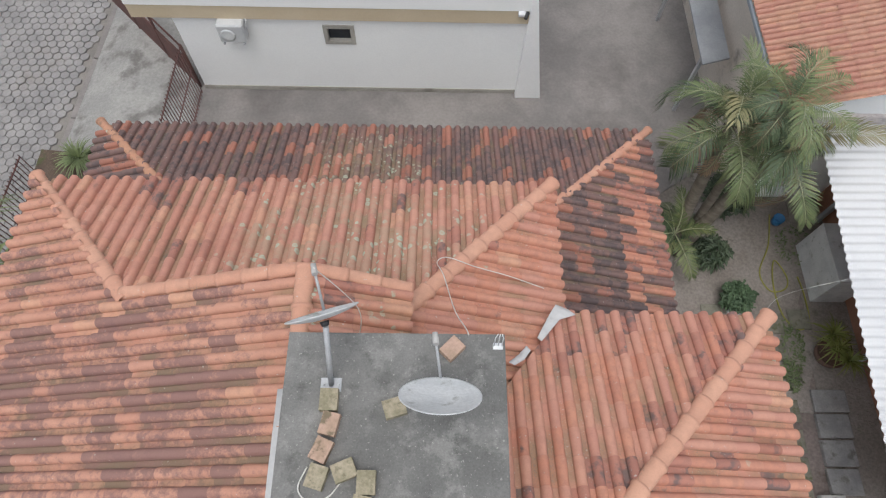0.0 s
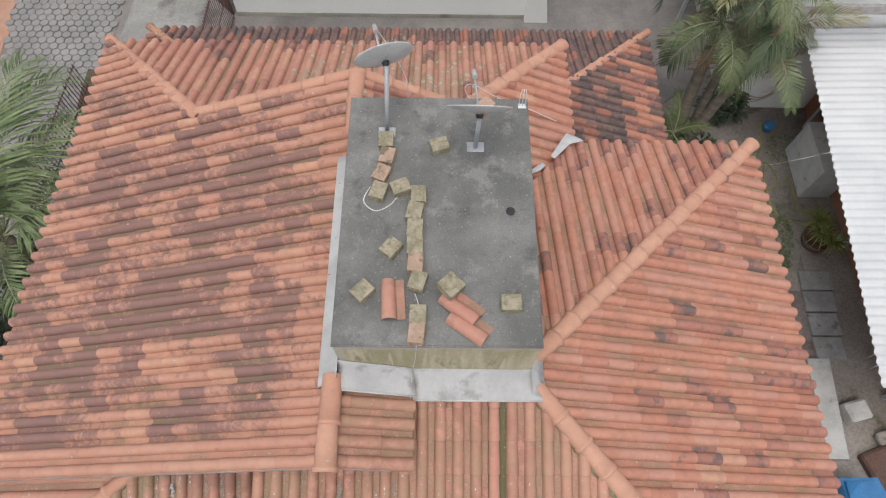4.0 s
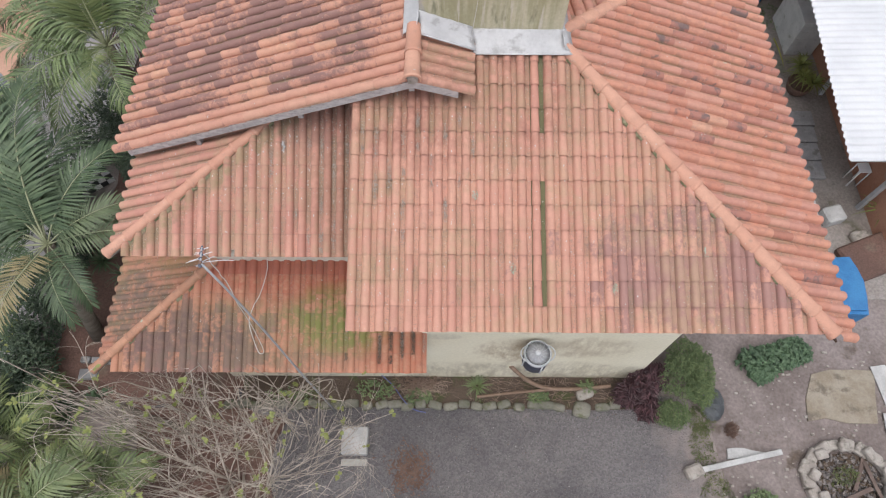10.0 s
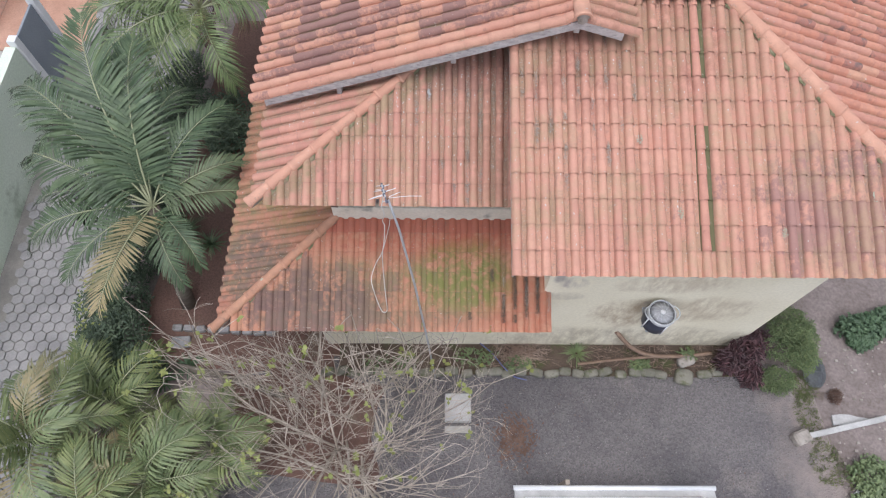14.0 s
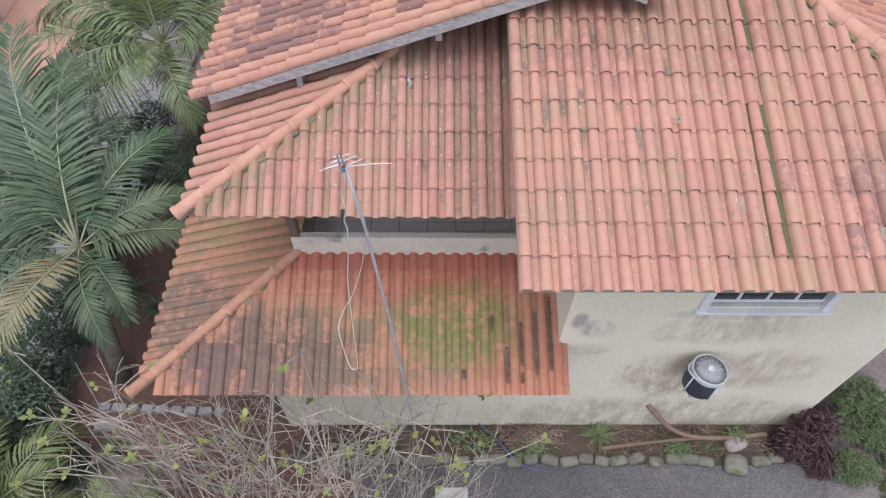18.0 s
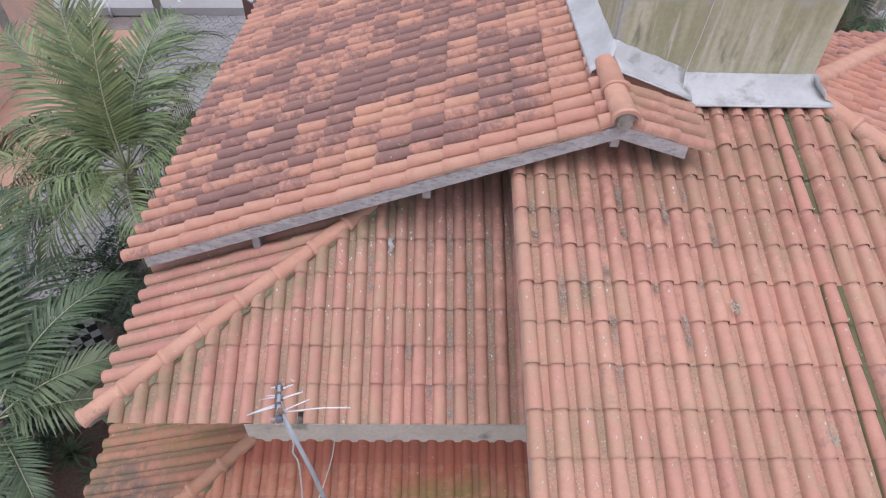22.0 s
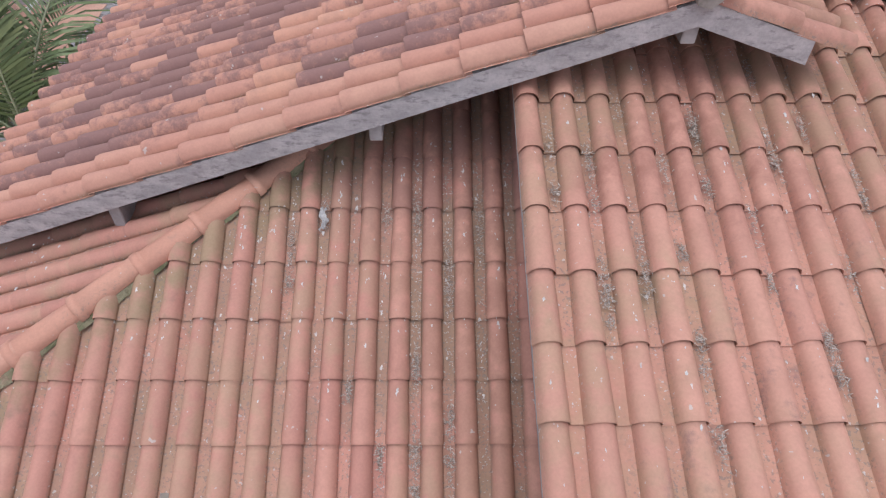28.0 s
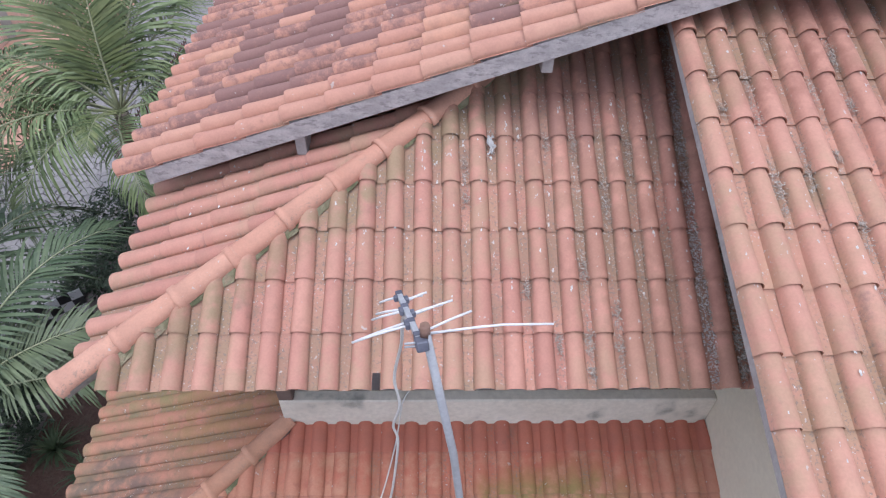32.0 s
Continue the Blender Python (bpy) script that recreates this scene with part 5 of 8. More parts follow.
loose_tile(Matrix.Translation((-0.90, -0.78, TOP + 0.01)) @ pose(0, 0, 0, 0, 0, 4), "clean spare clay roof tile on the tank top")
loose_tile(Matrix.Translation((-0.10, -0.86, TOP + 0.03)) @ pose(0, 0, 0, 0, 3, 52), "clean spare clay roof tile under a brick")
loose_tile(Matrix.Translation((-0.02, -1.04, TOP + 0.01)) @ pose(0, 0, 0, 0, 0, 55), "clean spare clay roof tile near the tank edge")
b = new("hollow_brick", brick_old)
b.matrix_basis = Matrix.Translation((-0.27, -0.52, TOP + 0.10)) @ pose(0, 0, 0, 4, 5, 45)
tagged(b, "mossy hollow brick weighing down a spare tile", "brick", "bricks on the tank top")


def dish_antenna(base, centre, normal, lnb, radius, label):
    """An offset satellite dish on a galvanised mast."""
    t = thing("satellite_dish", base, label, "satellite dish", "satellite dishes on the tank")
    bz, c, n, l = Vector(base), Vector(centre), Vector(normal).normalized(), Vector(lnb)
    top = c - n * 0.10
    part("mast", tubed([bz, top], 0.024, sides=10), STEEL, t, "galvanised steel mast")
    part("foot_plate", boxed(bz.x - 0.09, bz.x + 0.09, bz.y - 0.06, bz.y + 0.06, bz.z, bz.z + 0.012, 0.003), STEEL, t)
    for dx in (-0.065, 0.065):
        part("bolt", tubed([(bz.x + dx, bz.y, bz.z + 0.012), (bz.x + dx, bz.y, bz.z + 0.03)], 0.009, sides=6), STEEL, t)
    bm = lathe([(0.001, -0.045 * radius / 0.3), (radius * 0.35, -0.039 * radius / 0.3), (radius * 0.7, -0.022 * radius / 0.3), (radius * 0.97, 0.0), (radius, 0.004), (radius, 0.012), (radius * 0.96, 0.008), (radius * 0.6, -0.02), (0.001, -0.036)], 32)
    m = Matrix.Translation(c) @ n.to_track_quat("Z", "Y").to_matrix().to_4x4() @ Matrix.Diagonal((1, 1.06, 1, 1))
    bmesh.ops.transform(bm, matrix=m, verts=bm.verts[:])
    part("reflector", bm, DISH, t, "pale grey painted reflector")
    back_p = c - n * 0.06
    part("bracket", tubed([top, back_p], 0.03, 0.04, 8), BLACK, t, "dark mounting bracket")
    low_p = c + m.to_3x3() @ Vector((0, -radius * 0.98, 0))
    if (low_p - l).length > (c + m.to_3x3() @ Vector((0, radius * 0.98, 0)) - l).length:
        low_p = c + m.to_3x3() @ Vector((0, radius * 0.98, 0))
    part("feed_arm", tubed([low_p, l], 0.013, 0.012, 6), STEEL, t)
    d = (c - l).normalized()
    part("receiver", tubed([l - d * 0.05, l, l + d * 0.05], 0.023, 0.028, 10), DULL_WHITE, t, "white receiver head")
    return t


dish_antenna((-0.94, 1.30, TOP), (-0.94, 1.70, 8.80), (-0.28, 0.87, 0.41), (-1.05, 2.10, 8.76), 0.30, "grey satellite dish on a steel mast, seen edge-on")
dish_antenna((0.0, 1.12, TOP), (0.0, 1.06, 8.82), (0.02, 0.80, 0.58), (-0.04, 1.52, 8.76), 0.315, "grey spotted satellite dish bolted to the tank top")
t = thing("wire_bracket", (0.52, 1.66, TOP), "small white wire bracket at the tank's edge", "bracket")
for dx in (-0.035, 0.0, 0.035):
    part("prong", tubed([(0.52 + dx, 1.66, TOP), (0.52 + dx, 1.69, TOP + 0.16), (0.52 + dx * 0.5, 1.70, TOP + 0.24)], 0.006, 0.004, 5), WHITE, t)
part("base", boxed(0.475, 0.565, 1.63, 1.69, TOP, TOP + 0.015, 0.003), WHITE, t)


def cable(name, pts, r, mat, label, category="cable"):
    cu = []
    for i in range(len(pts) - 1):
        p0, p1, p2, p3 = [Vector(pts[max(0, min(len(pts) - 1, i + k))]) for k in (-1, 0, 1, 2)]
        for s in range(6):
            u = s / 6
            cu.append(0.5 * ((2 * p1) + (p2 - p0) * u + (2 * p0 - 5 * p1 + 4 * p2 - p3) * u * u + (3 * p1 - p0 - 3 * p2 + p3) * u ** 3))
    cu.append(Vector(pts[-1]))
    return solo(name, tubed(cu, r, sides=5), mat, label, category)


cable("dish_cable", [(-1.08, 0.62, TOP + 0.012), (-1.14, 0.45, TOP + 0.012), (-1.02, 0.34, TOP + 0.012), (-0.88, 0.40, TOP + 0.012), (-0.80, 0.50, TOP + 0.012), (-0.72, 0.55, TOP + 0.02)], 0.007, CABLE, "white coaxial cable looped on the tank top")
cable("tank_cable", [(-0.60, -0.55, TOP + 0.02), (-0.56, -0.68, TOP + 0.03), (-0.52, -1.0, TOP + 0.015), (-0.56, -1.05, TOP + 0.012)], 0.006, CABLE, "white cable running to the tank's edge")
cable("wall_cable", [(-0.575, -1.04, TOP + 0.012), (-0.578, -1.075, TOP - 0.03), (-0.60, -1.085, 7.7), (-0.64, -1.11, 7.30), (-0.66, -1.36, 7.10), (-0.67, -1.42, 7.08)], 0.0035, CABLE, "thin white cable hanging down the tank wall")
cable("roof_cable", [(0.26, 1.76, 8.09), (0.24, 1.85, 8.0), (0.16, 2.3, 7.25), (0.05, 3.0, 6.53), (-0.03, 3.12, 6.63), (0.1, 3.2, 6.60), (0.45, 3.2, 6.33), (0.9, 3.15, 6.15), (1.37, 3.07, 5.95)], 0.006, CABLE, "thin pale cable lying across the back roof")
cable("dish_lead", [(-1.05, 2.10, 8.80), (-0.75, 2.0, 8.1), (-0.80, 1.9, 7.5)], 0.005, CABLE, "thin cable dropping from a satellite dish")
cable("wash_line", [(4.28, 2.72, 5.55), (6.0, 4.0, 3.4), (7.45, 4.4, 3.3)], 0.003, CABLE, "pale line strung from eave to canopy", "wire")

# ---- television antenna ----
ant = thing("tv_antenna", (-3.37, -4.73, 0.45), "white rod television antenna on a leaning steel pole", "antenna")
foot, head = Vector((-3.20, -4.80, 0.45)), Vector((-3.762, -4.49, 7.145))
CLAMP = surface("slate_plastic", (0.10, 0.105, 0.14, 1), (0.15, 0.155, 0.195, 1), 8.0, 60, rough=0.6, bump=0.1)
RUST = surface("rusty_cap", (0.20, 0.11, 0.08, 1), (0.27, 0.17, 0.13, 1), 12.0, 60, rough=0.9)
part("pole", tubed([foot, Vector((-3.355, -4.74, 2.92)), Vector((-3.512, -4.63, 5.0)), Vector((-3.665, -4.535, 6.5)), head], 0.018, 0.0135, 12), STEEL, ant, "grey galvanised leaning pole")
part("pole_cap", tubed([head - Vector((0, 0, 0.02)), head + Vector((-0.002, 0.002, 0.025))], 0.016, 0.015, 10), RUST, ant, "rusty pole cap")
b0, b1 = Vector((-3.777, -4.504, 7.115)), Vector((-3.855, -4.192, 6.968))
bd = b1 - b0
BOOM = Matrix.Translation(b0) @ bd.to_track_quat("Y", "Z").to_matrix().to_4x4()
part("boom", boxed(-0.0095, 0.0095, 0.0, bd.length, -0.009, 0.009, 0.002, BOOM), STEEL, ant, "grey square metal boom")
# side, place along the boom, where the rod ends
for sd, at_, tip in ((-1, 0.30, (-3.985, -4.439, 7.023)), (-1, 0.36, (-3.978, -4.430, 7.016)), (1, 0.13, (-3.388, -4.449, 7.126)), (1, 0.15, (-3.625, -4.395, 7.120)),
                     (-1, 0.58, (-3.940, -4.288, 6.942)), (-1, 0.62, (-3.926, -4.270, 6.950)), (1, 0.50, (-3.678, -4.317, 7.077)), (1, 0.53, (-3.708, -4.322, 7.062)),
                     (-1, 0.88, (-3.918, -4.215, 6.943)), (1, 0.80, (-3.759, -4.227, 7.010)), (1, 0.83, (-3.772, -4.232, 7.000))):
    c = b0 + bd * at_ + Vector((sd * 0.012, 0, 0))
    tip = Vector(tip)
    part("clamp", boxed(-0.008, 0.008, -0.010, 0.010, -0.009, 0.010, 0.003, BOOM @ Matrix.Translation((sd * 0.015, bd.length * at_, 0))), CLAMP, ant)
    sag = Vector((0, 0.012, 0.0)) if (tip - c).length > 0.3 else Vector((0, 0.002, 0.001))
    part("rod", tubed([c, c.lerp(tip, 0.4) + sag * 0.8, c.lerp(tip, 0.62) + sag, tip], 0.0042, 0.0036, 6), WHITE, ant)
for at_ in (0.10, 0.36, 0.66, 0.95):
    part("collar", boxed(-0.011, 0.011, -0.013, 0.013, -0.010, 0.0115, 0.002, BOOM @ Matrix.Translation((0, bd.length * at_, 0))), CLAMP, ant)
part("mast_clamp", boxed(-0.016, 0.020, -0.030, 0.012, -0.020, 0.014, 0.004, BOOM), CLAMP, ant)
for dz in (-0.010, 0.006):
    part("bolt", tubed([b0 + Vector((-0.045, -0.012, dz)), b0 + Vector((0.01, -0.005, dz))], 0.0035, sides=6), STEEL, ant)
cable("antenna_cable", [(-3.80, -4.40, 7.05), (-3.835, -4.30, 6.97), (-3.85, -4.24, 6.75), (-3.885, -4.22, 6.5), (-3.87, -4.22, 6.3), (-3.905, -4.2, 6.1), (-3.89, -4.2, 5.95), (-3.93, -4.2, 5.5), (-3.98, -4.2, 5.1), (-4.01, -4.2, 4.5),
                        (-4.02, -4.28, 3.8), (-4.02, -4.38, 3.37), (-4.07, -4.42, 3.36), (-4.13, -4.36, 3.37), (-4.24, -4.1, 3.46), (-4.29, -3.89, 3.53), (-4.22, -3.65, 3.61), (-4.12, -3.47, 3.68), (-4.02, -3.1, 3.81), (-3.95, -2.90, 4.16), (-3.85, -2.78, 4.152), (-3.7, -2.6, 3.8), (-3.55, -2.5, 3.31)],
      0.0065, CABLE, "white antenna cable looping over the porch roof")

# ---- round outdoor unit on the wall ----
ac = thing("outdoor_unit", (0.62, -4.33, 2.65), "round outdoor cooling unit, dark body and white fan top", "air conditioner")
AC = Matrix.Translation((0.62, -4.33, 2.70)) @ Matrix.Diagonal((0.83, 0.83, 0.95, 1))


def placed(bm, m):
    bmesh.ops.transform(bm, matrix=m, verts=bm.verts[:])
    return bm


part("body", placed(lathe([(0.25, 0.0), (0.27, 0.02), (0.27, 0.44), (0.25, 0.46)], 28), AC), NAVY, ac, "dark navy louvred body")
part("top_ring", placed(lathe([(0.275, 0.42), (0.29, 0.44), (0.29, 0.50), (0.265, 0.53), (0.25, 0.50), (0.275, 0.42)], 28, False), AC), CASE_WHITE, ac)
part("fan_plate", placed(lathe([(0.245, 0.505), (0.12, 0.515), (0.05, 0.53), (0.001, 0.533)], 28), AC), FAN, ac, "grey fan behind the grille")
for k in range(14):
    a = 2 * math.pi * k / 14
    part("grille_bar", placed(tubed([(0.06 * math.cos(a), 0.06 * math.sin(a), 0.54), (0.15 * math.cos(a + 0.25), 0.15 * math.sin(a + 0.25), 0.55), (0.245 * math.cos(a + 0.45), 0.245 * math.sin(a + 0.45), 0.53)], 0.0045, sides=4), AC), CASE_WHITE, ac)
part("hub_cap", placed(lathe([(0.055, 0.53), (0.055, 0.555), (0.02, 0.565)], 16), AC), WHITE, ac)
for a in (20, 110, 200, 290):
    x, y = 0.28 * math.cos(math.radians(a)), 0.28 * math.sin(math.radians(a))
    part("corner_post", placed(tubed([(x, y, -0.02), (x, y, 0.46)], 0.016, sides=6), AC), WHITE, ac)
for a0 in (-35, 150):
    pts = []
    for q in range(9):
        a = math.radians(a0 + 70 * q / 8)
        r, z = 0.285 + 0.07 * math.sin(math.pi * q / 8), 0.50 + 0.02 * math.sin(math.pi * q / 8)
        pts.append((r * math.cos(a), r * math.sin(a), z))
    part("guard_hoop", placed(tubed(pts, 0.013, sides=6), AC), CASE_WHITE, ac)
part("wall_bracket", boxed(0.46, 0.78, -4.50, -4.04, 2.66, 2.70, 0.005), STEEL, ac)


# ---- palms ----
def frond_mesh(length, droop, leaf, seed, mat, pairs=54, fan=1.0, width=0.018, hang=0.4):
    """A pinnate palm leaf along +y: a pale arching midrib and two ranks of strap leaflets that bend down at their tips."""
    rng = random.Random(seed)
    bm = bmesh.new()
    pts, p, ang = [], Vector((0, 0, 0)), math.radians(38)
    steps = 14
    side_bend = rng.uniform(-0.25, 0.25)
    for i in range(steps + 1):
        pts.append(p.copy())
        ang -= droop / steps * (0.4 + 1.2 * i / steps)
        p = p + Vector((side_bend * i / steps * 0.3, math.cos(ang), math.sin(ang))) * (length / steps)
    tube(bm, pts, 0.021, 0.004, 5)
    for f in bm.faces:
        f.material_index = 1
    down = Vector((0, 0, -1))
    for i in range(pairs):
        s = 0.14 + 0.86 * i / (pairs - 1)
        f = s * steps
        k = min(int(f), steps - 1)
        base = pts[k].lerp(pts[k + 1], f - k)
        fwd = (pts[k + 1] - pts[k]).normalized()
        up = Vector((1, 0, 0)).cross(fwd).normalized()
        for sd in (-1, 1):
            if rng.random() < 0.05:
                continue
            ln = leaf * (0.42 + 0.72 * math.sin(math.pi * min(0.95, 0.14 + s * 0.82))) * rng.uniform(0.82, 1.12)
            out = (Vector((sd, 0, 0)) * (1.0 - 0.45 * s) + fwd * (0.30 + 0.65 * s + rng.uniform(-0.08, 0.08)) + up * rng.uniform(0.05, 0.34) * fan).normalized()
            wv = (fwd - out * fwd.dot(out)).normalized() * width * (0.75 + 0.4 * math.sin(math.pi * s))
            sag = hang * rng.uniform(0.6, 1.3)
            mid = base + out * ln * 0.38 + down * ln * sag * 0.06
            far = base + out * ln * 0.72 + down * ln * sag * 0.34
            tip = base + out * ln * 0.96 + down * ln * sag * 0.85
            q = [bm.verts.new(v) for v in (base - wv * 0.35, base + wv * 0.35, mid + wv, mid - wv, far + wv * 0.75, far - wv * 0.75, tip)]
            bm.faces.new((q[0], q[1], q[2], q[3]))
            bm.faces.new((q[3], q[2], q[4], q[5]))
            bm.faces.new((q[5], q[4], q[6]))
    me = bpy.data.meshes.new("frond")
    bm.to_mesh(me)
    bm.free()
    me.materials.append(mat)
    me.materials.append(RIB)
    return me


FR_BIG = [frond_mesh(2.9, d, 0.64, 10 + k, FROND, 62, hang=h, width=0.0185) for k, (d, h) in enumerate(((1.2, 0.3), (1.6, 0.5), (1.9, 0.8), (1.4, 0.5)))]
FR_PALE = [frond_mesh(2.9, d, 0.74, 50 + k, FROND_PALE, 58, hang=h, width=0.0165) for k, (d, h) in enumerate(((1.2, 0.4), (1.6, 0.7), (1.9, 0.95)))]
FR_NEW = [frond_mesh(2.7, d, 0.62, 20 + k, FROND_NEW, 50, hang=0.2) for k, d in enumerate((0.7, 1.1))]
FR_DRY = [frond_mesh(1.7, 2.6, 0.34, 30, FROND_DRY, 32, width=0.012, hang=0.9)]
FR_SMALL = [frond_mesh(1.25, d, 0.36, 40 + k, m, 30, width=0.014) for k, (d, m) in enumerate(((1.4, FROND), (1.9, FROND), (1.2, FROND_NEW)))]
FR_LOW = [frond_mesh(1.9, d, 0.56, 60 + k, m, 27, width=0.021, hang=h) for k, (d, m, h) in enumerate(((1.5, FROND_NEW, 0.5), (2.0, FROND_NEW, 0.6), (1.8, ARECA, 0.7), (1.3, FROND_NEW, 0.3)))]
FR_ARECA = [frond_mesh(1.9, d, 0.44, 70 + k, m, 46, width=0.0115, hang=h) for k, (d, h, m) in enumerate(((2.0, 0.5, ARECA), (2.5, 0.7, ARECA), (2.9, 0.6, ARECA), (1.5, 0.3, ARECA), (2.7, 0.8, FROND)))]


def palm(base, crown, n, seed, label, big=True, new_leaves=3, dry=0, scale=1.0, low=-25, high=32, young=(30, 62), fronds=(), pale=False, kit=None):
    rng = random.Random(seed)
    t = thing("palm_tree", base, label, "palm tree", "palms round the house")
    b, c = Vector(base), Vector(crown)
    mid = b.lerp(c, 0.5) + Vector((rng.uniform(-0.1, 0.1), rng.uniform(-0.1, 0.1), 0))
    bm = bmesh.new()
    pts = [b, b.lerp(mid, 0.5), mid, mid.lerp(c, 0.6), c]
    r = 0.13 * scale if big else 0.07
    tube(bm, pts, r * 1.25, r * 0.8, 12)
    part("trunk", bm, BARK, t)
    part("crownshaft", tubed([c - (c - mid).normalized() * 0.5, c], r * 0.95, r * 0.6, 10), FROND_NEW, t, "smooth green crownshaft")
    for k in range(n + new_leaves + dry):
        if k < n:
            me, el = rng.choice(kit or (FR_PALE if pale else FR_BIG if big else FR_SMALL)), rng.uniform(low, high)
        elif k < n + new_leaves:
            me, el = rng.choice(kit or (FR_NEW if big else FR_SMALL[2:])), rng.uniform(*young)
        else:
            me, el = FR_DRY[0], rng.uniform(-55, -35)
        az = 360 * (k * 0.381966) + rng.uniform(-14, 14)
        o = new("frond", me)
        o.parent = t
        o.matrix_parent_inverse = t.matrix_basis.inverted()
        sc = scale * rng.uniform(0.85, 1.12) * (0.66 if pale and 150 < az % 360 < 300 else 1.0)
        o.matrix_basis = Matrix.Translation(c) @ pose(0, 0, 0, 0, 0, az) @ pose(0, 0, 0, el, rng.uniform(-18, 18), 0) @ Matrix.Diagonal((sc, sc, sc, 1))
    # fronds whose bearing shows: bearing from north, elevation, size, young or not
    for az, el, sc, fresh in fronds:
        o = new("frond", rng.choice(FR_NEW if fresh else FR_PALE if pale else FR_BIG))
        o.parent = t
        o.matrix_parent_inverse = t.matrix_basis.inverted()
        o.matrix_basis = Matrix.Translation(c) @ pose(0, 0, 0, 0, 0, az) @ pose(0, 0, 0, el, rng.uniform(-14, 14), 0) @ Matrix.Diagonal((sc, sc, sc, 1))
    return t


palm((-8.5, -3.2, GZ), (-8.43, -2.25, 3.05), 0, 1, "leaning palm with arching green fronds beside the house", new_leaves=0, scale=1.0,
     fronds=((17, 24, 1.28, 0), (30, 14, 1.0, 0), (50, 8, 1.28, 0), (66, -4, 1.12, 0), (84, -16, 0.85, 0), (103, -16, 0.92, 0), (138, -14, 0.7, 0), (160, -8, 0.72, 0), (175, -10, 0.84, 1),
             (205, -20, 0.6, 0), (224, -18, 0.56, 0), (-62, 4, 0.66, 0), (-36, 16, 0.84, 0), (40, -14, 0.95, 0), (58, 20, 0.9, 0),
             (4, 30, 1.1, 0), (-12, 20, 0.95, 0), (24, -2, 1.05, 0), (74, -24, 0.8, 0), (-80, -10, 0.7, 0), (12, 2, 0.9, 0)))
palm((-8.3, 2.2, GZ), (-8.22, 2.30, 3.45), 4, 2, "coconut palm with long drooping fronds by the street", new_leaves=0, dry=2, scale=1.0, low=-30, high=-8,
     fronds=((14, 40, 1.2, 1), (45, 20, 1.2, 0), (72, 4, 1.02, 0), (96, -14, 0.98, 0), (112, -4, 0.92, 0), (135, -6, 1.0, 0), (158, -12, 0.85, 0), (-8, 30, 1.2, 0), (-22, 22, 1.18, 0), (-40, 14, 1.08, 0), (-60, 0, 0.9, 0),
             (-85, -16, 0.8, 0), (4, 50, 1.0, 1), (186, 2, 0.56, 1), (30, 32, 1.15, 0), (202, -22, 0.7, 0), (120, -26, 0.9, 0), (60, -12, 0.95, 0), (84, 16, 0.9, 0)), pale=True)
palm((-10.1, -6.2, 0.2), (-10.1, -6.2, 1.8), 9, 3, "bushy palm with light green fronds near the drive", new_leaves=6, dry=2, low=-20, high=20, young=(15, 50), scale=0.86, kit=FR_LOW)
palm((-8.2, -6.9, GZ), (-8.2, -6.9, 1.6), 9, 4, "low palm clump with yellowing fronds", new_leaves=5, dry=3, low=-20, high=20, young=(15, 50), scale=0.84, kit=FR_LOW)
palm((-9.3, -5.5, 0.3), (-9.3, -5.5, 1.2), 8, 5, "low palm with pale fronds by the hedge", new_leaves=4, dry=2, low=-20, high=20, young=(15, 50), scale=0.76, kit=FR_LOW)
palm((-7.3, -6.3, GZ), (-7.3, -6.3, 1.2), 7, 6, "young palm with narrow fronds beside the drive", new_leaves=4, dry=2, low=-15, high=20, young=(15, 45), scale=0.72, kit=FR_LOW)
palm((-9.1, -7.6, GZ), (-9.1, -7.6, 1.5), 8, 16, "broad low palm with light fronds near the drive", new_leaves=4, dry=1, low=-15, high=20, young=(15, 45), scale=0.85, kit=FR_LOW)
palm((5.35, 6.3, GZ), (5.55, 7.35, 3.75), 8, 7, "garden palm with green and brown fronds behind the house", new_leaves=5, dry=5, scale=1.0, low=-30, high=15, young=(40, 75), kit=FR_ARECA)
palm((5.75, 6.5, GZ), (5.92, 6.85, 5.1), 8, 8, "tall garden palm before the neighbouring roof", new_leaves=3, dry=4, scale=0.68, low=-25, high=25, young=(25, 60), kit=FR_ARECA)
palm((5.5, 6.2, GZ), (6.7, 7.0, 3.5), 7, 18, "slender garden palm leaning to the white canopy", new_leaves=3, dry=4, scale=1.02, low=-30, high=15, kit=FR_ARECA)
palm((5.2, 6.2, GZ), (5.2, 6.25, 1.3), 8, 9, "small palm at the foot of the annex wall", big=False, new_leaves=1, scale=0.8)


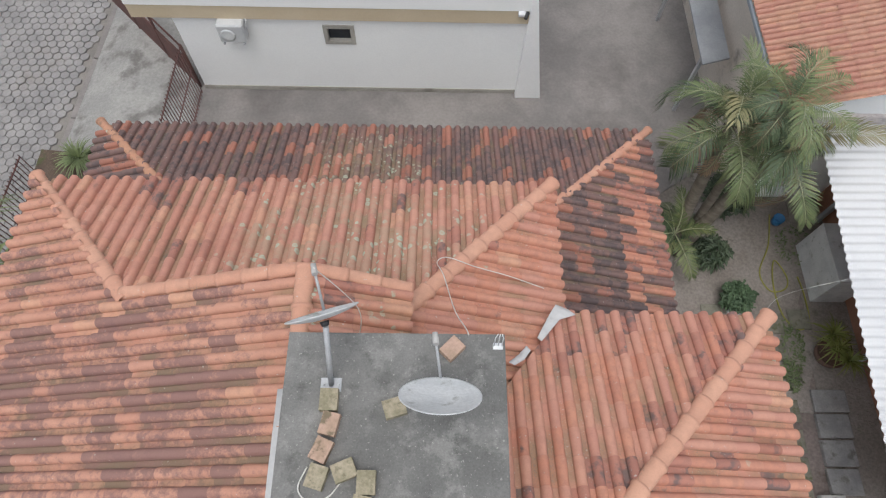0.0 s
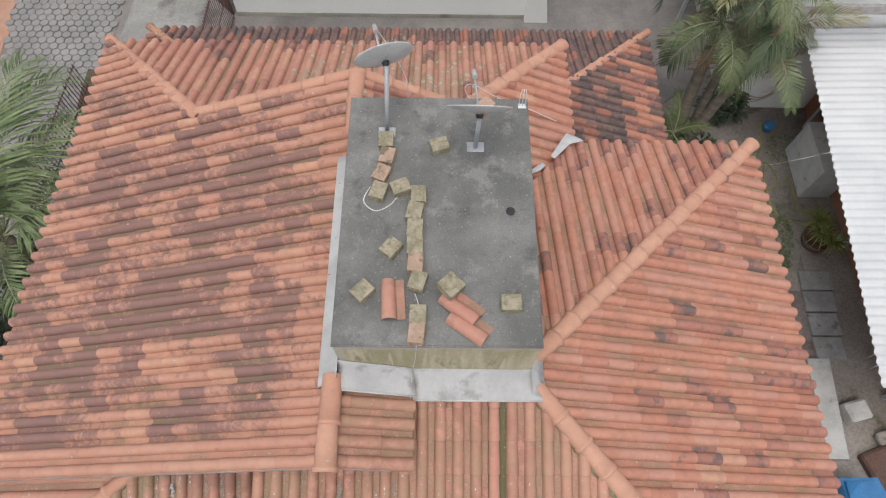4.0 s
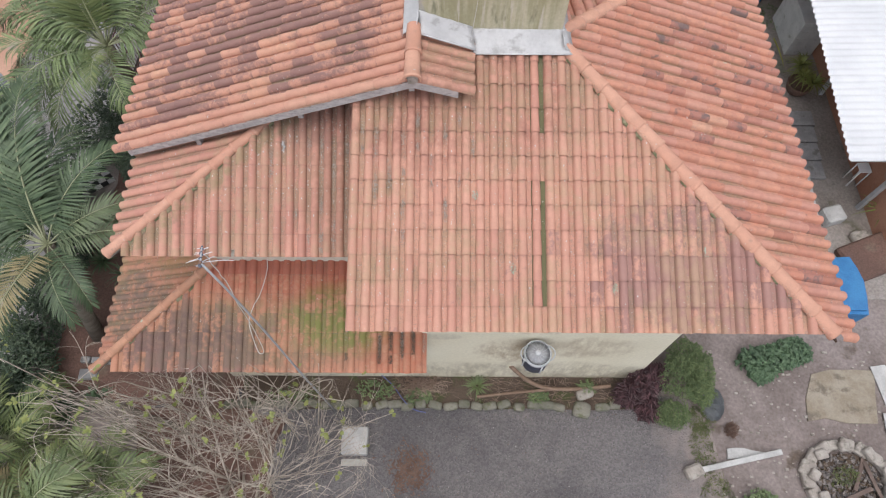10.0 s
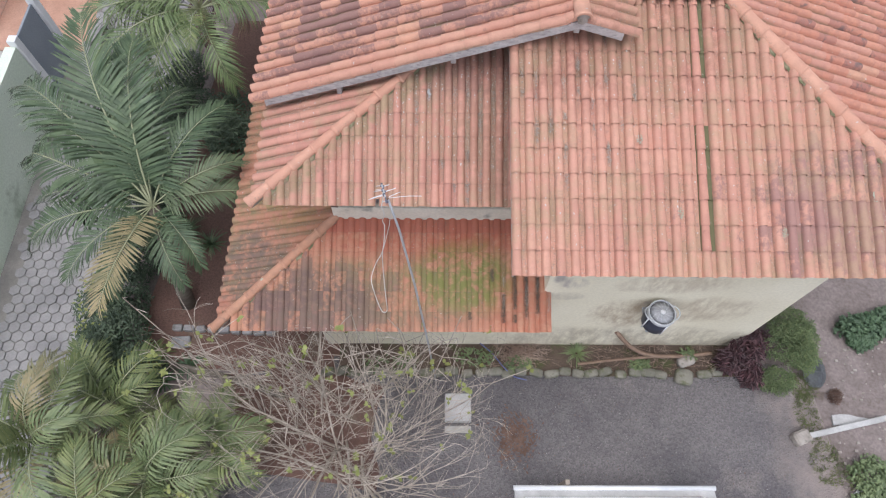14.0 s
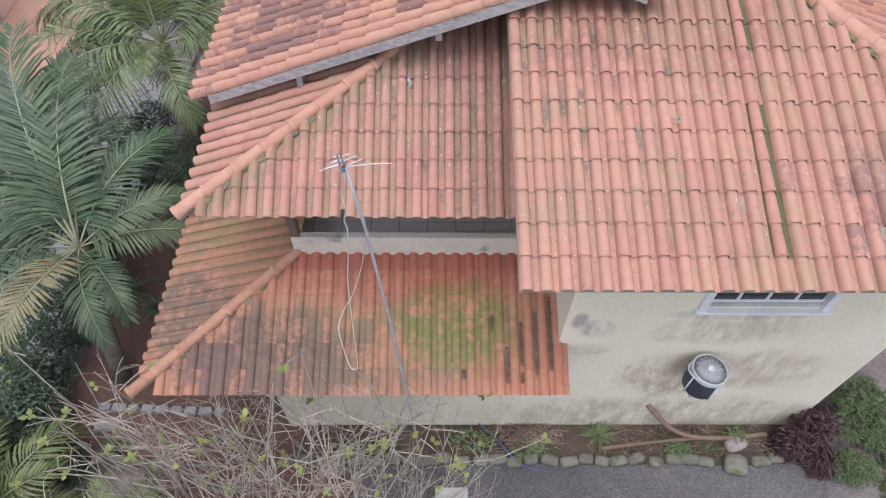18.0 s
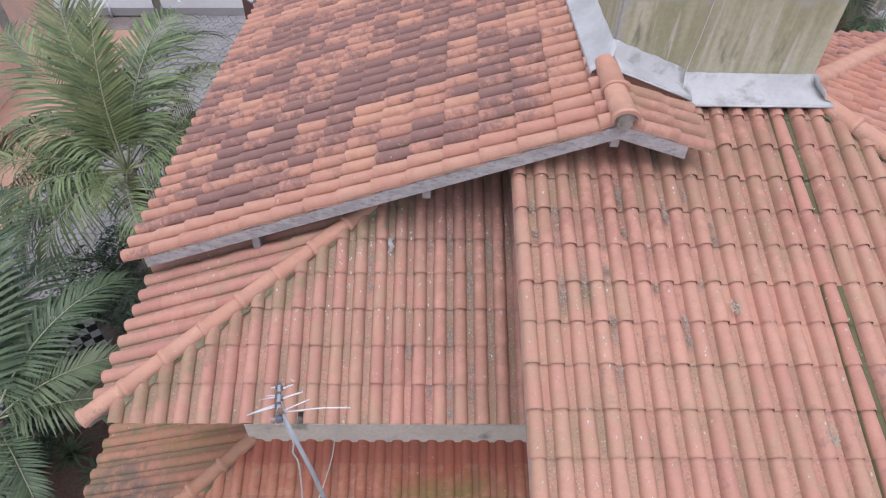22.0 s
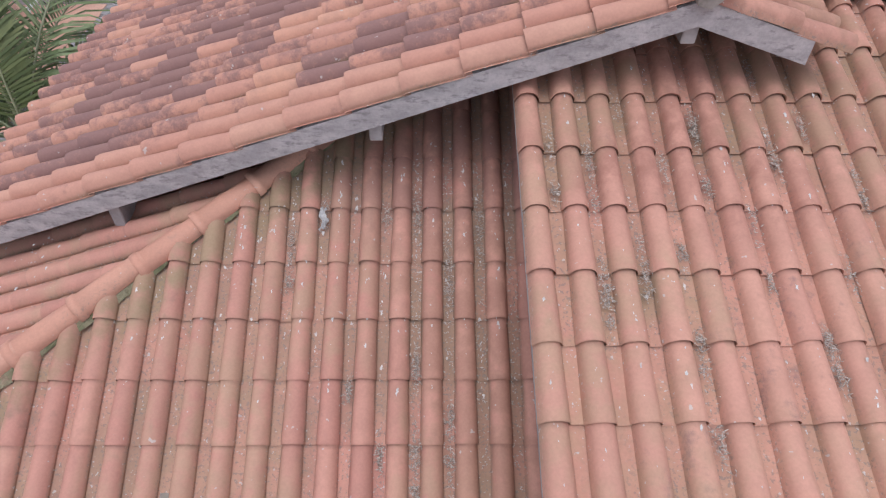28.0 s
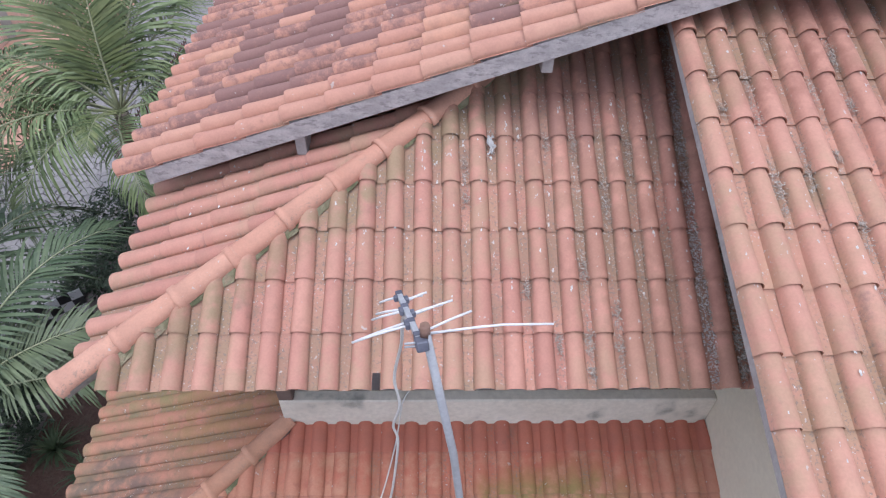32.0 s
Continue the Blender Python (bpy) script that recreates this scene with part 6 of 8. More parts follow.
# ---- leafy plants ----
def leaf_cloud(name, centres, n, size, mat, seed, label, category, kind="", flat=0.5, narrow=0.55, split=False):
    """Foliage made of many small bent leaves spread through overlapping uneven lumps."""
    if split:
        t = thing(name, (centres[0][0], centres[0][1], 0.2), label, category)
        for i, c in enumerate(centres):
            o = leaf_cloud("clump", [c], n // len(centres), size, mat, seed + i, "", "", "", flat, narrow)
            for key in ("label", "category"):
                if key in o:
                    del o[key]
            o.parent = t
            o.matrix_parent_inverse = t.matrix_basis.inverted()
        return t
    rng = random.Random(seed)
    vs, fs = [], []
    for _ in range(n):
        cx, cy, cz, rx, ry, rz = rng.choice(centres)
        while True:
            d = Vector((rng.uniform(-1, 1), rng.uniform(-1, 1), rng.uniform(-1, 1)))
            if 0.05 < d.length < 1:
                break
        d = d.normalized() * (d.length ** 0.45) * (0.85 + 0.3 * noise.noise(d * 2.1 + Vector((seed, 0, 0))))
        p = Vector((cx + d.x * rx, cy + d.y * ry, max(GZ * 0.3 + 0.02, cz + d.z * rz)))
        s = size * rng.uniform(0.6, 1.3)
        a = rng.uniform(0, 2 * math.pi)
        u = Vector((math.cos(a), math.sin(a), rng.uniform(-0.5, 0.6) * flat)).normalized()
        w = u.cross(Vector((rng.uniform(-0.4, 0.4), rng.uniform(-0.4, 0.4), 1))).normalized() * narrow
        b = len(vs)
        vs += [tuple(p), tuple(p + (u * 0.5 + w * 0.45) * s), tuple(p + u * s - Vector((0, 0, 0.25 * s))), tuple(p + (u * 0.5 - w * 0.45) * s)]
        fs += [(b, b + 1, b + 2), (b, b + 2, b + 3)]
    me = bpy.data.meshes.new(name)
    me.from_pydata(vs, [], fs)
    return tagged(obj(name, me, mat), label, category, kind=kind)


leaf_cloud("hedge", [(-9.75, -3.1, 0.95, 0.55, 0.7, 0.9), (-9.55, -4.0, 0.9, 0.6, 0.7, 0.9), (-9.2, -4.7, 0.8, 0.7, 0.5, 0.7), (-9.7, -2.2, 0.9, 0.5, 0.7, 0.8), (-9.5, -1.3, 0.8, 0.5, 0.7, 0.7), (-9.7, -0.5, 0.9, 0.4, 0.6, 0.7), (-10.1, -3.5, 0.8, 0.5, 0.7, 0.8), (-10.0, -4.3, 0.8, 0.5, 0.6, 0.8), (-9.6, -4.9, 0.8, 0.6, 0.5, 0.7)], 13000, 0.085, HEDGE, 1, "dense dark green hedge along the street", "hedge", split=True)
leaf_cloud("dark_shrub", [(-7.9, 0.6, 1.2, 0.7, 0.7, 0.8), (-8.3, 0.9, 1.1, 0.5, 0.6, 0.7), (-8.1, 1.6, 0.9, 0.7, 0.7, 0.6), (-9.6, 2.0, 0.9, 0.6, 0.8, 0.8), (-9.0, 1.7, 0.8, 0.7, 0.6, 0.7), (-9.9, 1.0, 0.8, 0.5, 0.8, 0.7), (-10.0, 0.0, 0.8, 0.5, 0.7, 0.7), (-9.5, 3.0, 0.8, 0.5, 0.7, 0.6)], 9000, 0.09, HEDGE, 2, "dark small-leaved shrub under the palms", "shrub", split=True)
leaf_cloud("hedge_sprouts", [(-10.0, -3.6, 1.5, 0.4, 0.9, 0.3), (-9.0, -4.7, 1.2, 0.5, 0.3, 0.3)], 160, 0.10, SPROUT, 3, "yellow-green young shoots on the hedge", "shrub", "stuff")
leaf_cloud("purple_shrub", [(3.1, -4.25, 0.95, 0.36, 0.34, 0.5), (2.78, -4.45, 0.75, 0.26, 0.26, 0.4), (3.2, -4.72, 0.65, 0.22, 0.26, 0.3), (3.42, -4.1, 0.85, 0.22, 0.25, 0.35)], 1900, 0.125, PURPLE, 4, "dark purple leaved shrub at the wall corner", "shrub", narrow=0.38)
leaf_cloud("green_shrub", [(3.85, -4.2, 1.15, 0.55, 0.5, 0.55), (4.0, -3.75, 1.0, 0.42, 0.45, 0.5), (3.65, -4.85, 0.75, 0.42, 0.3, 0.3), (4.3, -4.35, 0.8, 0.3, 0.4, 0.35), (4.25, -3.95, 0.95, 0.35, 0.5, 0.4)], 7500, 0.075, BUSH, 5, "feathery bright green shrub at the wall corner", "shrub", narrow=0.3)
leaf_cloud("broadleaf_bed", [(5.85, -3.68, 0.62, 0.65, 0.38, 0.25), (6.45, -3.5, 0.62, 0.5, 0.35, 0.22), (5.75, -3.95, 0.56, 0.28, 0.2, 0.14)], 3200, 0.082, BUSH_DARK, 6, "broad dark green leaves spreading on the soil", "plants", narrow=0.9)
leaf_cloud("yard_weeds", [(4.25, -5.5, 0.5, 0.25, 0.6, 0.07), (4.4, -6.4, 0.5, 0.35, 0.5, 0.08), (4.3, -4.9, 0.5, 0.3, 0.3, 0.06), (5.2, -6.7, 0.55, 0.6, 0.4, 0.14)], 2200, 0.07, GRASS, 7, "rough grass and weeds beside the gravel", "grass", "stuff", narrow=0.25)
leaf_cloud("creeper", [(5.15, -6.65, 0.62, 0.5, 0.4, 0.22), (5.55, -7.0, 0.6, 0.55, 0.4, 0.18), (4.95, -7.2, 0.6, 0.4, 0.35, 0.14)], 2400, 0.075, BUSH, 8, "light green creeper on the ground", "plants", narrow=0.8)
leaf_cloud("bed_weeds", [(-2.4, -4.35, 0.55, 0.5, 0.25, 0.1), (-1.5, -4.5, 0.55, 0.3, 0.18, 0.09), (1.0, -4.5, 0.55, 0.25, 0.15, 0.1), (2.0, -4.3, 0.6, 0.2, 0.15, 0.1), (-4.2, -4.5, 0.55, 0.6, 0.2, 0.08)], 900, 0.09, BUSH, 9, "low green weeds in the planting bed", "plants", "stuff", narrow=0.5)
leaf_cloud("garden_bush", [(6.6, 5.0, 0.75, 0.38, 0.42, 0.3)], 800, 0.10, BUSH_DARK, 10, "small round dark green garden bush", "bush", narrow=0.7)
leaf_cloud("passage_weeds", [(7.7, 4.0, 0.5, 0.3, 0.6, 0.1), (7.5, 3.3, 0.55, 0.25, 0.4, 0.12), (8.3, 6.4, 0.5, 0.5, 0.6, 0.08)], 700, 0.09, BUSH, 11, "green weeds growing between the slabs", "plants", "stuff", narrow=0.5)
leaf_cloud("palm_undergrowth", [(5.3, 6.6, 0.8, 0.5, 0.6, 0.5), (6.2, 6.1, 0.7, 0.5, 0.4, 0.4), (6.9, 7.6, 0.8, 0.7, 0.6, 0.5)], 1800, 0.17, HEDGE, 12, "dark leafy undergrowth below the garden palms", "plants", narrow=0.45)


def tuft(name, at, n, length, mat, seed, label, category, spread=0.9, width=0.03, group="", split=False):
    """A rosette of long arching strap leaves."""
    t = thing(name, at, label, category, group) if split else None
    rng = random.Random(seed)
    bm = bmesh.new()
    o = Vector(at)
    for k in range(n):
        a = 2.399963 * k + rng.uniform(-0.3, 0.3)
        e = rng.uniform(0.25, 1.25)
        d = Vector((math.cos(a), math.sin(a), 0))
        w = Vector((-math.sin(a), math.cos(a), 0)) * width
        ln = length * rng.uniform(0.7, 1.1)
        prev = None
        for i in range(5):
            s = i / 4
            p = o + d * ln * spread * math.cos(e) * s + Vector((0, 0, ln * (math.sin(e) * s - 0.55 * s * s)))
            ww = w * (1 - s * 0.92)
            cur = (bm.verts.new(p - ww), bm.verts.new(p + ww))
            if prev:
                bm.faces.new((prev[0], prev[1], cur[1], cur[0]))
            prev = cur
        if split:
            part("leaf", bm, mat, t)
            bm = bmesh.new()
    if split:
        return t
    return solo(name, bm, mat, label, category, group)


tuft("agave_plant", (-8.72, 8.45, GZ + 0.10), 120, 0.95, BUSH, 21, "spiky bright green rosette plant by the annex", "plant", width=0.024, split=True)
tuft("strap_plant", (-0.28, -4.24, GZ), 80, 0.56, BUSH, 22, "light green strap-leaved clump in the bed", "plant", width=0.018, split=True)
tuft("dark_rosette", (-8.25, -4.55, GZ), 40, 0.6, BUSH_DARK, 23, "dark green rosette plant beside the hedge", "plant", width=0.03, split=True)
tuft("dark_rosette", (-8.7, -4.85, GZ), 36, 0.55, BUSH_DARK, 24, "dark green rosette plant under the hedge", "plant", width=0.03, split=True)
tuft("striped_clump", (-8.85, -1.4, GZ), 70, 0.7, FROND, 25, "pale striped strap leaves at the palm's foot", "plant", width=0.02, split=True)
tuft("striped_clump", (-8.25, -1.75, GZ), 60, 0.65, FROND, 26, "pale striped strap leaves on bare earth", "plant", width=0.02, split=True)
pot = thing("potted_plant", (8.35, 3.75, GZ), "leafy green plant in a dark round pot", "potted plant")
part("pot", placed(lathe([(0.20, 0.0), (0.28, 0.12), (0.33, 0.30), (0.30, 0.32), (0.28, 0.28), (0.001, 0.27)], 20), Matrix.Translation((8.35, 3.75, GZ))), DIRT, pot)
for k, (dx, dy, dz) in enumerate(((0, 0.05, 0.5), (0.12, -0.25, 0.6), (-0.1, 0.3, 0.65))):
    tf = tuft("leaves", (8.35 + dx, 3.75 + dy, GZ + dz), 44, 0.62, SPROUT, 27 + k, "", "", width=0.03)
    for key in ("label", "category"):
        if key in tf:
            del tf[key]
    tf.parent = pot
    tf.matrix_parent_inverse = pot.matrix_basis.inverted()
tuft("strap_plant", (9.35, -0.05, GZ + 0.25), 44, 0.7, SPROUT, 31, "light green strap-leaved plant by the neighbour's wall", "plant", width=0.028)


# ---- bare shrub beside the drive ----
def bare_shrub(base, height, spread, seed):
    rng = random.Random(seed)
    t = thing("bare_shrub", base, "large leafless shrub of tangled pale twigs, few yellow leaves", "shrub")
    wood, leaves = bmesh.new(), bmesh.new()

    def leaf(p):
        for _ in range(rng.randrange(3, 7)):
            a = rng.uniform(0, 6.28)
            s = rng.uniform(0.05, 0.10)
            u = Vector((math.cos(a), math.sin(a), rng.uniform(-0.2, 0.6))) * s
            w = Vector((-math.sin(a), math.cos(a), 0)) * s * 0.35
            leaves.faces.new([leaves.verts.new(q) for q in (p, p + u * 0.5 + w, p + u, p + u * 0.5 - w)])

    def grow(p, d, ln, r, depth):
        steps = 7 if depth == 0 else 4
        pts, q, dd = [p], p, d.copy()
        bend = Vector((rng.uniform(-1, 1), rng.uniform(-1, 1), -0.5 if depth == 0 else rng.uniform(-0.4, 0.5))) * 0.11
        for _ in range(steps):
            dd = (dd + bend + Vector((rng.uniform(-1, 1), rng.uniform(-1, 1), rng.uniform(-0.6, 0.6))) * 0.10).normalized()
            q = q + dd * ln / steps
            q.z = min(max(q.z, GZ + 0.08), GZ + 2.75)
            if not -7.5 < q.x < -2.7 or not -8.8 < q.y < -4.85:
                dd = (dd + Vector((-5.0 - q.x, -6.4 - q.y, -0.2)) * 0.05).normalized()
            pts.append(q)
        tube(wood, pts, r, r * 0.55, 5 if depth < 2 else 3, cap=False)
        if depth >= 3:
            if rng.random() < 0.085:
                leaf(pts[-1])
            return
        for k in range((6, 3, 2)[depth]):
            at = pts[rng.randrange(2, steps + 1)]
            nd = (dd + Vector((rng.uniform(-1, 1), rng.uniform(-1, 1), rng.uniform(-0.3, 0.7))) * 0.75).normalized()
            grow(at, nd, ln * rng.uniform(0.42, 0.72), max(0.0034, r * 0.55), depth + 1)

    for k in range(38):
        a = 2 * math.pi * k / 38 + rng.uniform(-0.5, 0.5)
        at = rng.uniform(0, 6.28)
        tilt = rng.uniform(0.15, 1.15)
        d = Vector((math.cos(a) * spread * tilt, math.sin(a) * spread * tilt, height)).normalized()
        far = rng.uniform(0.0, 1.15)
        grow(Vector(base) + Vector((math.cos(at) * far, math.sin(at) * far, 0)), d, rng.uniform(1.4, 2.3) if k % 4 else 2.4, rng.uniform(0.009, 0.016) if k % 4 else 0.026, 0)
    # long thin whips standing up before the porch eave
    for k in range(44):
        p = Vector((rng.uniform(-7.4, -3.0), rng.uniform(-5.8, -5.15), GZ + 0.9))
        top = p + Vector((rng.uniform(-0.7, 0.8), rng.uniform(-0.1, 0.35), rng.uniform(1.9, 3.9)))
        bow = Vector((rng.uniform(-0.2, 0.2), rng.uniform(-0.15, 0.1), 0))
        pts = [p, p.lerp(top, 0.35) + bow * 0.8, p.lerp(top, 0.7) + bow, top]
        tube(wood, pts, 0.012, 0.006, 5, cap=False)
        for q in range(rng.randrange(2, 6)):
            at = pts[1].lerp(pts[3], rng.random())
            d = Vector((rng.uniform(-1, 1), rng.uniform(-0.5, 0.3), rng.uniform(0.2, 1.0))).normalized() * rng.uniform(0.25, 0.75)
            tube(wood, [at, at + d * 0.5 + Vector((0, 0, 0.02)), at + d], 0.0075, 0.004, 4, cap=False)
            if rng.random() < 0.16:
                leaf(at + d)
    tagged(part("branch", wood, TWIG, t), kind="stuff")
    tagged(part("leaf", leaves, SPROUT, t, "sparse yellow-green leaves"), kind="stuff")


bare_shrub((-5.0, -6.25, GZ), 1.0, 1.45, 3)
solo("fallen_log", tubed([(-8.8, -4.5, 0.55), (-7.6, -4.75, 0.6), (-6.2, -5.2, 0.62)], 0.075, 0.055, 8), BARK, "grey fallen branch lying on the soil", "log")
rngl = random.Random(6)
bm = bmesh.new()
for k in range(560):
    x, y = -1.66 + rngl.gauss(0, 0.19), -5.95 + rngl.gauss(0, 0.22)
    a, s = rngl.uniform(0, 6.28), rngl.uniform(0.02, 0.05)
    u, w = Vector((math.cos(a), math.sin(a), rngl.uniform(-0.3, 0.5))) * s, Vector((-math.sin(a), math.cos(a), 0)) * s * 0.4
    p = Vector((x, y, GZ + 0.035 + rngl.uniform(0, 0.03)))
    bm.faces.new([bm.verts.new(q) for q in (p - u, p + w, p + u, p - w)])
solo("leaf_heap", bm, LITTER, "small heap of brown fallen leaves on gravel", "leaves", kind="stuff")


# ---- stones and yard clutter ----
def rock(at, size, seed, mat=None, name="edging_stone", label="mossy rounded edging stone by the gravel", category="stone", group="edging stones"):
    rng = random.Random(seed)
    bm = bmesh.new()
    bmesh.ops.create_icosphere(bm, subdivisions=2, radius=1.0)
    for v in bm.verts:
        d = 1 + 0.22 * noise.noise(v.co * 1.7 + Vector((seed * 3.1, 0, 0)))
        v.co = Vector((max(-0.72, min(0.72, v.co.x * d)) * size[0] * 1.1, max(-0.72, min(0.72, v.co.y * d)) * size[1] * 1.1, max(-0.62, min(0.62, v.co.z * d)) * size[2] * 1.2))
    for f in bm.faces:
        f.smooth = True
    o = solo(name, bm, mat or STONE, label, category, group)
    o.matrix_basis = Matrix.Translation((at[0], at[1], at[2])) @ pose(0, 0, 0, rng.uniform(-4, 4), rng.uniform(-4, 4), rng.uniform(-20, 20))


x = -5.4
k = 0
while x < 2.7:
    if not 1.55 < x < 2.1:
        rock((x, -4.66 + 0.03 * math.sin(k * 2.3), GZ + 0.07), (0.165 + 0.025 * math.sin(k * 1.7), 0.10, 0.10), 100 + k)
    x += 0.285 + 0.03 * math.sin(k * 5.1)
    k += 1
rock((1.86, -4.74, GZ + 0.09), (0.22, 0.20, 0.14), 150, name="boulder", label="pale boulder at the edge of the drive", category="stone", group="")
rock((1.95, -4.42, GZ + 0.12), (0.22, 0.13, 0.12), 151, RUBBLE, "boulder", "broken masonry lump in the bed", "stone", "")
cable("cut_branch", [(0.35, -4.05, 1.35), (0.75, -4.25, 0.95), (1.2, -4.35, 0.75), (1.9, -4.32, 0.62), (2.5, -4.25, 0.60)], 0.045, CUT_WOOD, "cut brown branch leaning in the bed", "branch")
cable("cut_branch", [(-0.3, -4.5, 0.62), (0.5, -4.42, 0.68), (1.3, -4.36, 0.72)], 0.03, CUT_WOOD, "thin brown branch lying in the bed", "branch")
rngt = random.Random(33)
bm = bmesh.new()
for k in range(900):
    x, y = rngt.uniform(-2.2, 2.9), rngt.uniform(-4.6, -4.0)
    if k > 560:
        x, y = -1.48 + rngt.gauss(0, 0.22), -4.27 + rngt.gauss(0, 0.09)
    elif nz(x, y, 1.4, 9) < -0.15:
        continue
    p, ang, ln = Vector((x, y, GZ + rngt.uniform(0.05, 0.10))), rngt.uniform(0, 6.28), rngt.uniform(0.08, 0.38)
    q = p + Vector((math.cos(ang), math.sin(ang) * 0.6, rngt.uniform(-0.05, 0.3))) * ln
    tube(bm, [p, p.lerp(q, 0.5) + Vector((0, 0, rngt.uniform(0, 0.04))), q], rngt.uniform(0.003, 0.007), 0.002, 3, cap=False)
solo("dry_stems", bm, surface("dry_stem", (0.25, 0.17, 0.13, 1), (0.42, 0.32, 0.26, 1), 4.0, 40, rough=0.95), "dry brown stems and roots littering the bed", "debris", kind="stuff")
cable("garden_hose", [(-2.35, -4.0, 0.56), (-2.05, -4.25, 0.54), (-1.84, -4.54, 0.60), (-1.62, -4.74, 0.55), (-1.35, -4.80, 0.485)], 0.011, surface("faded_blue_hose", (0.09, 0.11, 0.30, 1), (0.13, 0.15, 0.34, 1), 3.0, 30, rough=0.5), "blue hose lying on the gravel edge", "hose")

blk = thing("concrete_block", (-2.75, -5.42, GZ), "pale weathered concrete cover block on the gravel", "block")
part("block", boxed(-3.02, -2.50, -5.66, -5.12, GZ, GZ + 0.22, 0.02), DULL_WHITE, blk)
part("side_slab", boxed(-3.02, -2.50, -5.86, -5.73, GZ, GZ + 0.08, 0.012), CONCRETE_PALE, blk)
for k in range(9):
    wd = 0.20 + 0.03 * math.sin(k * 2.1)
    o = solo("concrete_paver", boxed(-wd / 2, wd / 2, -0.065, 0.065, 0, 0.12, 0.015), STONE_GREY, "grey concrete block edging the bare earth", "concrete block", "blocks edging the earth")
    o.matrix_basis = Matrix.Translation((-8.62 + 0.245 * k, -3.74 - 0.012 * k, GZ)) @ pose(0, 0, 0, 0, 0, 6 * math.sin(k * 3.7))
o = solo("concrete_paver", boxed(-0.19, 0.19, -0.12, 0.12, 0, 0.10, 0.02), STONE_GREY, "larger grey concrete block on the bare earth", "concrete block", "blocks edging the earth")
o.matrix_basis = Matrix.Translation((-8.5, -4.05, GZ)) @ pose(0, 0, 0, 0, 0, 3)

post = thing("concrete_post", (4.0, -5.9, GZ), "fallen white concrete post with a broken footing", "post")
part("shaft", placed(boxed(0.0, 1.75, -0.055, 0.055, 0.02, 0.12, 0.012), Matrix.Translation((4.05, -5.92, GZ + 0.03)) @ pose(0, 0, 0, 0, -2, 12)), DULL_WHITE, post)
part("footing", placed(boxed(-0.18, 0.16, -0.13, 0.13, 0.0, 0.22, 0.04), Matrix.Translation((3.98, -5.93, GZ)) @ pose(0, 0, 0, 0, 0, 20)), RUBBLE, post)
solo("broken_board", prism(wobble([(4.72, -5.72), (5.25, -5.70), (5.86, -5.58), (5.45, -5.53), (5.1, -5.50), (4.75, -5.52)], 0.07, 0.12, 44), GZ, GZ + 0.045), DULL_WHITE, "broken white board lying on the soil", "board")
rngr = random.Random(9)
PIT = (7.0, -6.08)
for k in range(18):
    a = 2 * math.pi * k / 18
    o = solo("ring_block", boxed(-0.15, 0.15, -0.11, 0.11, 0, 0.16, 0.025), RUBBLE, "rough masonry block of the round fire pit", "block", "blocks round the fire pit")
    o.matrix_basis = Matrix.Translation((PIT[0] + 0.80 * math.cos(a), PIT[1] + 0.68 * math.sin(a), GZ + rngr.uniform(0, 0.04))) @ pose(0, 0, 0, rngr.uniform(-8, 8), rngr.uniform(-8, 8), math.degrees(a) + 90 + rngr.uniform(-14, 14)) @ Matrix.Diagonal((rngr.uniform(0.75, 1.15), rngr.uniform(0.85, 1.2), 1, 1))
    if k % 2 == 0:
        o = solo("ring_block", boxed(-0.12, 0.12, -0.09, 0.09, 0, 0.13, 0.025), RUBBLE, "loose upper block of the round fire pit", "block", "blocks round the fire pit")
        o.matrix_basis = Matrix.Translation((PIT[0] + 0.74 * math.cos(a + 0.2), PIT[1] + 0.63 * math.sin(a + 0.2), GZ + 0.18)) @ pose(0, 0, 0, rngr.uniform(-10, 10), rngr.uniform(-10, 10), math.degrees(a) + 90 + rngr.uniform(-20, 20)) @ Matrix.Diagonal((rngr.uniform(0.7, 1.2), 1, rngr.uniform(0.7, 1.1), 1))
bm = bmesh.new()
for k in range(420):
    a, r = rngr.uniform(0, 6.28), 0.62 * rngr.random() ** 0.5
    sz = rngr.uniform(0.008, 0.03)
    box(bm, -sz * 1.6, sz * 1.6, -sz, sz, 0, sz, 0, Matrix.Translation((PIT[0] + r * math.cos(a), PIT[1] + 0.8 * r * math.sin(a), GZ + 0.05 + rngr.uniform(0, 0.03))) @ pose(0, 0, 0, rngr.uniform(-30, 30), rngr.uniform(-30, 30), rngr.uniform(0, 360)))
solo("pit_cinders", bm, surface("cinders", (0.06, 0.052, 0.05, 1), (0.26, 0.23, 0.215, 1), 14.0, 60, (0.12, 0.085, 0.06, 1), (0.5, 0.6), 9.0, 0.95), "dark cinders and grey ash in the fire pit", "ash", kind="stuff")
leaf_cloud("pit_weeds", [(6.95, -6.0, 0.58, 0.3, 0.22, 0.08)], 420, 0.05, GRASS, 61, "dry weeds growing inside the fire pit", "weeds", "stuff", narrow=0.3)
leaf_cloud("dry_weed", [(4.88, -5.12, 0.55, 0.14, 0.16, 0.12)], 420, 0.06, LITTER, 62, "brown withered weed beside the plastic sheet", "weed", narrow=0.3)
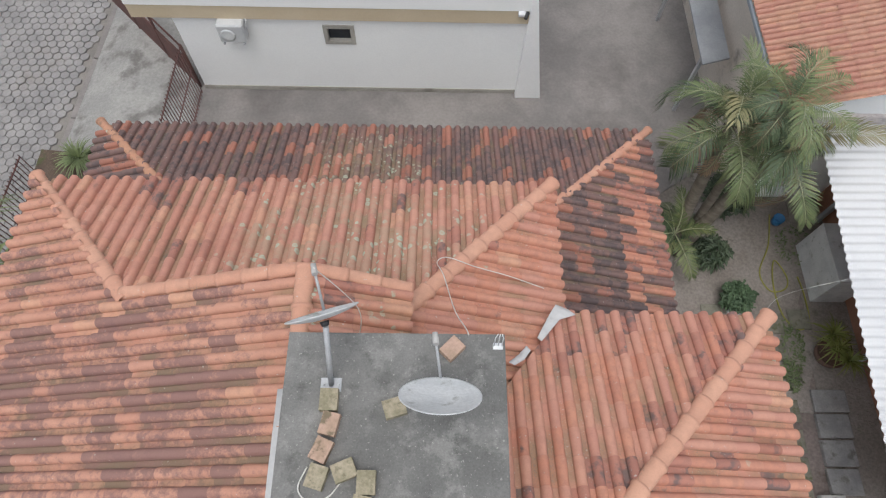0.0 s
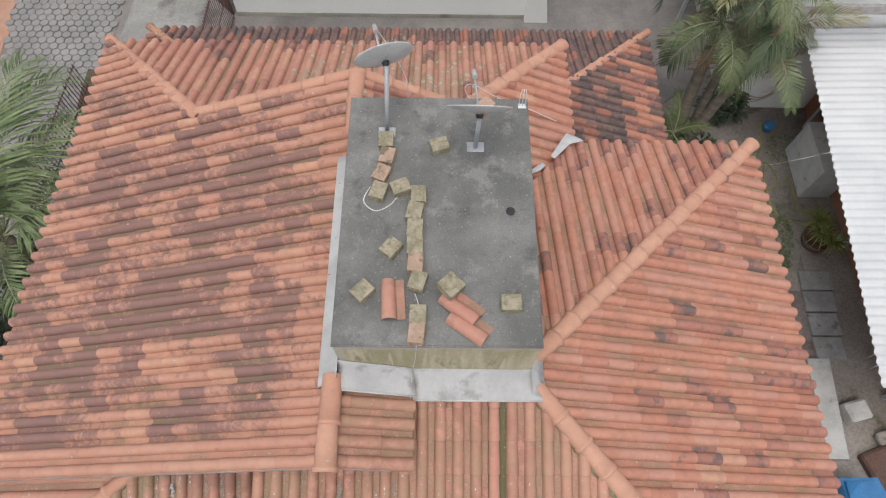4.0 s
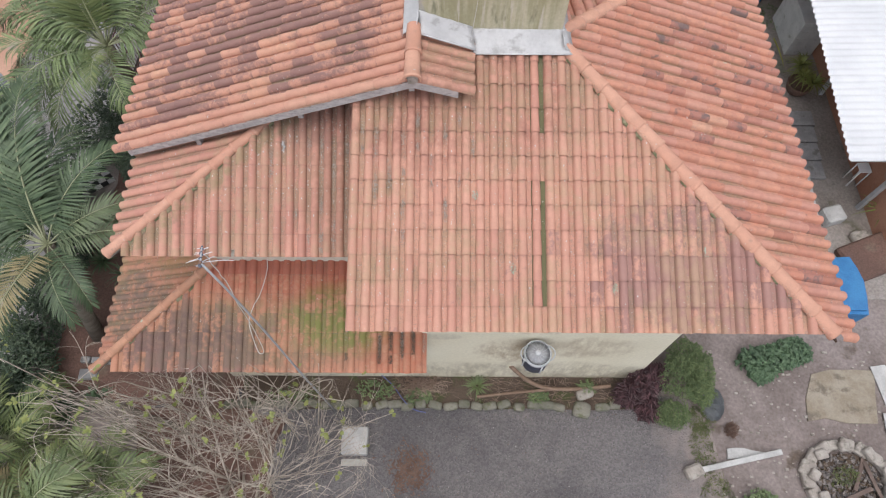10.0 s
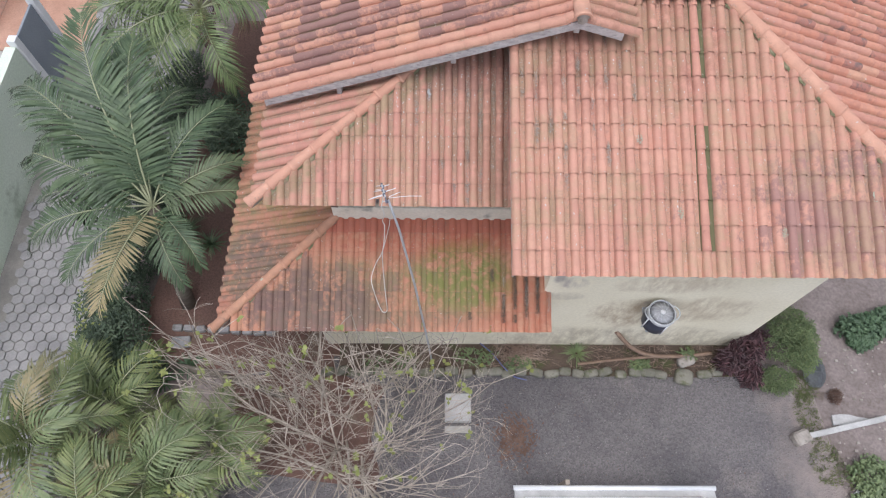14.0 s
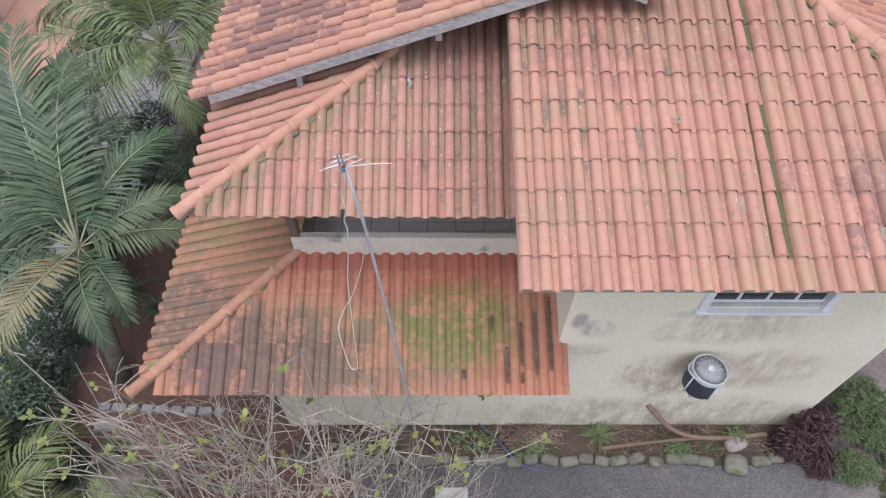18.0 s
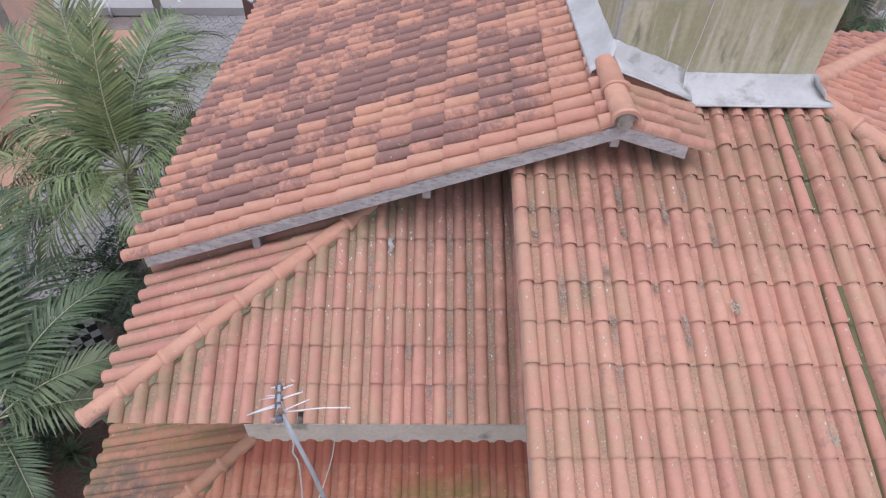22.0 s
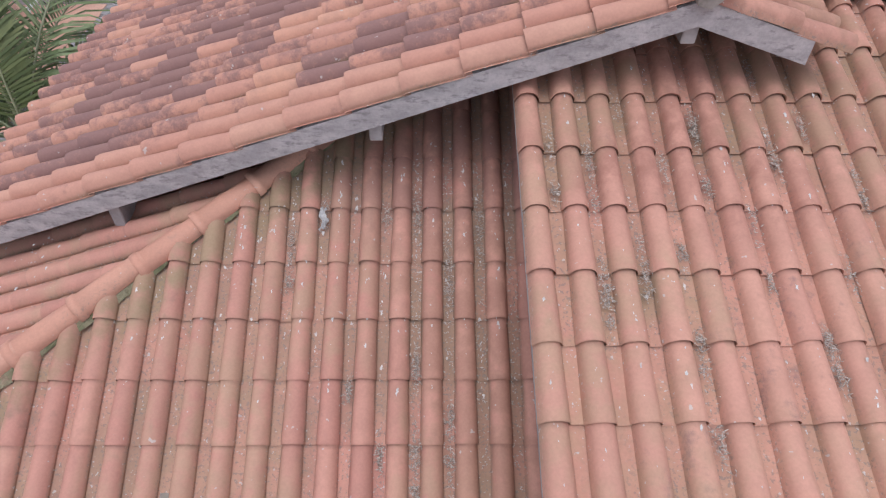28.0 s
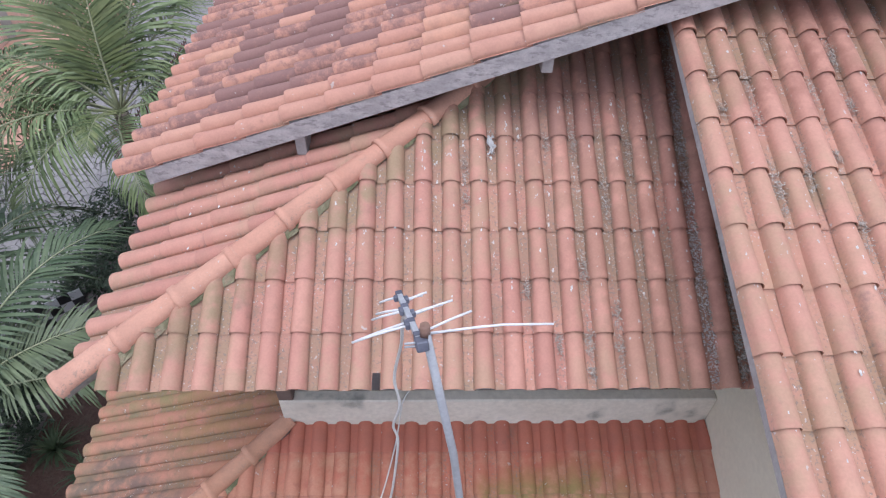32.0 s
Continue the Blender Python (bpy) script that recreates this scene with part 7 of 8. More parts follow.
for k, (dx, dy, ln, a) in enumerate(((0.25, 0.15, 0.8, 60), (0.45, 0.0, 0.7, 100), (0.1, -0.25, 0.6, 20))):
    solo("charred_plank", placed(boxed(-ln / 2, ln / 2, -0.04, 0.04, 0, 0.03, 0.006), Matrix.Translation((PIT[0] + dx, PIT[1] + dy, GZ + 0.09 + 0.03 * k)) @ pose(0, 0, 0, 3, 4, a)), DARK_WOOD, "charred wooden plank lying in the fire pit", "plank", "planks in the fire pit")
patch("pit_ash", [(6.4, -6.6), (7.6, -6.6), (7.6, -5.6), (6.4, -5.6)], GZ + 0.04, BED, "dark ash and rubbish inside the fire pit", "ash", 0.1, 31)
patch("broken_slab", [(6.5, -4.95), (7.95, -5.0), (8.2, -3.85), (6.72, -3.88)], GZ + 0.03, surface("sandy_slab", (0.34, 0.295, 0.235, 1), (0.26, 0.215, 0.16, 1), 2.2, 30, (0.17, 0.14, 0.11, 1), (0.54, 0.66), 2.4, 0.95, bump=0.6), "broken yellowish slab stained with sand", "slab", 0.2, 32)
for k, (bx, by, w_, h_, a) in enumerate(((8.35, -4.2, 0.34, 0.9, 8), (8.25, -5.0, 0.34, 0.45, -6), (8.75, -4.0, 0.3, 0.6, 20))):
    solo("roofing_sheet", placed(boxed(-w_ / 2, w_ / 2, -h_ / 2, h_ / 2, 0, 0.02, 0.004), Matrix.Translation((bx, by, GZ + 0.02 + 0.01 * k)) @ pose(0, 0, 0, 2, 1, a)), DULL_WHITE, "broken white sheet lying on the soil", "sheet", "broken sheets in the yard")
bm = bmesh.new()
grid = []
for j in range(15):
    wide = math.sqrt(max(0.04, 1 - (j / 7.5 - 0.93) ** 2))
    grid.append([bm.verts.new((4.66 - 0.10 * (j / 14) + 0.24 * wide * (i / 4 - 1) + 0.03 * nz(i, j, 0.6, 4), -4.28 - 0.047 * j + 0.03 * nz(i, j, 0.6, 5), GZ + 0.03 + 0.13 * wide * (1 - (i / 4 - 1) ** 2) + 0.07 * abs(nz(i, j, 0.5, 6)))) for i in range(9)])
for ra, rb in zip(grid, grid[1:]):
    for i in range(min(len(ra), len(rb)) - 1):
        bm.faces.new((ra[i], rb[i], rb[i + 1], ra[i + 1]))
bmesh.ops.solidify(bm, geom=bm.faces[:], thickness=0.006)
solo("grey_tarp", bm, surface("grey_plastic_sheet", (0.16, 0.17, 0.185, 1), (0.23, 0.24, 0.25, 1), 3.0, 30, rough=0.5), "crumpled dark grey plastic sheet on soil", "tarpaulin")
solo("white_rag", prism(wobble([(4.75, -6.95), (5.05, -6.75), (5.2, -7.05), (4.95, -7.2)], 0.04, 0.15, 42), GZ, GZ + 0.05), WHITE, "crumpled white plastic bag on weeds", "bag")
rngd = random.Random(12)
bm = bmesh.new()
for k in range(260):
    x, y = rngd.uniform(4.4, 8.4), rngd.uniform(-7.2, -3.4)
    s = rngd.uniform(0.008, 0.035)
    box(bm, x - s, x + s, y - s * 0.7, y + s * 0.7, GZ - 0.005, GZ + s * 0.8)
solo("yard_debris", bm, RUBBLE, "scattered small stones and rubble on bare soil", "debris", kind="stuff")

# white roofed trough at the drive's edge
tr = thing("white_trough", (0.02, -7.0, GZ), "long white ridged panel on a low stand by the drive", "panel")
part("panel", prism([(-1.78, -7.35), (1.82, -7.35), (1.82, -6.93), (-1.78, -6.93)], 1.05, lambda x, y: 1.16 if y > -7.1 else 1.24), DULL_WHITE, tr)
part("front_roll", tubed([(-1.80, -6.93, 1.17), (1.84, -6.93, 1.17)], 0.045, sides=10), WHITE, tr)
part("rib", tubed([(-1.60, -7.12, 1.23), (1.60, -7.12, 1.23)], 0.035, sides=8), WHITE, tr)
part("upright", boxed(-0.88, -0.80, -6.88, -6.80, GZ, 1.30, 0.006), TIMBER, tr)
for x in (-1.5, 1.5):
    part("leg", boxed(x - 0.04, x + 0.04, -7.25, -7.17, GZ, 1.06, 0.005), TIMBER, tr)

# blue sheet over a stack
bl = thing("covered_stack", (7.6, -2.15, GZ), "stack covered by a bright blue tarpaulin", "covered stack")
bm = prism(wobble([(7.18, -2.85), (7.95, -2.85), (8.1, -2.1), (7.95, -1.5), (7.2, -1.5)], 0.05, 0.3, 51), GZ, lambda x, y: 1.25 - 0.12 * nz(x, y, 2, 3))
bmesh.ops.bevel(bm, geom=[e for e in bm.edges if e.calc_length() > 0.01 and all(v.co.z > 0.9 for v in e.verts)], offset=0.07, segments=2, affect="EDGES")
part("tarpaulin", bm, BLUE, bl)

# moss along the middle roof's hip, lichen rosettes on the front roof
rngm = random.Random(77)


def moss_strip(bm, a, b, side, plane, width, reach):
    """Moss packed beside a hip: an uneven cushion from the ridge tiles down onto the cut tiles."""
    a, b, side = Vector(a), Vector(b), Vector(side).normalized()
    n = int((b - a).length / 0.022)
    prev = None
    for i in range(n + 1):
        p = a.lerp(b, i / n)
        grow = 0.55 + 0.75 * nz(p.x, p.y, 2.6, 6) + 0.25 * nz(p.x, p.y, 9.0, 7)
        row = []
        for s in range(6):
            q = p + side * (reach + width * max(0.15, grow) * s / 5)
            up = 0.062 - 0.034 * (s / 5) ** 1.5 + 0.012 * nz(q.x, q.y, 26.0, 3)
            row.append(bm.verts.new((q.x, q.y, plane(q.x, q.y) + up)))
        if prev:
            for s in range(5):
                bm.faces.new((prev[s], prev[s + 1], row[s + 1], row[s])).smooth = True
        prev = row


bm = bmesh.new()
moss_strip(bm, (-5.72, -3.44, 0), (-3.15, -1.46, 0), (0.611, -0.792, 0), Z_M, 0.075, 0.05)
moss_strip(bm, (3.95, -4.82, 0), (0.72, -1.30, 0), (-0.738, -0.675, 0), Z_F, 0.05, 0.075)
moss_strip(bm, (-6.45, -4.25, 0), (-5.05, -3.00, 0), (0.667, -0.745, 0), Z_P, 0.07, 0.055)
solo("hip_moss", bm, MOSS, "green moss growing along the ridge tiles", "moss", kind="stuff")
bm = bmesh.new()
for x, y in ((-0.113, -4.118), (1.198, -4.355), (2.4, -3.9), (-0.6, -3.2)):
    for k in range(46):
        a, r = rngm.uniform(0, 6.28), 0.05 * rngm.random() ** 0.5
        px, py, s = x + r * math.cos(a) * 0.7, y + r * math.sin(a) * 1.4, rngm.uniform(0.004, 0.010)
        bm.faces.new([bm.verts.new((px + s * math.cos(q * 1.047) * rngm.uniform(0.6, 1.2), py + s * math.sin(q * 1.047) * rngm.uniform(0.6, 1.2), Z_F(px, py) + 0.080)) for q in range(6)])
solo("roof_lichen", bm, surface("pale_lichen", (0.42, 0.44, 0.36, 1), (0.33, 0.36, 0.27, 1), 12, 60, rough=0.95), "pale round lichen patches on the front roof", "lichen", kind="stuff")
bm = bmesh.new()
for k in range(3200):
    c = rngm.random()
    if c < 0.45:
        y = rngm.uniform(-3.55, -1.3)
        x = -1.94 + 0.05 * (y + 1.5) * -0.6 + rngm.gauss(0, 0.055)
        z = Z_M(x, y) + 0.035
    elif c < 0.75:
        i = rngm.randrange(16, 21)
        x, y = MID_X + (i + 0.82) * MID_W + rngm.uniform(-0.03, 0.03), rngm.uniform(-3.4, -1.8)
        z = Z_M(x, y) + 0.032
    else:
        i, yc = rngm.choice(((0, -2.3), (1, -2.62), (1, -3.1), (2, -2.1), (2, -2.9), (3, -2.45), (3, -3.4), (4, -2.2), (5, -2.75), (6, -2.3), (7, -3.0), (8, -2.5)))
        x, y = -2.26 + (i + 0.80) * 6.3 / 34 + rngm.gauss(0, 0.016), yc + rngm.gauss(0, 0.06)
        z = Z_F(x, y) + 0.036
    s = rngm.uniform(0.003, 0.0075) * (2.2 if c < 0.45 else 1.0)
    ang = rngm.uniform(0, 6.28)
    u, w = Vector((math.cos(ang), math.sin(ang), 0.3)) * s * 1.6, Vector((-math.sin(ang), math.cos(ang), rngm.uniform(-0.4, 0.4))) * s * 0.6
    p = Vector((x, y, z + rngm.uniform(0, 0.012)))
    bm.faces.new([bm.verts.new(q) for q in (p - u, p + w, p + u, p - w)])
CLUMPS_FRONT = ((-1.95, -3.09, 0.17), (-1.57, -2.88, 0.05), (-1.59, -3.28, 0.05), (-1.61, -3.68, 0.07), (-1.76, -3.01, 0.08), (-1.05, -3.42, 0.08), (-1.05, -3.28, 0.05), (-1.95, -2.38, 0.10),
                (-1.42, -2.55, 0.06), (-2.12, -2.57, 0.06), (-1.06, -2.42, 0.08), (-1.22, -3.03, 0.04), (-1.40, -2.20, 0.09), (-1.11, -1.83, 0.08), (-0.85, -2.2, 0.10), (-0.6, -2.6, 0.06))
CLUMPS_MID = ((-3.37, -2.10, 0.08), (-3.53, -2.29, 0.10), (-3.01, -2.12, 0.06), (-2.79, -2.92, 0.10), (-3.53, -2.49, 0.05), (-3.19, -3.03, 0.05), (-2.80, -3.32, 0.12), (-2.99, -3.35, 0.08),
              (-2.62, -3.38, 0.10), (-2.64, -3.17, 0.06), (-2.84, -3.50, 0.05), (-2.6, -2.5, 0.14), (-2.4, -2.2, 0.16), (-2.8, -2.1, 0.10))
CLUMPS_PORCH = ((-1.68, -3.75, 0.14), (-1.49, -3.68, 0.14), (-1.40, -4.21, 0.12), (-1.85, -4.21, 0.10), (-2.23, -3.88, 0.08), (-2.06, -4.21, 0.12), (-1.5, -3.95, 0.12), (-1.68, -4.0, 0.14))
for group, first, pitch, plane in ((CLUMPS_FRONT, -2.26, 6.30 / 34, Z_F), (CLUMPS_MID, MID_X, MID_W, Z_M), (CLUMPS_PORCH, -7.0, 5.71 / 30, Z_P)):
    for cx, cy, half in group:
        cx = first + (math.floor((cx - first) / pitch) + 0.84) * pitch
        for k in range(int(40 + half * 520)):
            x, y = cx + rngm.gauss(0, 0.013), cy + rngm.gauss(0, 0.62) * half
            s = rngm.uniform(0.003, 0.008)
            ang = rngm.uniform(0, 6.28)
            u, w = Vector((math.cos(ang), math.sin(ang), rngm.uniform(-0.1, 0.6))) * s * rngm.uniform(1.2, 3.0), Vector((-math.sin(ang), math.cos(ang), rngm.uniform(-0.4, 0.4))) * s * 0.45
            p = Vector((x, y, plane(x, y) + 0.022 + rngm.uniform(0, 0.022)))
            bm.faces.new([bm.verts.new(q) for q in (p - u, p + w, p + u, p - w)])
rngd = random.Random(91)
straw = bmesh.new()
for col, y0, y1 in ((24, -3.9, -3.7), (25, -4.55, -4.1), (26, -4.35, -3.79), (27, -4.45, -3.64), (28, -4.40, -3.48), (26, -4.55, -4.42), (22, -4.5, -4.38)):
    for k in range(int((y1 - y0) * 900)):
        x, y = -7.0 + (col + 0.84) * 5.71 / 30 + rngd.gauss(0, 0.017), rngd.uniform(y0, y1)
        sz, ang = rngd.uniform(0.003, 0.008), rngd.uniform(0, 6.28)
        u, w = Vector((math.cos(ang), math.sin(ang), rngd.uniform(-0.1, 0.5))) * sz * rngd.uniform(1.2, 3.2), Vector((-math.sin(ang), math.cos(ang), rngd.uniform(-0.4, 0.4))) * sz * 0.45
        p = Vector((x, y, Z_P(x, y) + 0.022 + rngd.uniform(0, 0.028)))
        straw.faces.new([straw.verts.new(v) for v in (p - u, p + w, p + u, p - w)])
solo("straw_litter", straw, surface("dark_straw", (0.075, 0.06, 0.045, 1), (0.20, 0.165, 0.125, 1), 90, 140, rough=0.95), "dark straw packed in the porch roof channels", "straw", kind="stuff")
scrap = bmesh.new()
bmesh.ops.create_grid(scrap, x_segments=7, y_segments=9, size=0.5)
for v in scrap.verts:
    v.co = Vector((-3.34 + v.co.x * (0.042 + 0.03 * nz(v.co.y, 2.0, 6.0, 3)) + 0.03 * nz(v.co.y, 0.3, 4.0, 5), -2.14 + v.co.y * (0.115 + 0.05 * nz(v.co.x, 1.0, 7.0, 2)), 0.03 + 0.022 * abs(nz(v.co.x, v.co.y, 5.0, 8))))
    v.co.z += Z_M(v.co.x, v.co.y) + 0.012
solo("paper_scrap", scrap, DULL_WHITE, "crumpled white scrap caught in a roof channel", "litter")


def tile_height(u):
    for (u0, h0), (u1, h1) in zip(PROFILE, PROFILE[1:]):
        if u0 <= u <= u1:
            return h0 + (h1 - h0) * (u - u0) / max(1e-6, u1 - u0)
    return PROFILE[0][1]


def splash(mesh, x, y, z, slope, size):
    """A flat uneven blot lying on a sloping tile."""
    n, turn = 9, rngd.uniform(0, 6.28)
    vs = []
    for q in range(n):
        r = size * rngd.uniform(0.35, 1.25)
        dx, dy = r * math.cos(turn + q * 6.283 / n) * 0.7, r * math.sin(turn + q * 6.283 / n) * 1.3
        vs.append(mesh.verts.new((x + dx, y + dy, z + slope * dy)))
    mesh.faces.new(vs)


drops = bmesh.new()
for q in range(1150):
    if q % 5 < 3:
        i, y = rngd.randrange(8, 22), rngd.triangular(-3.4, -1.5, -2.0)
        u = rngd.choice((0.80, 0.80, 0.30, 0.35)) + rngd.uniform(-0.05, 0.05)
        x, z, sl = MID_X + (i + u) * MID_W, 0, 0.47
        if x < -5.9 + (y + 3.53) * 1.28 + 0.25:
            continue
        z = Z_M(x, y)
    else:
        i, y = min(33, int(abs(rngd.gauss(0, 9)))), rngd.uniform(-4.6, -1.2)
        u = rngd.choice((0.80, 0.30, 0.35, 0.25)) + rngd.uniform(-0.05, 0.05)
        x, sl = -2.26 + (i + u) * 6.3 / 34, 0.317
        z = Z_F(x, y)
    splash(drops, x, y, z + tile_height(u) + 0.017, sl, rngd.choice((0.003, 0.0035, 0.004, 0.005, 0.007, 0.011)))
for q in range(44):
    x, y = -5.18 + rngd.gauss(0, 0.16), -2.1 + rngd.gauss(0, 0.28)
    splash(drops, x, y, Z_ML(x, y) + 0.10, 0.0, rngd.choice((0.004, 0.006, 0.011)))
solo("bird_droppings", drops, surface("bird_droppings", (0.50, 0.48, 0.45, 1), (0.66, 0.64, 0.61, 1), 30, 60, rough=0.95), "small white bird droppings spattered on the tiles", "droppings", kind="stuff")
heap = bmesh.new()
for q in range(5200):
    y = rngd.uniform(-3.56, -1.25)
    x = -2.01 + 0.03 * nz(0.0, y, 2.0, 2) + rngd.gauss(0, 0.06)
    z = Z_M(x, y) + 0.018 + 0.04 * math.exp(-((x + 1.97) / 0.07) ** 2) * rngd.random()
    sz, ang = rngd.uniform(0.004, 0.010), rngd.uniform(0, 6.28)
    u, w = Vector((math.cos(ang), math.sin(ang), rngd.uniform(-0.3, 0.5))) * sz, Vector((-math.sin(ang), math.cos(ang), rngd.uniform(-0.4, 0.4))) * sz * 0.6
    p = Vector((x, y, z))
    heap.faces.new([heap.verts.new(v) for v in (p - u, p + w, p + u, p - w)])
solo("debris_bank", heap, surface("grey_debris", (0.50, 0.47, 0.45, 1), (0.76, 0.72, 0.70, 1), 40, 60, rough=0.95), "bank of grey dust and straw against the wall", "debris", kind="stuff")
solo("roof_debris", bm, surface("bird_debris", (0.24, 0.20, 0.165, 1), (0.56, 0.50, 0.44, 1), 90, 140, rough=0.95), "grey straw and droppings caught in tile channels", "debris", kind="stuff")

# ---- white neighbour house ----
wh = thing("neighbour_house", (-2.0, 10.7, 0.5), "white rendered neighbouring house with a cream band", "house")
for q in ((-6.05, -2.66, 10.71, 10.86, 0.62, 6.5), (-2.02, 1.95, 10.71, 10.86, 0.62, 6.5), (-2.66, -2.02, 10.71, 10.86, 0.62, 2.24), (-2.66, -2.02, 10.71, 10.86, 2.72, 6.5),
          (-6.05, -5.90, 10.86, 18, 0.62, 6.5), (1.80, 1.95, 10.86, 18, 0.62, 6.5)):
    part("wall", boxed(*q), WHITE_WALL, wh)
part("plinth", boxed(-6.07, 1.97, 10.69, 10.90, 0.40, 0.62), CONCRETE_PALE, wh)
part("band", boxed(-6.9, 1.98, 10.62, 10.72, 2.97, 3.36, 0.01), BAND, wh, "cream painted band")
part("upper_wall", boxed(-6.9, 2.0, 10.60, 10.708, 3.362, 6.5), WHITE_WALL, wh)
part("roof", boxed(-6.9, 2.0, 10.6, 18, 6.5, 6.65), CONCRETE_PALE, wh)
bm = bmesh.new()
vs0 = [(1.952, 0.42), (2.62, 0.42), (2.06, 3.9), (1.952, 3.9)]
lo = [bm.verts.new((x, 10.55, z)) for x, z in vs0]
hi = [bm.verts.new((x, 10.72, z)) for x, z in vs0]
bm.faces.new(lo)
bm.faces.new(hi[::-1])
for k in range(4):
    bm.faces.new((lo[k], hi[k], hi[(k + 1) % 4], lo[(k + 1) % 4]))
bmesh.ops.recalc_face_normals(bm, faces=bm.faces[:])
part("buttress", bm, WHITE_WALL, wh, "sloping white buttress")
w2 = part("window", boxed(-2.66, -2.02, 10.80, 10.81, 2.24, 2.72), GLASS_DARK, wh, "small dark window with a beige frame")
bm = bmesh.new()
for q in ((-2.70, -1.98, 2.66, 2.76), (-2.70, -1.98, 2.17, 2.27), (-2.70, -2.60, 2.27, 2.66), (-2.08, -1.98, 2.27, 2.66)):
    box(bm, q[0], q[1], 10.68, 10.80, q[2], q[3], 0.006)
part("frame", bm, CONCRETE_PALE, w2, "beige stone frame")
spl = thing("split_unit", (-4.72, 10.5, 2.42), "white split air conditioner unit on the neighbour's wall", "air conditioner")
part("case", boxed(-5.02, -4.42, 10.40, 10.69, 2.46, 2.98, 0.03), CASE_WHITE, spl)
part("fan_grille", placed(lathe([(0.17, 0.0), (0.17, 0.012), (0.12, 0.016), (0.06, 0.012), (0.001, 0.012)], 24), Matrix.Translation((-4.80, 10.40, 2.70)) @ pose(0, 0, 0, 90, 0, 0)), DISH, spl, "grey round fan grille")
part("pipe", tubed([(-4.44, 10.55, 2.7), (-4.36, 10.62, 2.95), (-4.45, 10.66, 3.08), (-4.8, 10.68, 3.08)], 0.02, sides=6), WHITE, spl)
for x in (-4.95, -4.5):
    part("bracket", boxed(x - 0.02, x + 0.02, 10.38, 10.71, 2.42, 2.455), STEEL, spl)
cam_s = thing("security_camera", (1.82, 10.6, 3.3), "small dark security camera on a white bracket", "camera")
part("mount", boxed(1.70, 1.86, 10.5, 10.62, 3.28, 3.36, 0.01), WHITE, cam_s)
part("housing", tubed([(1.84, 10.40, 3.34), (1.90, 10.54, 3.38)], 0.04, 0.045, 10), BLACK, cam_s)


# ---- railings and gates ----
def railing(name, p, q, z0, h, step, label, mat=IRON, rails=(0.08, 0.5, 0.95), bar=0.011):
    p, q = Vector((p[0], p[1], z0)), Vector((q[0], q[1], z0))
    t = thing(name, p, label, "fence")
    n = int((q - p).length / step)
    me = bpy.data.meshes.new("bar")
    bm = tubed([(0, 0, 0), (0, 0, h)], bar, sides=4)
    bm.to_mesh(me)
    bm.free()
    me.materials.append(mat)
    for k in range(n + 1):
        o = new("bar", me)
        o.parent = t
        o.matrix_parent_inverse = t.matrix_basis.inverted()
        o.matrix_basis = Matrix.Translation(p.lerp(q, k / n))
    for r in rails:
        part("rail", tubed([p + Vector((0, 0, h * r)), q + Vector((0, 0, h * r))], bar * 1.6, sides=4), mat, t)
    return t


railing("iron_fence", (-6.15, 8.45), (-6.12, 10.55), GZ, 1.75, 0.11, "dark red iron bar fence beside the forecourt")
railing("iron_fence", (-9.32, 4.0), (-9.18, 7.65), 0.4, 1.5, 0.11, "dark red iron bar fence along the street")
gt = thing("iron_gate", (-6.2, 10.7, GZ), "solid dark red iron gate beside the white house", "gate")
gd = Vector((-9.2, 13.75, 0)) - Vector((-6.2, 10.75, 0))
for k in range(3):
    p, q = Vector((-6.2, 10.75, 0)) + gd * (k / 3), Vector((-6.2, 10.75, 0)) + gd * ((k + 1) / 3)
    sd = Vector((gd.y, -gd.x, 0)).normalized() * 0.02
    part("panel", prism([tuple((v)[:2]) for v in (p + sd, q + sd, q - sd, p - sd)], 0.5, 1.5), IRON, gt)
    part("post", tubed([(p.x, p.y, 0.4), (p.x, p.y, 2.0)], 0.035, sides=6), IRON, gt)
part("top_rail", tubed([(-6.2, 10.75, 1.95), (-9.2, 13.75, 1.95)], 0.025, sides=6), IRON, gt)
patch("planter_soil", [(-9.75, 8.75), (-9.75, 7.4), (-7.3, 7.3), (-7.3, 8.6)], GZ + 0.03, BED, "dark soil strip beside the annex", "soil", 0.05, 71)

# ---- across the street ----
solo("wall_street", prism([(-13.3, -12), (-13.05, -12), (-13.05, 2.6), (-13.3, 2.6)], 0.0, 1.95), GREEN_WALL, "pale green painted street wall with mildew", "wall", kind="structure")
sg = thing("sliding_gate", (-13.1, 3.5, 0.0), "dark grey sliding gate in a white frame", "gate")
part("gate_panel", boxed(-13.16, -13.10, 2.83, 4.0, 0.1, 1.95, 0.01), GATE_GREY, sg)
part("frame_post", boxed(-13.2, -13.0, 2.62, 2.83, 0.0, 2.1, 0.01), WHITE, sg)
part("frame_post", boxed(-13.2, -13.0, 4.0, 4.2, 0.0, 2.1, 0.01), WHITE, sg)
solo("yard_slab", boxed(-18, -13.35, -12, 4.2, 0.0, 0.12), CONCRETE_PALE, "pale concrete yard behind the green wall", "pavement", kind="structure")
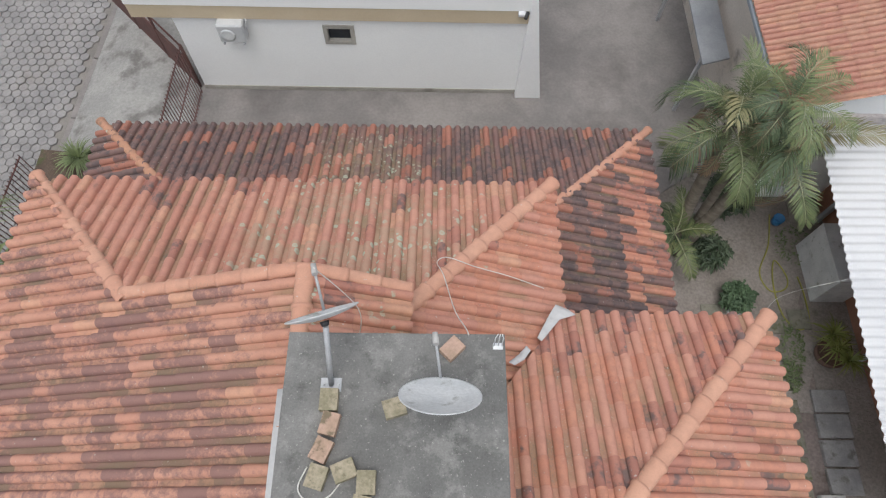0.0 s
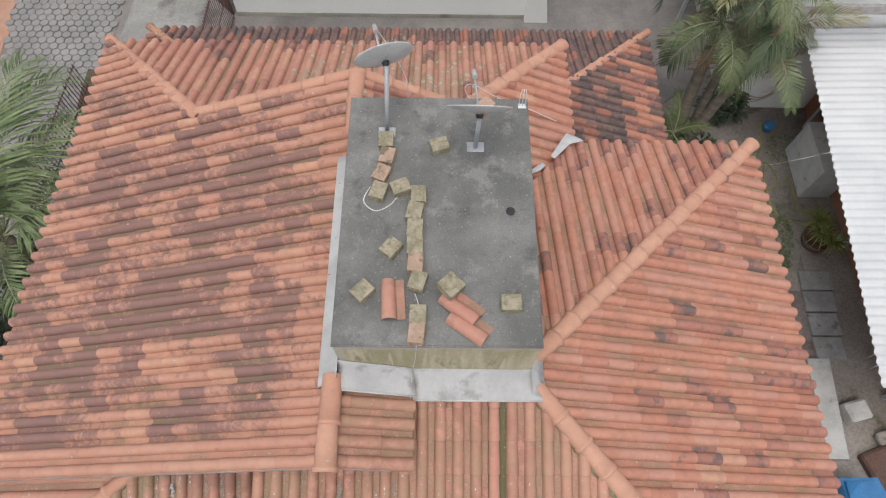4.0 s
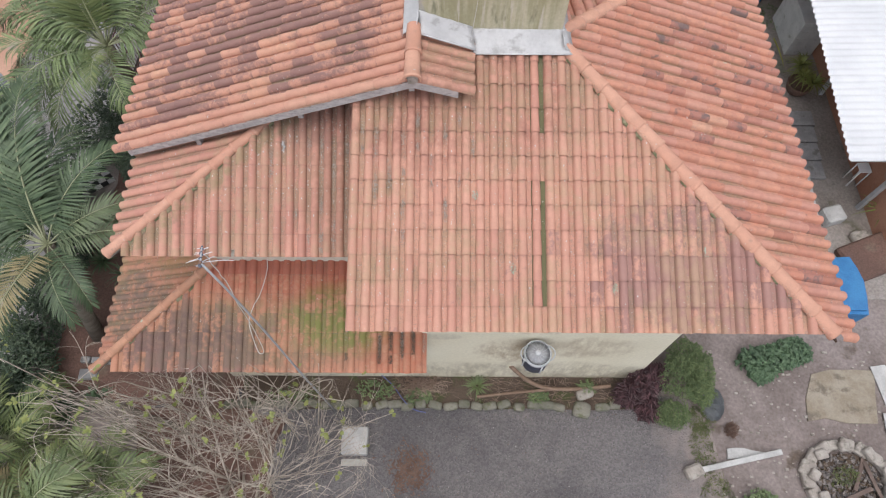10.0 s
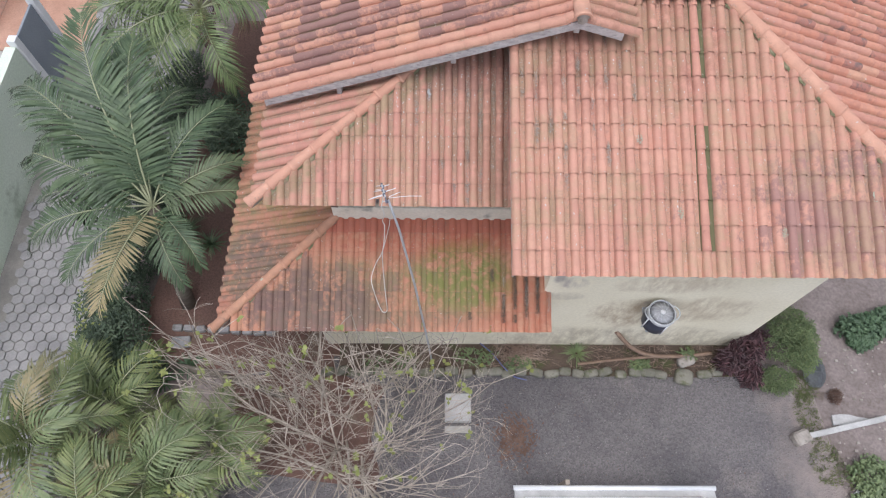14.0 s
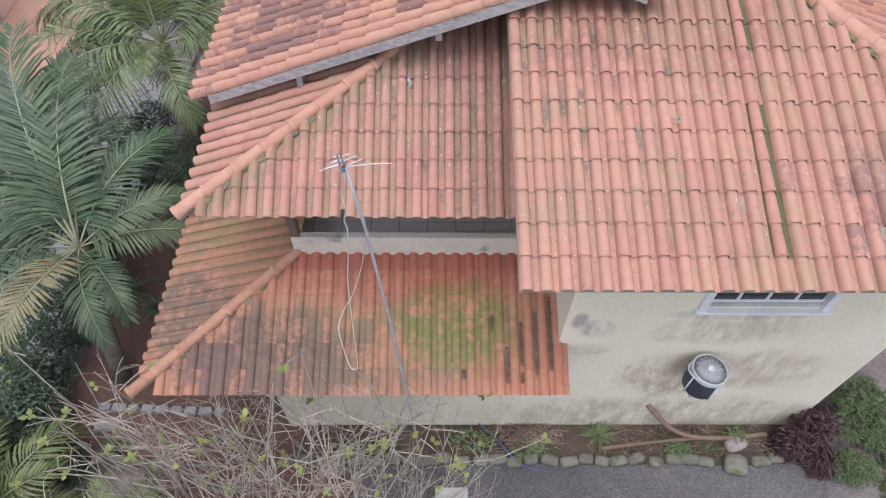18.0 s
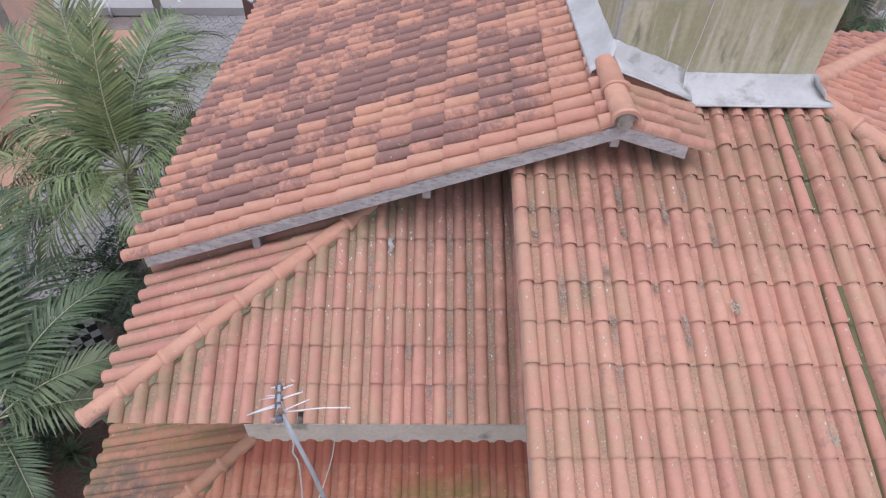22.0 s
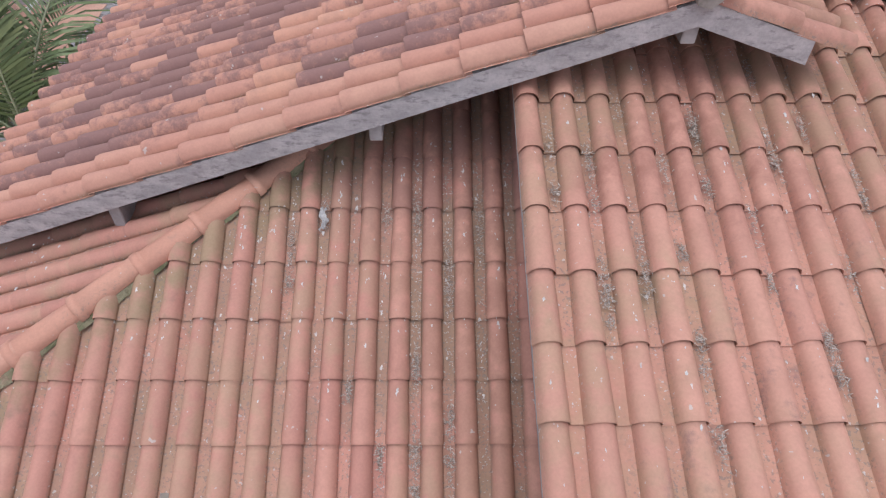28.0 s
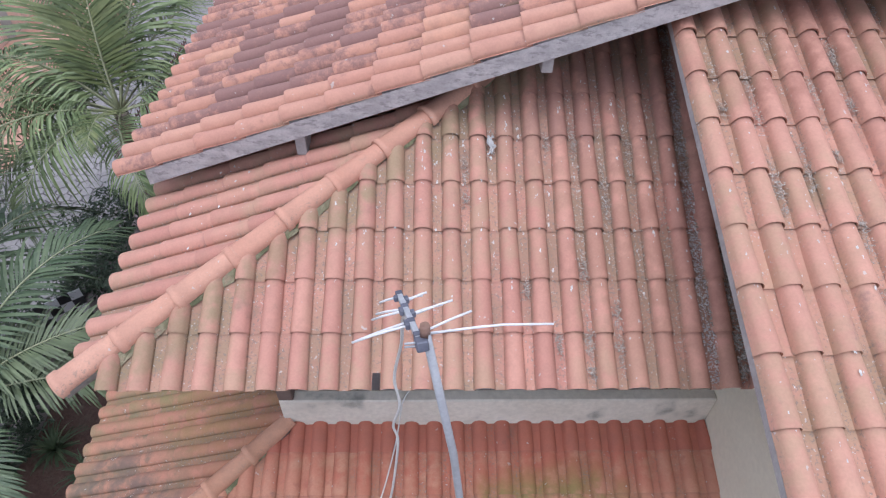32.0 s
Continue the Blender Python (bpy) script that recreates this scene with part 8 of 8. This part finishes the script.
solo("earth_lot", prism(wobble([(-15.6, 4.3), (-12.9, 4.3), (-12.65, 9.0), (-12.9, 14.4), (-15.6, 14.4)], 0.25, 0.4, 91), -0.1, 0.03), surface("orange_earth", (0.47, 0.27, 0.195, 1), (0.56, 0.34, 0.25, 1), 0.8, 20, (0.40, 0.33, 0.28, 1), (0.58, 0.72), 1.3, 0.95, bump=0.6, depth=0.02), "bare orange earth beside the paved street", "ground", kind="structure")
bw = thing("brick_wall", (-15.5, 9.0, 0.0), "unrendered pinkish hollow brick wall with grey columns", "wall", kind="structure")
part("mortar", boxed(-15.78, -15.50, 5.0, 14.0, 0.0, 3.4), surface("pink_mortar", (0.66, 0.50, 0.42, 1), (0.60, 0.44, 0.37, 1), 2.0, 30, rough=0.95), bw)
bv, bf, _u = [], [], 0
bme = bpy.data.meshes.new("brick")
bmb = boxed(0, 0.012, 0.004, 0.190, 0.004, 0.190, 0.003)
bmb.to_mesh(bme)
bmb.free()
bme.materials.append(WALL_BRICK)
nb = 0
restv, restf = [], []
for r in range(17):
    for c in range(46):
        y = 5.05 + c * 0.195 + (0.0975 if r % 2 else 0)
        if c in (14, 15, 31, 32) or y > 13.9:
            continue
        m = Matrix.Translation((-15.50, y, 0.05 + r * 0.195))
        if nb < 300:
            o = new("brick", bme)
            o.parent = bw
            o.matrix_parent_inverse = bw.matrix_basis.inverted()
            o.matrix_basis = m
            nb += 1
        else:
            base = len(restv)
            restv += [tuple(m @ v.co) for v in bme.vertices]
            restf += [tuple(base + k for k in p.vertices) for p in bme.polygons]
me = bpy.data.meshes.new("bricks_far")
me.from_pydata(restv, [], restf)
tagged(obj("bricks_far", me, WALL_BRICK, bw), kind="stuff")
for y in (7.78, 11.1):
    part("column", boxed(-15.51, -15.46, y - 0.02, y + 0.40, 0.0, 3.4), CONCRETE_PALE, bw)
patch("side_road", [(-30, 15.0), (-9.6, 15.6), (-9.4, 22), (-30, 22)], 0.05, surface("worn_asphalt", (0.34, 0.325, 0.325, 1), (0.40, 0.385, 0.385, 1), 0.4, 25, rough=0.9), "smooth grey asphalt side road", "road", 0, 61)
sp = thing("street_post", (-12.75, 15.4, 0.0), "grey concrete street post", "post")
part("shaft", tubed([(-12.75, 15.4, 0.0), (-12.9, 15.5, 7.0)], 0.14, 0.11, 12), CONCRETE_PALE, sp)
cn = thing("traffic_marker", (-12.2, 16.1, 0.0), "red and white traffic marker post", "marker")
for k in range(4):
    part("band", tubed([(-12.2, 16.1, 0.05 + k * 0.18), (-12.2, 16.1, 0.05 + (k + 1) * 0.18)], 0.09 - k * 0.01, 0.08 - k * 0.01, 10), WHITE if k % 2 else surface("red_plastic_%d" % k, (0.50, 0.04, 0.03, 1), (0.42, 0.03, 0.03, 1), 3, 40, rough=0.5), cn)
gr = thing("guard_rail", (-14.4, 14.8, 0.0), "white painted roadside guard rail", "rail")
part("beam", tubed([(-14.4, 12.9, 0.55), (-14.6, 15.6, 0.55)], 0.06, sides=6), WHITE, gr)
for y in (13.0, 15.4):
    part("upright", tubed([(-14.5, y, 0.0), (-14.5, y, 0.55)], 0.04, sides=6), WHITE, gr)
# checked cloth under the palm
ck = thing("checked_panel", (-9.6, 0.4, GZ), "black and white checked panel among the plants", "panel")
for i in range(4):
    for j in range(5):
        p = Vector((-9.55 + 0.13 * i, 0.35 + 0.10 * i, 0.55 + 0.16 * j))
        part("square", placed(boxed(0, 0.165, -0.008, 0.008, 0, 0.16), Matrix.Translation(p) @ pose(0, 0, 0, 0, 0, 37)), WHITE if (i + j) % 2 else BLACK, ck)

# ---- side passage and white canopy ----
cp = thing("canopy", (9.5, 3.5, 3.1), "white corrugated sheet canopy over the neighbour's yard", "canopy", kind="structure")
bm = bmesh.new()
rows = []
ny = 44 * 8
for i in range(ny + 1):
    y = -0.22 + 7.75 * i / ny
    zc = 2.96 + 0.052 * (y + 0.22) + 0.022 * math.cos(2 * math.pi * i / 8)
    xe = 7.25 + 0.040 * (y + 0.22)
    rows.append([bm.verts.new((x, y, zc + 0.03 * (x - xe))) for x in (xe, 10.0, 14.0)])
for a, b in zip(rows, rows[1:]):
    for k in range(2):
        bm.faces.new((a[k], a[k + 1], b[k + 1], b[k])).smooth = True
part("sheet", bm, CORRUGATED, cp)
part("edge_beam", tubed([(7.42, -0.1, 2.86), (7.72, 7.4, 3.25)], 0.045, sides=4), STEEL, cp)
part("front_beam", boxed(7.4, 14, -0.10, 0.0, 2.78, 2.90, 0.006), STEEL, cp)
for y in (0.1, 3.6, 7.0):
    part("post", boxed(8.95, 9.05, y, y + 0.1, GZ, 3.0 + 0.05 * y, 0.006), STEEL, cp)
solo("wall_neighbour", prism([(9.15, -0.9), (9.35, -0.9), (9.35, 8.0), (9.15, 8.0)], 0.3, 2.9), surface("rust_orange_wall", (0.36, 0.17, 0.11, 1), (0.42, 0.22, 0.15, 1), 0.9, 20, (0.30, 0.29, 0.28, 1), (0.52, 0.62), 0.5), "rust and grey painted neighbour wall under the canopy", "wall", kind="structure")
solo("concrete_lump", placed(boxed(-0.23, 0.23, -0.20, 0.20, 0, 0.34, 0.04), Matrix.Translation((8.22, -0.15, GZ)) @ pose(0, 0, 0, 2, -3, 14)), DULL_WHITE, "weathered grey concrete cube beside the passage", "rubble")
solo("dirt_slope", placed(boxed(-0.7, 0.9, -0.45, 0.45, 0, 0.28, 0.05), Matrix.Translation((8.9, -1.2, GZ)) @ pose(0, 0, 0, 0, -6, 20)), DIRT, "bank of reddish earth by the neighbour's wall", "earth bank")
solo("concrete_strip", prism([(7.45, -1.1), (7.85, -1.1), (7.98, 0.95), (7.50, 0.95)], 0.35, 0.60), DULL_WHITE, "raised pale concrete strip along the passage", "kerb", kind="structure")
for k, (x0, x1, y0, y1) in enumerate(((7.78, 8.42, 0.95, 1.45), (7.80, 8.46, 1.49, 2.0), (7.82, 8.50, 2.04, 2.52), (7.84, 8.56, 2.56, 3.02))):
    solo("cover_slab", boxed(x0, x1, y0, y1, GZ - 0.05, GZ + 0.09, 0.012), STONE_GREY, "grey concrete cover slab in the passage", "slab", "cover slabs in the passage")
for k, (x0, y0) in enumerate(((7.00, 1.2), (7.02, 1.75), (7.05, 2.35), (7.08, 3.0), (7.1, 3.65), (7.15, 4.25), (7.75, 4.35), (6.45, 4.3), (5.85, 4.45), (6.95, 0.6))):
    solo("stepping_slab", boxed(x0, x0 + 0.48, y0, y0 + 0.46, GZ - 0.04, GZ + 0.05, 0.012, pose(0, 0, 0) if k else None), STONE, "square concrete stepping slab on dark soil", "slab", "stepping slabs in the passage")
rock((8.75, -0.7, GZ + 0.1), (0.25, 0.2, 0.15), 172, RUBBLE, "concrete_lump", "small broken concrete lump on the soil", "rubble", "")
chair = thing("plastic_stool", (9.0, 0.45, GZ), "white plastic stool beside the ramp", "stool")
part("seat", boxed(8.86, 9.14, 0.75, 1.03, GZ + 0.62, GZ + 0.66, 0.01), WHITE, chair)
for dx, dy in ((0, 0), (0.24, 0), (0, 0.24), (0.24, 0.24)):
    part("leg", tubed([(8.88 + dx, 0.77 + dy, GZ + 0.02), (8.88 + dx, 0.77 + dy, GZ + 0.62)], 0.018, sides=6), WHITE, chair)
solo("white_sheet", placed(prism([(0, 0), (0.62, 0.05), (0.05, 0.32)], 0, 0.02), Matrix.Translation((6.36, 4.5, GZ + 0.06))), WHITE, "three-cornered white sheet lying by the slabs", "sheet")
bk = thing("blue_bucket", (8.0, 7.0, GZ), "small blue plastic bucket on dark soil", "bucket")
part("pail", placed(lathe([(0.10, 0.0), (0.13, 0.24), (0.12, 0.24), (0.095, 0.02)], 18), Matrix.Translation((8.0, 7.0, GZ))), BLUE, bk)
hz_ = GZ + 0.03
cable("yellow_hose", [(7.9, 7.2, hz_), (7.7, 6.4, hz_), (7.35, 5.7, hz_), (7.5, 5.25, hz_), (7.85, 5.3, hz_), (7.95, 5.6, hz_), (7.75, 6.0, hz_), (7.6, 5.4, hz_), (7.65, 4.7, hz_), (7.9, 4.35, hz_), (8.2, 4.5, hz_), (8.25, 5.1, hz_), (8.2, 5.6, hz_)], 0.018, HOSE, "yellow garden hose coiled on the soil", "hose")
solo("low_shed", boxed(8.35, 9.1, 5.0, 6.4, GZ, 1.6, 0.01), DISH, "grey painted low shed by the passage", "shed", kind="structure")

# ---- far right: tiled roof and grey lean-to ----
rt = thing("neighbour_roof", (6.0, 8, 5.0), "neighbouring house roof of even pale orange clay tiles", "roof", kind="structure")
roof_plane(rt, (6.12, 14.4, 4.60), (1, 0), 0.32, (56, 7.35), [(6.10, 7.06), (12.0, 7.06), (12.0, 14.4), (6.10, 14.4)], lambda x, y, r, i, j: pick(r, ("clean", 5), ("verge", 3), ("bright", 2)), 31, limit=300, relief=0.8)
part("gutter", boxed(6.04, 6.10, 7.06, 14.4, 4.49, 4.57, 0.008), GATE_GREY, rt, "thin dark gutter")
TAN_RENDER = surface("tan_render", (0.56, 0.505, 0.45, 1), (0.64, 0.58, 0.52, 1), 0.8, 20, (0.28, 0.25, 0.225, 1), (0.55, 0.72), 1.2, 0.9)
part("wall", boxed(6.9, 7.05, 7.7, 14.4, 0.4, 4.6), TAN_RENDER, rt)
part("end_wall", prism([(7.05, 7.7), (12.0, 7.7), (12.0, 7.85), (7.05, 7.85)], 0.4, lambda x, y: 4.5 + 0.32 * (x - 6.35)), WHITE_WALL, rt)
part("end_beam", boxed(6.7, 12.0, 6.97, 7.055, 4.35, 4.55), GREY_BOARD, rt)
lt = thing("lean_to", (6.3, 11, 2.5), "grey sheet lean-to roof beside the courtyard", "lean-to")
part("sheet", prism([(6.0, 10.0), (6.66, 10.2), (6.72, 13.5), (6.03, 13.5)], 2.42, 2.47), surface("slate_sheet", (0.32, 0.335, 0.36, 1), (0.40, 0.415, 0.44, 1), 1.2, 30, rough=0.6), lt)
for y in (10.2, 13.3):
    part("post", boxed(6.02, 6.10, y, y + 0.08, GZ, 2.42), STEEL, lt)
